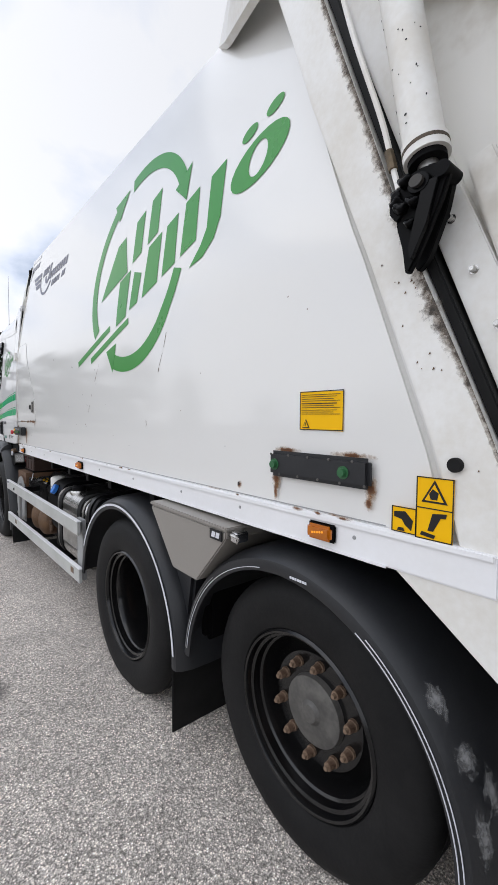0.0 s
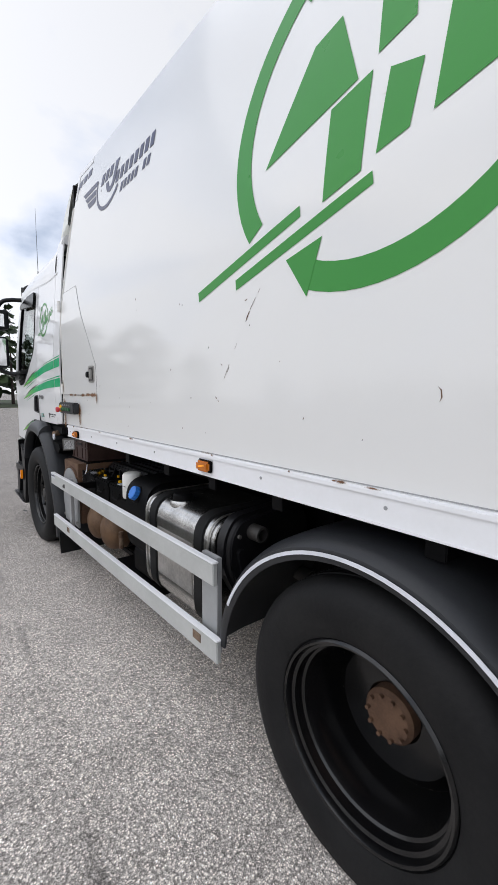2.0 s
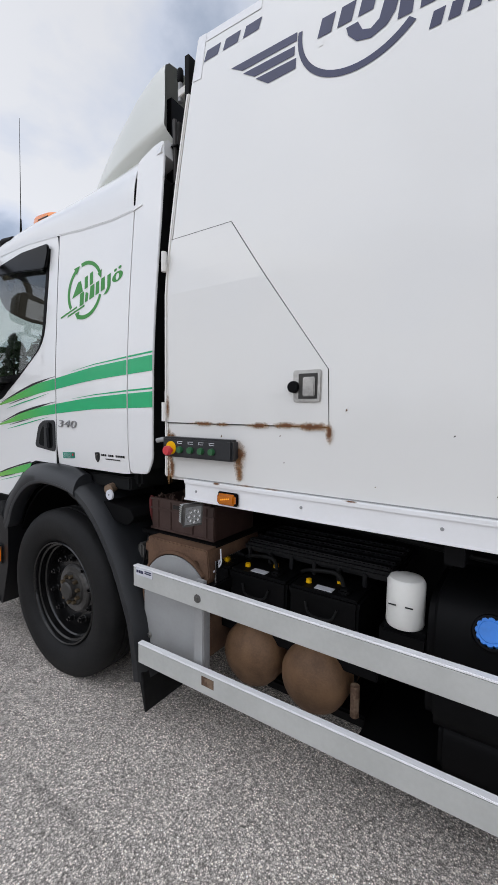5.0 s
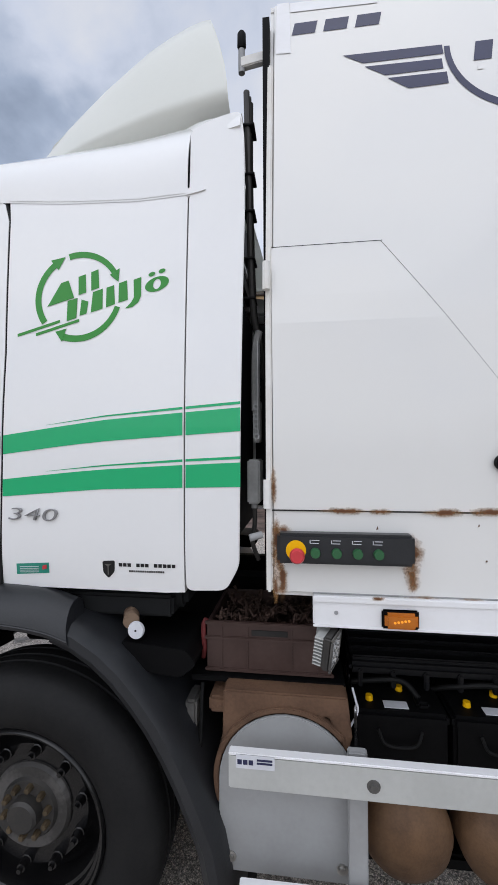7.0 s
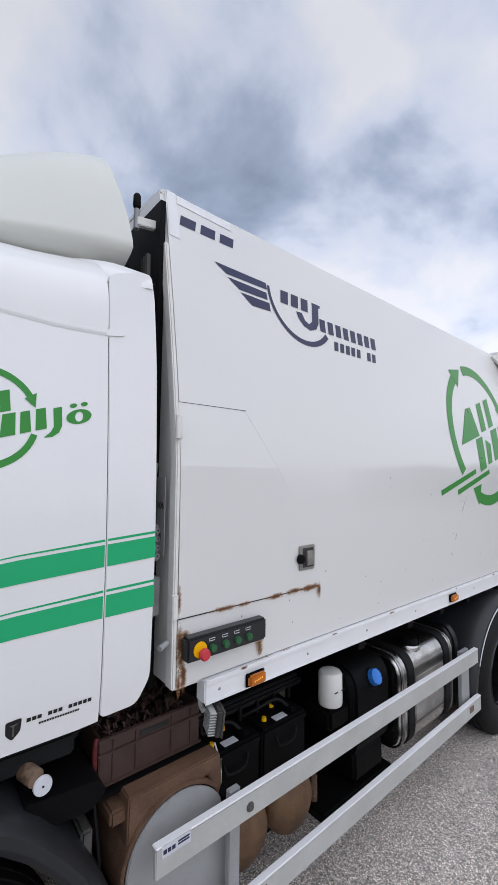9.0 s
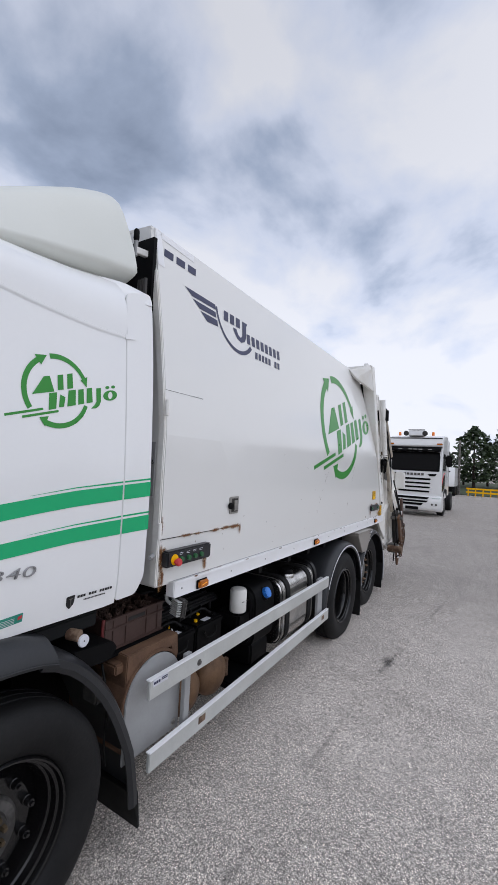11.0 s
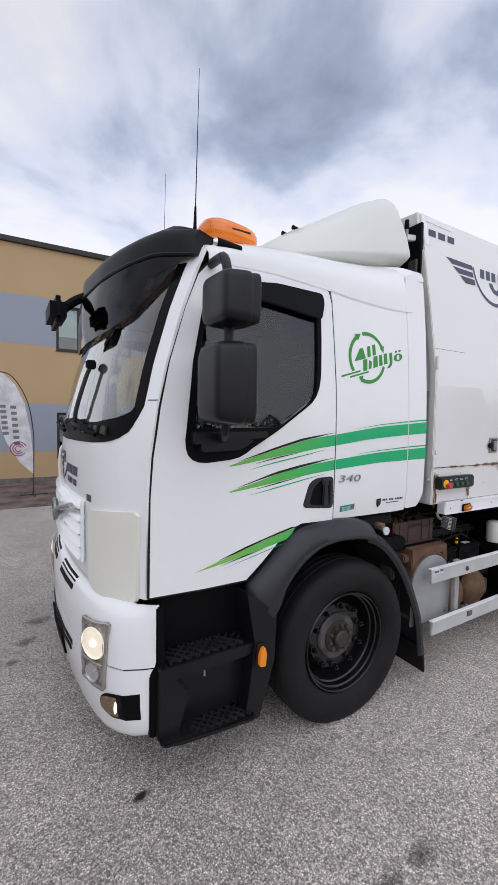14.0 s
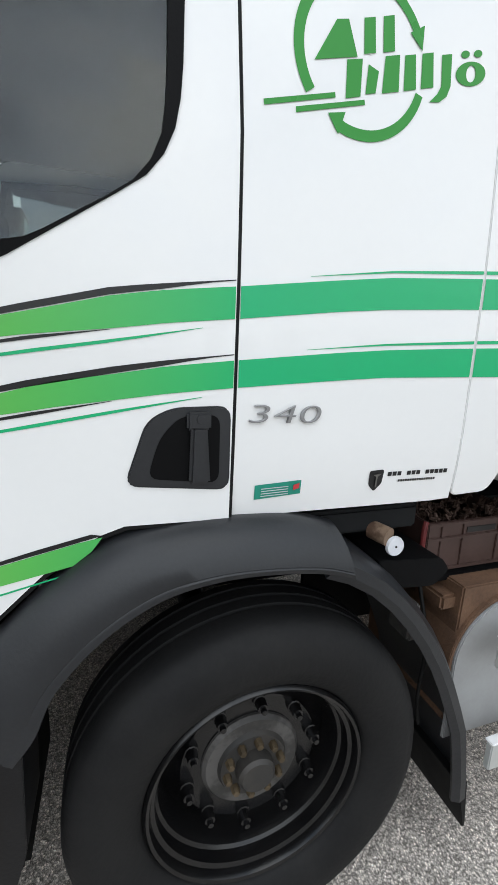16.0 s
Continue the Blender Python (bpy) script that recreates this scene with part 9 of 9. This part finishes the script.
M["dark_trim"] = material("dark_brown_metal", (0.035, 0.024, 0.02), 0.5, var=0.2)
M["blind"] = material("pale_window_blind", (0.62, 0.64, 0.66), 0.6, var=0.2, scale=3)
M["plinth"] = material("grey_plinth", (0.20, 0.19, 0.18), 0.85, var=0.3)
M["flag_cloth"] = material("white_flag_cloth", (0.74, 0.73, 0.75), 0.7, var=0.2, scale=4)
M["flag_grey"] = material("grey_print", (0.22, 0.21, 0.22), 0.7, var=0.2)
M["flag_red"] = material("red_print", (0.42, 0.06, 0.10), 0.7, var=0.2)
M["paving"] = material("red_brown_paving", (0.19, 0.135, 0.115), 0.85, var=0.4, scale=2, fine=30, bump=0.2)
office = thing("office_building", "two storey tan rendered office building with dark window frames", "building", at=(0, 0, 0))
BX0, BX1, BY = -2.5, 12.0, 12.0
openings = []
for c in [-0.68, 3.6, 8.0]:
    openings.append((c, c + 2.3, 4.05, 5.42))
    openings.append((c, c + 2.3, 0.76, 2.14))
def rect(x0, x1, z0, z1):
    return [(x0, z0), (x1, z0), (x1, z1), (x0, z1)]


part("wall", holed(rect(BX0, BX1, 0.0, 7.03), [rect(*o) for o in openings], BY, BY + 0.35), M["tan_render"], office, "tan rendered wall", smooth=0)
# blue grey bands between the windows of each storey, a little proud of the wall
stops = sorted(o[:2] for o in openings if o[2] > 3)
for za, zb, zl in ((0.95, 2.40, 2.14), (4.15, 5.58, 5.42)):
    for xa, xb in zip([BX0] + [o[1] for o in stops], [o[0] for o in stops] + [BX1]):
        part("wall_band", box(xa, xb, BY - 0.004, BY, za, zl, 0.0), M["grey_render"], office, "blue grey band between the windows", smooth=0)
    part("wall_band", box(BX0, BX1, BY - 0.004, BY, zl, zb, 0.0), M["grey_render"], office, smooth=0)
for a in ((BX0, BX0 + 0.35, BY + 0.35, BY + 9), (BX1 - 0.35, BX1, BY + 0.35, BY + 9), (BX0, BX1, BY + 9, BY + 9.35)):
    part("wall", box(*a, 0, 7.03, 0.0), M["tan_render"], office, smooth=0)
part("roof", box(BX0 - 0.1, BX1 + 0.1, BY - 0.1, BY + 9.45, 7.03, 7.18, 0.01), M["dark_trim"], office, "flat roof with dark metal edge")
part("plinth", box(BX0, BX1, BY - 0.02, BY, 0.0, 0.15, 0.0), M["plinth"], office)
for x0, x1, z0, z1 in openings:
    w = part("window", box(x0, x1, BY + 0.06, BY + 0.14, z0, z0 + 0.07, 0.0), M["dark_trim"], office, "dark framed window with pale blinds")
    for b in (box(x0, x1, BY + 0.06, BY + 0.14, z1 - 0.07, z1, 0), box(x0, x0 + 0.08, BY + 0.06, BY + 0.14, z0 + 0.07, z1 - 0.07, 0), box(x1 - 0.08, x1, BY + 0.06, BY + 0.14, z0 + 0.07, z1 - 0.07, 0), box(x0 + 0.62, x0 + 0.76, BY + 0.06, BY + 0.14, z0 + 0.07, z1 - 0.07, 0), box(x0 - 0.02, x1 + 0.02, BY - 0.03, BY + 0.06, z0 - 0.03, z0, 0)):
        part("frame_bar", b, M["dark_trim"], w)
    pn = part("pane", box(x0 + 0.05, x1 - 0.05, BY + 0.095, BY + 0.10, z0 + 0.05, z1 - 0.05, 0), M["glass_clear"], w)
    pn.visible_shadow = False
    part("blind", box(x0 + 0.05, x1 - 0.05, BY + 0.16, BY + 0.17, z0 + 0.45, z1 - 0.05, 0), M["blind"], w)
    part("room_dark", box(x0, x1, BY + 0.5, BY + 0.52, z0, z1, 0), M["interior"], w)

pv = solid("paved_strip", box(-3.2, 12, 8.2, 11.98, -0.05, 0.012, 0.0), M["paving"], "red brown paving strip before the building", "paving", kind="structure", smooth=0)

# ---- advertising flag ----
flag = thing("feather_flag", "white feather flag printed in grey and red on a black pole", "flag", at=(-1.45, 9.75, 0.0))
fpts = [(0.0, 0.55), (-0.30, 0.85), (-0.58, 1.35), (-0.78, 2.0), (-0.86, 2.7), (-0.86, 3.1), (-0.62, 3.05), (-0.38, 2.80), (-0.18, 2.35), (-0.06, 1.7), (0.0, 1.0)]
part("sail", prism(fpts, -0.004, 0.004), M["flag_cloth"], flag, smooth=0)
for row, (u0, z0, z1, n) in enumerate(((-0.66, 1.55, 2.35, 6), (-0.42, 1.30, 2.35, 7))):
    for i in range(n):
        z = z0 + (z1 - z0) * i / n
        part("letter_bar", prism([(u0 - 0.02 * i * 0.6, z), (u0 + 0.13 - 0.02 * i * 0.6, z), (u0 + 0.13 - 0.02 * i * 0.6, z + 0.075), (u0 - 0.02 * i * 0.6, z + 0.075)], -0.008, -0.005), M["flag_grey"], flag, smooth=0)
for r0 in (0.19, 0.13, 0.08):
    pts = [(-0.33 + r0 * math.cos(radians(a)), 1.20 + r0 * math.sin(radians(a))) for a in span(20, 320, 20)]
    pts += [(-0.33 + (r0 - 0.022) * math.cos(radians(a)), 1.20 + (r0 - 0.022) * math.sin(radians(a))) for a in span(320, 20, 20)]
    part("print_ring", prism(pts, -0.008, -0.005), M["flag_red"], flag, smooth=0)
part("pole", hose([(0.0, 0, 0.02), (0.01, 0, 0.8), (0.01, 0, 1.6), (-0.12, 0, 2.4), (-0.45, 0, 3.0), (-0.86, 0, 3.12)], 0.012), M["vinyl_black"], flag)
part("base", box(-0.30, 0.32, -0.04, 0.04, 0.0, 0.03, 0.008), M["vinyl_black"], flag)
part("base_bar", box(-0.03, 0.03, -0.30, 0.30, 0.0, 0.028, 0.008), M["vinyl_black"], flag)


# ---- woods round the yard ----
def leaf_material(name, dark, light):
    m = bpy.data.materials.new(name)
    m.use_nodes = True
    n, l = m.node_tree.nodes, m.node_tree.links
    p = n["Principled BSDF"]
    p.inputs["Roughness"].default_value = 0.7
    gm = n.new("ShaderNodeNewGeometry")
    rp_ = n.new("ShaderNodeValToRGB")
    rp_.color_ramp.elements[0].color = (*dark, 1)
    rp_.color_ramp.elements[1].color = (*light, 1)
    l.new(gm.outputs["Random Per Island"], rp_.inputs[0])
    l.new(rp_.outputs[0], p.inputs["Base Color"])
    return m


M["leaf"] = leaf_material("mixed_foliage", (0.012, 0.022, 0.010), (0.055, 0.085, 0.030))
M["bark"] = material("bark", (0.07, 0.05, 0.04), 0.9, var=0.5)


def woods(name, spots, label, seed, n=150, size=1.0):
    """Far trees: each a trunk and a crown of many small leaf clumps, kept in one sheet of leaves and one of trunks."""
    r = random.Random(seed)
    lv, lf, tv = [], [], bmesh.new()
    for x, y, h, conifer in spots:
        rod((x, y, 0), (x, y, h * 0.8), 0.16 + 0.008 * h, 6, bm=tv, r2=0.05)
        for i in range(n):
            t = r.random()
            z = h * (0.12 + 0.88 * t)
            rad = (1 - t) * h * 0.22 + 0.25 if conifer else h * 0.30 * math.sqrt(max(0.02, 1 - (2 * abs(t - 0.45)) ** 2.2)) * (0.75 + 0.5 * r.random())
            a = r.uniform(0, 2 * math.pi)
            q = rad * math.sqrt(r.uniform(0.25, 1))
            c = Vector((x + q * math.cos(a), y + q * math.sin(a), z))
            s = size * r.uniform(0.35, 0.9) * (0.6 if conifer else 1.0) * h / 11
            m = pose(0, 0, 0, r.uniform(-60, 60), r.uniform(-60, 60), r.uniform(0, 360))
            b = len(lv)
            for k in range(5):
                ang = 2 * math.pi * k / 5
                lv.append(tuple(c + m @ Vector((s * math.cos(ang) * r.uniform(0.6, 1.2), s * math.sin(ang) * r.uniform(0.6, 1.2), 0.25 * s * r.uniform(-1, 1)))))
            lf.append((b, b + 1, b + 2, b + 3, b + 4))
    me = bpy.data.meshes.new(name)
    me.from_pydata(lv, [], lf)
    me.materials.append(M["leaf"])
    o = tagged(new(name, me), label, "trees", kind="stuff")
    part("trunks", tv, M["bark"], o)
    return o


rw = random.Random(7)
ahead = [(66 + rw.uniform(0, 26), -50 + 1.25 * i + rw.uniform(-1, 1), rw.uniform(7.4, 10.4), rw.random() < 0.3) for i in range(106)]
ahead = [(x, y, h if y < 2 else 0.62 * h, c) for x, y, h, c in ahead]
woods("woodland", ahead, "dark mixed woodland edge beyond the yard", 1, 420, 0.62)
front_w = [(-62 - rw.uniform(0, 18), -45 + 2.6 * i + rw.uniform(-1, 1), rw.uniform(11, 16), rw.random() < 0.4) for i in range(45)]
woods("woodland", front_w, "dark woodland beyond the front of the yard", 2)
behind = [(-62 + 2.9 * i + rw.uniform(-1, 1), -58 - rw.uniform(0, 14), rw.uniform(5, 8), rw.random() < 0.4) for i in range(48)]
woods("woodland", behind, "woodland along the open side of the yard", 3)
far_side = [(22 + 2.9 * i + rw.uniform(-1, 1), 52 + rw.uniform(0, 10), rw.uniform(8, 12), rw.random() < 0.4) for i in range(20)]
woods("woodland", far_side, "woodland behind the office", 4)
M["verge"] = material("grass_verge", (0.06, 0.085, 0.03), 0.9, var=0.5, scale=0.6)
for a, lab in (((47, 120, -70, 90), "rough grass verge"), ((-120, -52, -70, 100), "rough grass verge"), ((-52, 47, -110, -50), "rough grass verge")):
    solid("verge", box(*a, -0.05, 0.05, 0.0), M["verge"], lab + " at the yard's edge", "grass", kind="structure", smooth=0)
# trailer, barrier and pole at the far edge
tr = thing("parked_trailer", "white trailer cab standing at the yard's far edge", "trailer", at=(44.6, 3.1, 0))
part("body", prism([(-1.6, 0.9), (1.8, 0.9), (1.8, 2.75), (-1.2, 2.75), (-1.6, 2.0)], -1.1, 1.1, 0.05), M["cab_white"], tr)
part("window", box(-1.45, -1.3, -0.7, 0.2, 1.7, 2.4, 0.02), M["gloss_black"], tr)
for x in (-0.8, 1.0):
    part("wheel", lathe([(0, -0.12), (0.45, -0.12), (0.45, 0.12), (0, 0.12)], (x, -1.0, 0.45), "y", 20), M["rubber"], tr)
part("underframe", box(-1.5, 1.7, -0.9, 0.9, 0.4, 0.9, 0.02), M["black"], tr)
bar = thing("barrier", "orange yellow plastic road barrier", "barrier", at=(46.0, -0.3, 0))
for y in span(-1.3, 1.3, 4):
    part("leg", box(-0.05, 0.05, y - 0.05, y + 0.05, 0, 0.8, 0.01), M["yellow"], bar)
for z in (0.3, 0.65):
    part("rail", box(-0.06, 0.06, -1.5, 1.5, z, z + 0.16, 0.01), M["yellow"], bar)
lp = thing("utility_pole", "weathered wooden utility pole", "pole", at=(46.5, 1.9, 0))
part("shaft", rod((0, 0, 0), (0, 0, 5.6), 0.12, 10, r2=0.09), M["grey_wood"], lp)
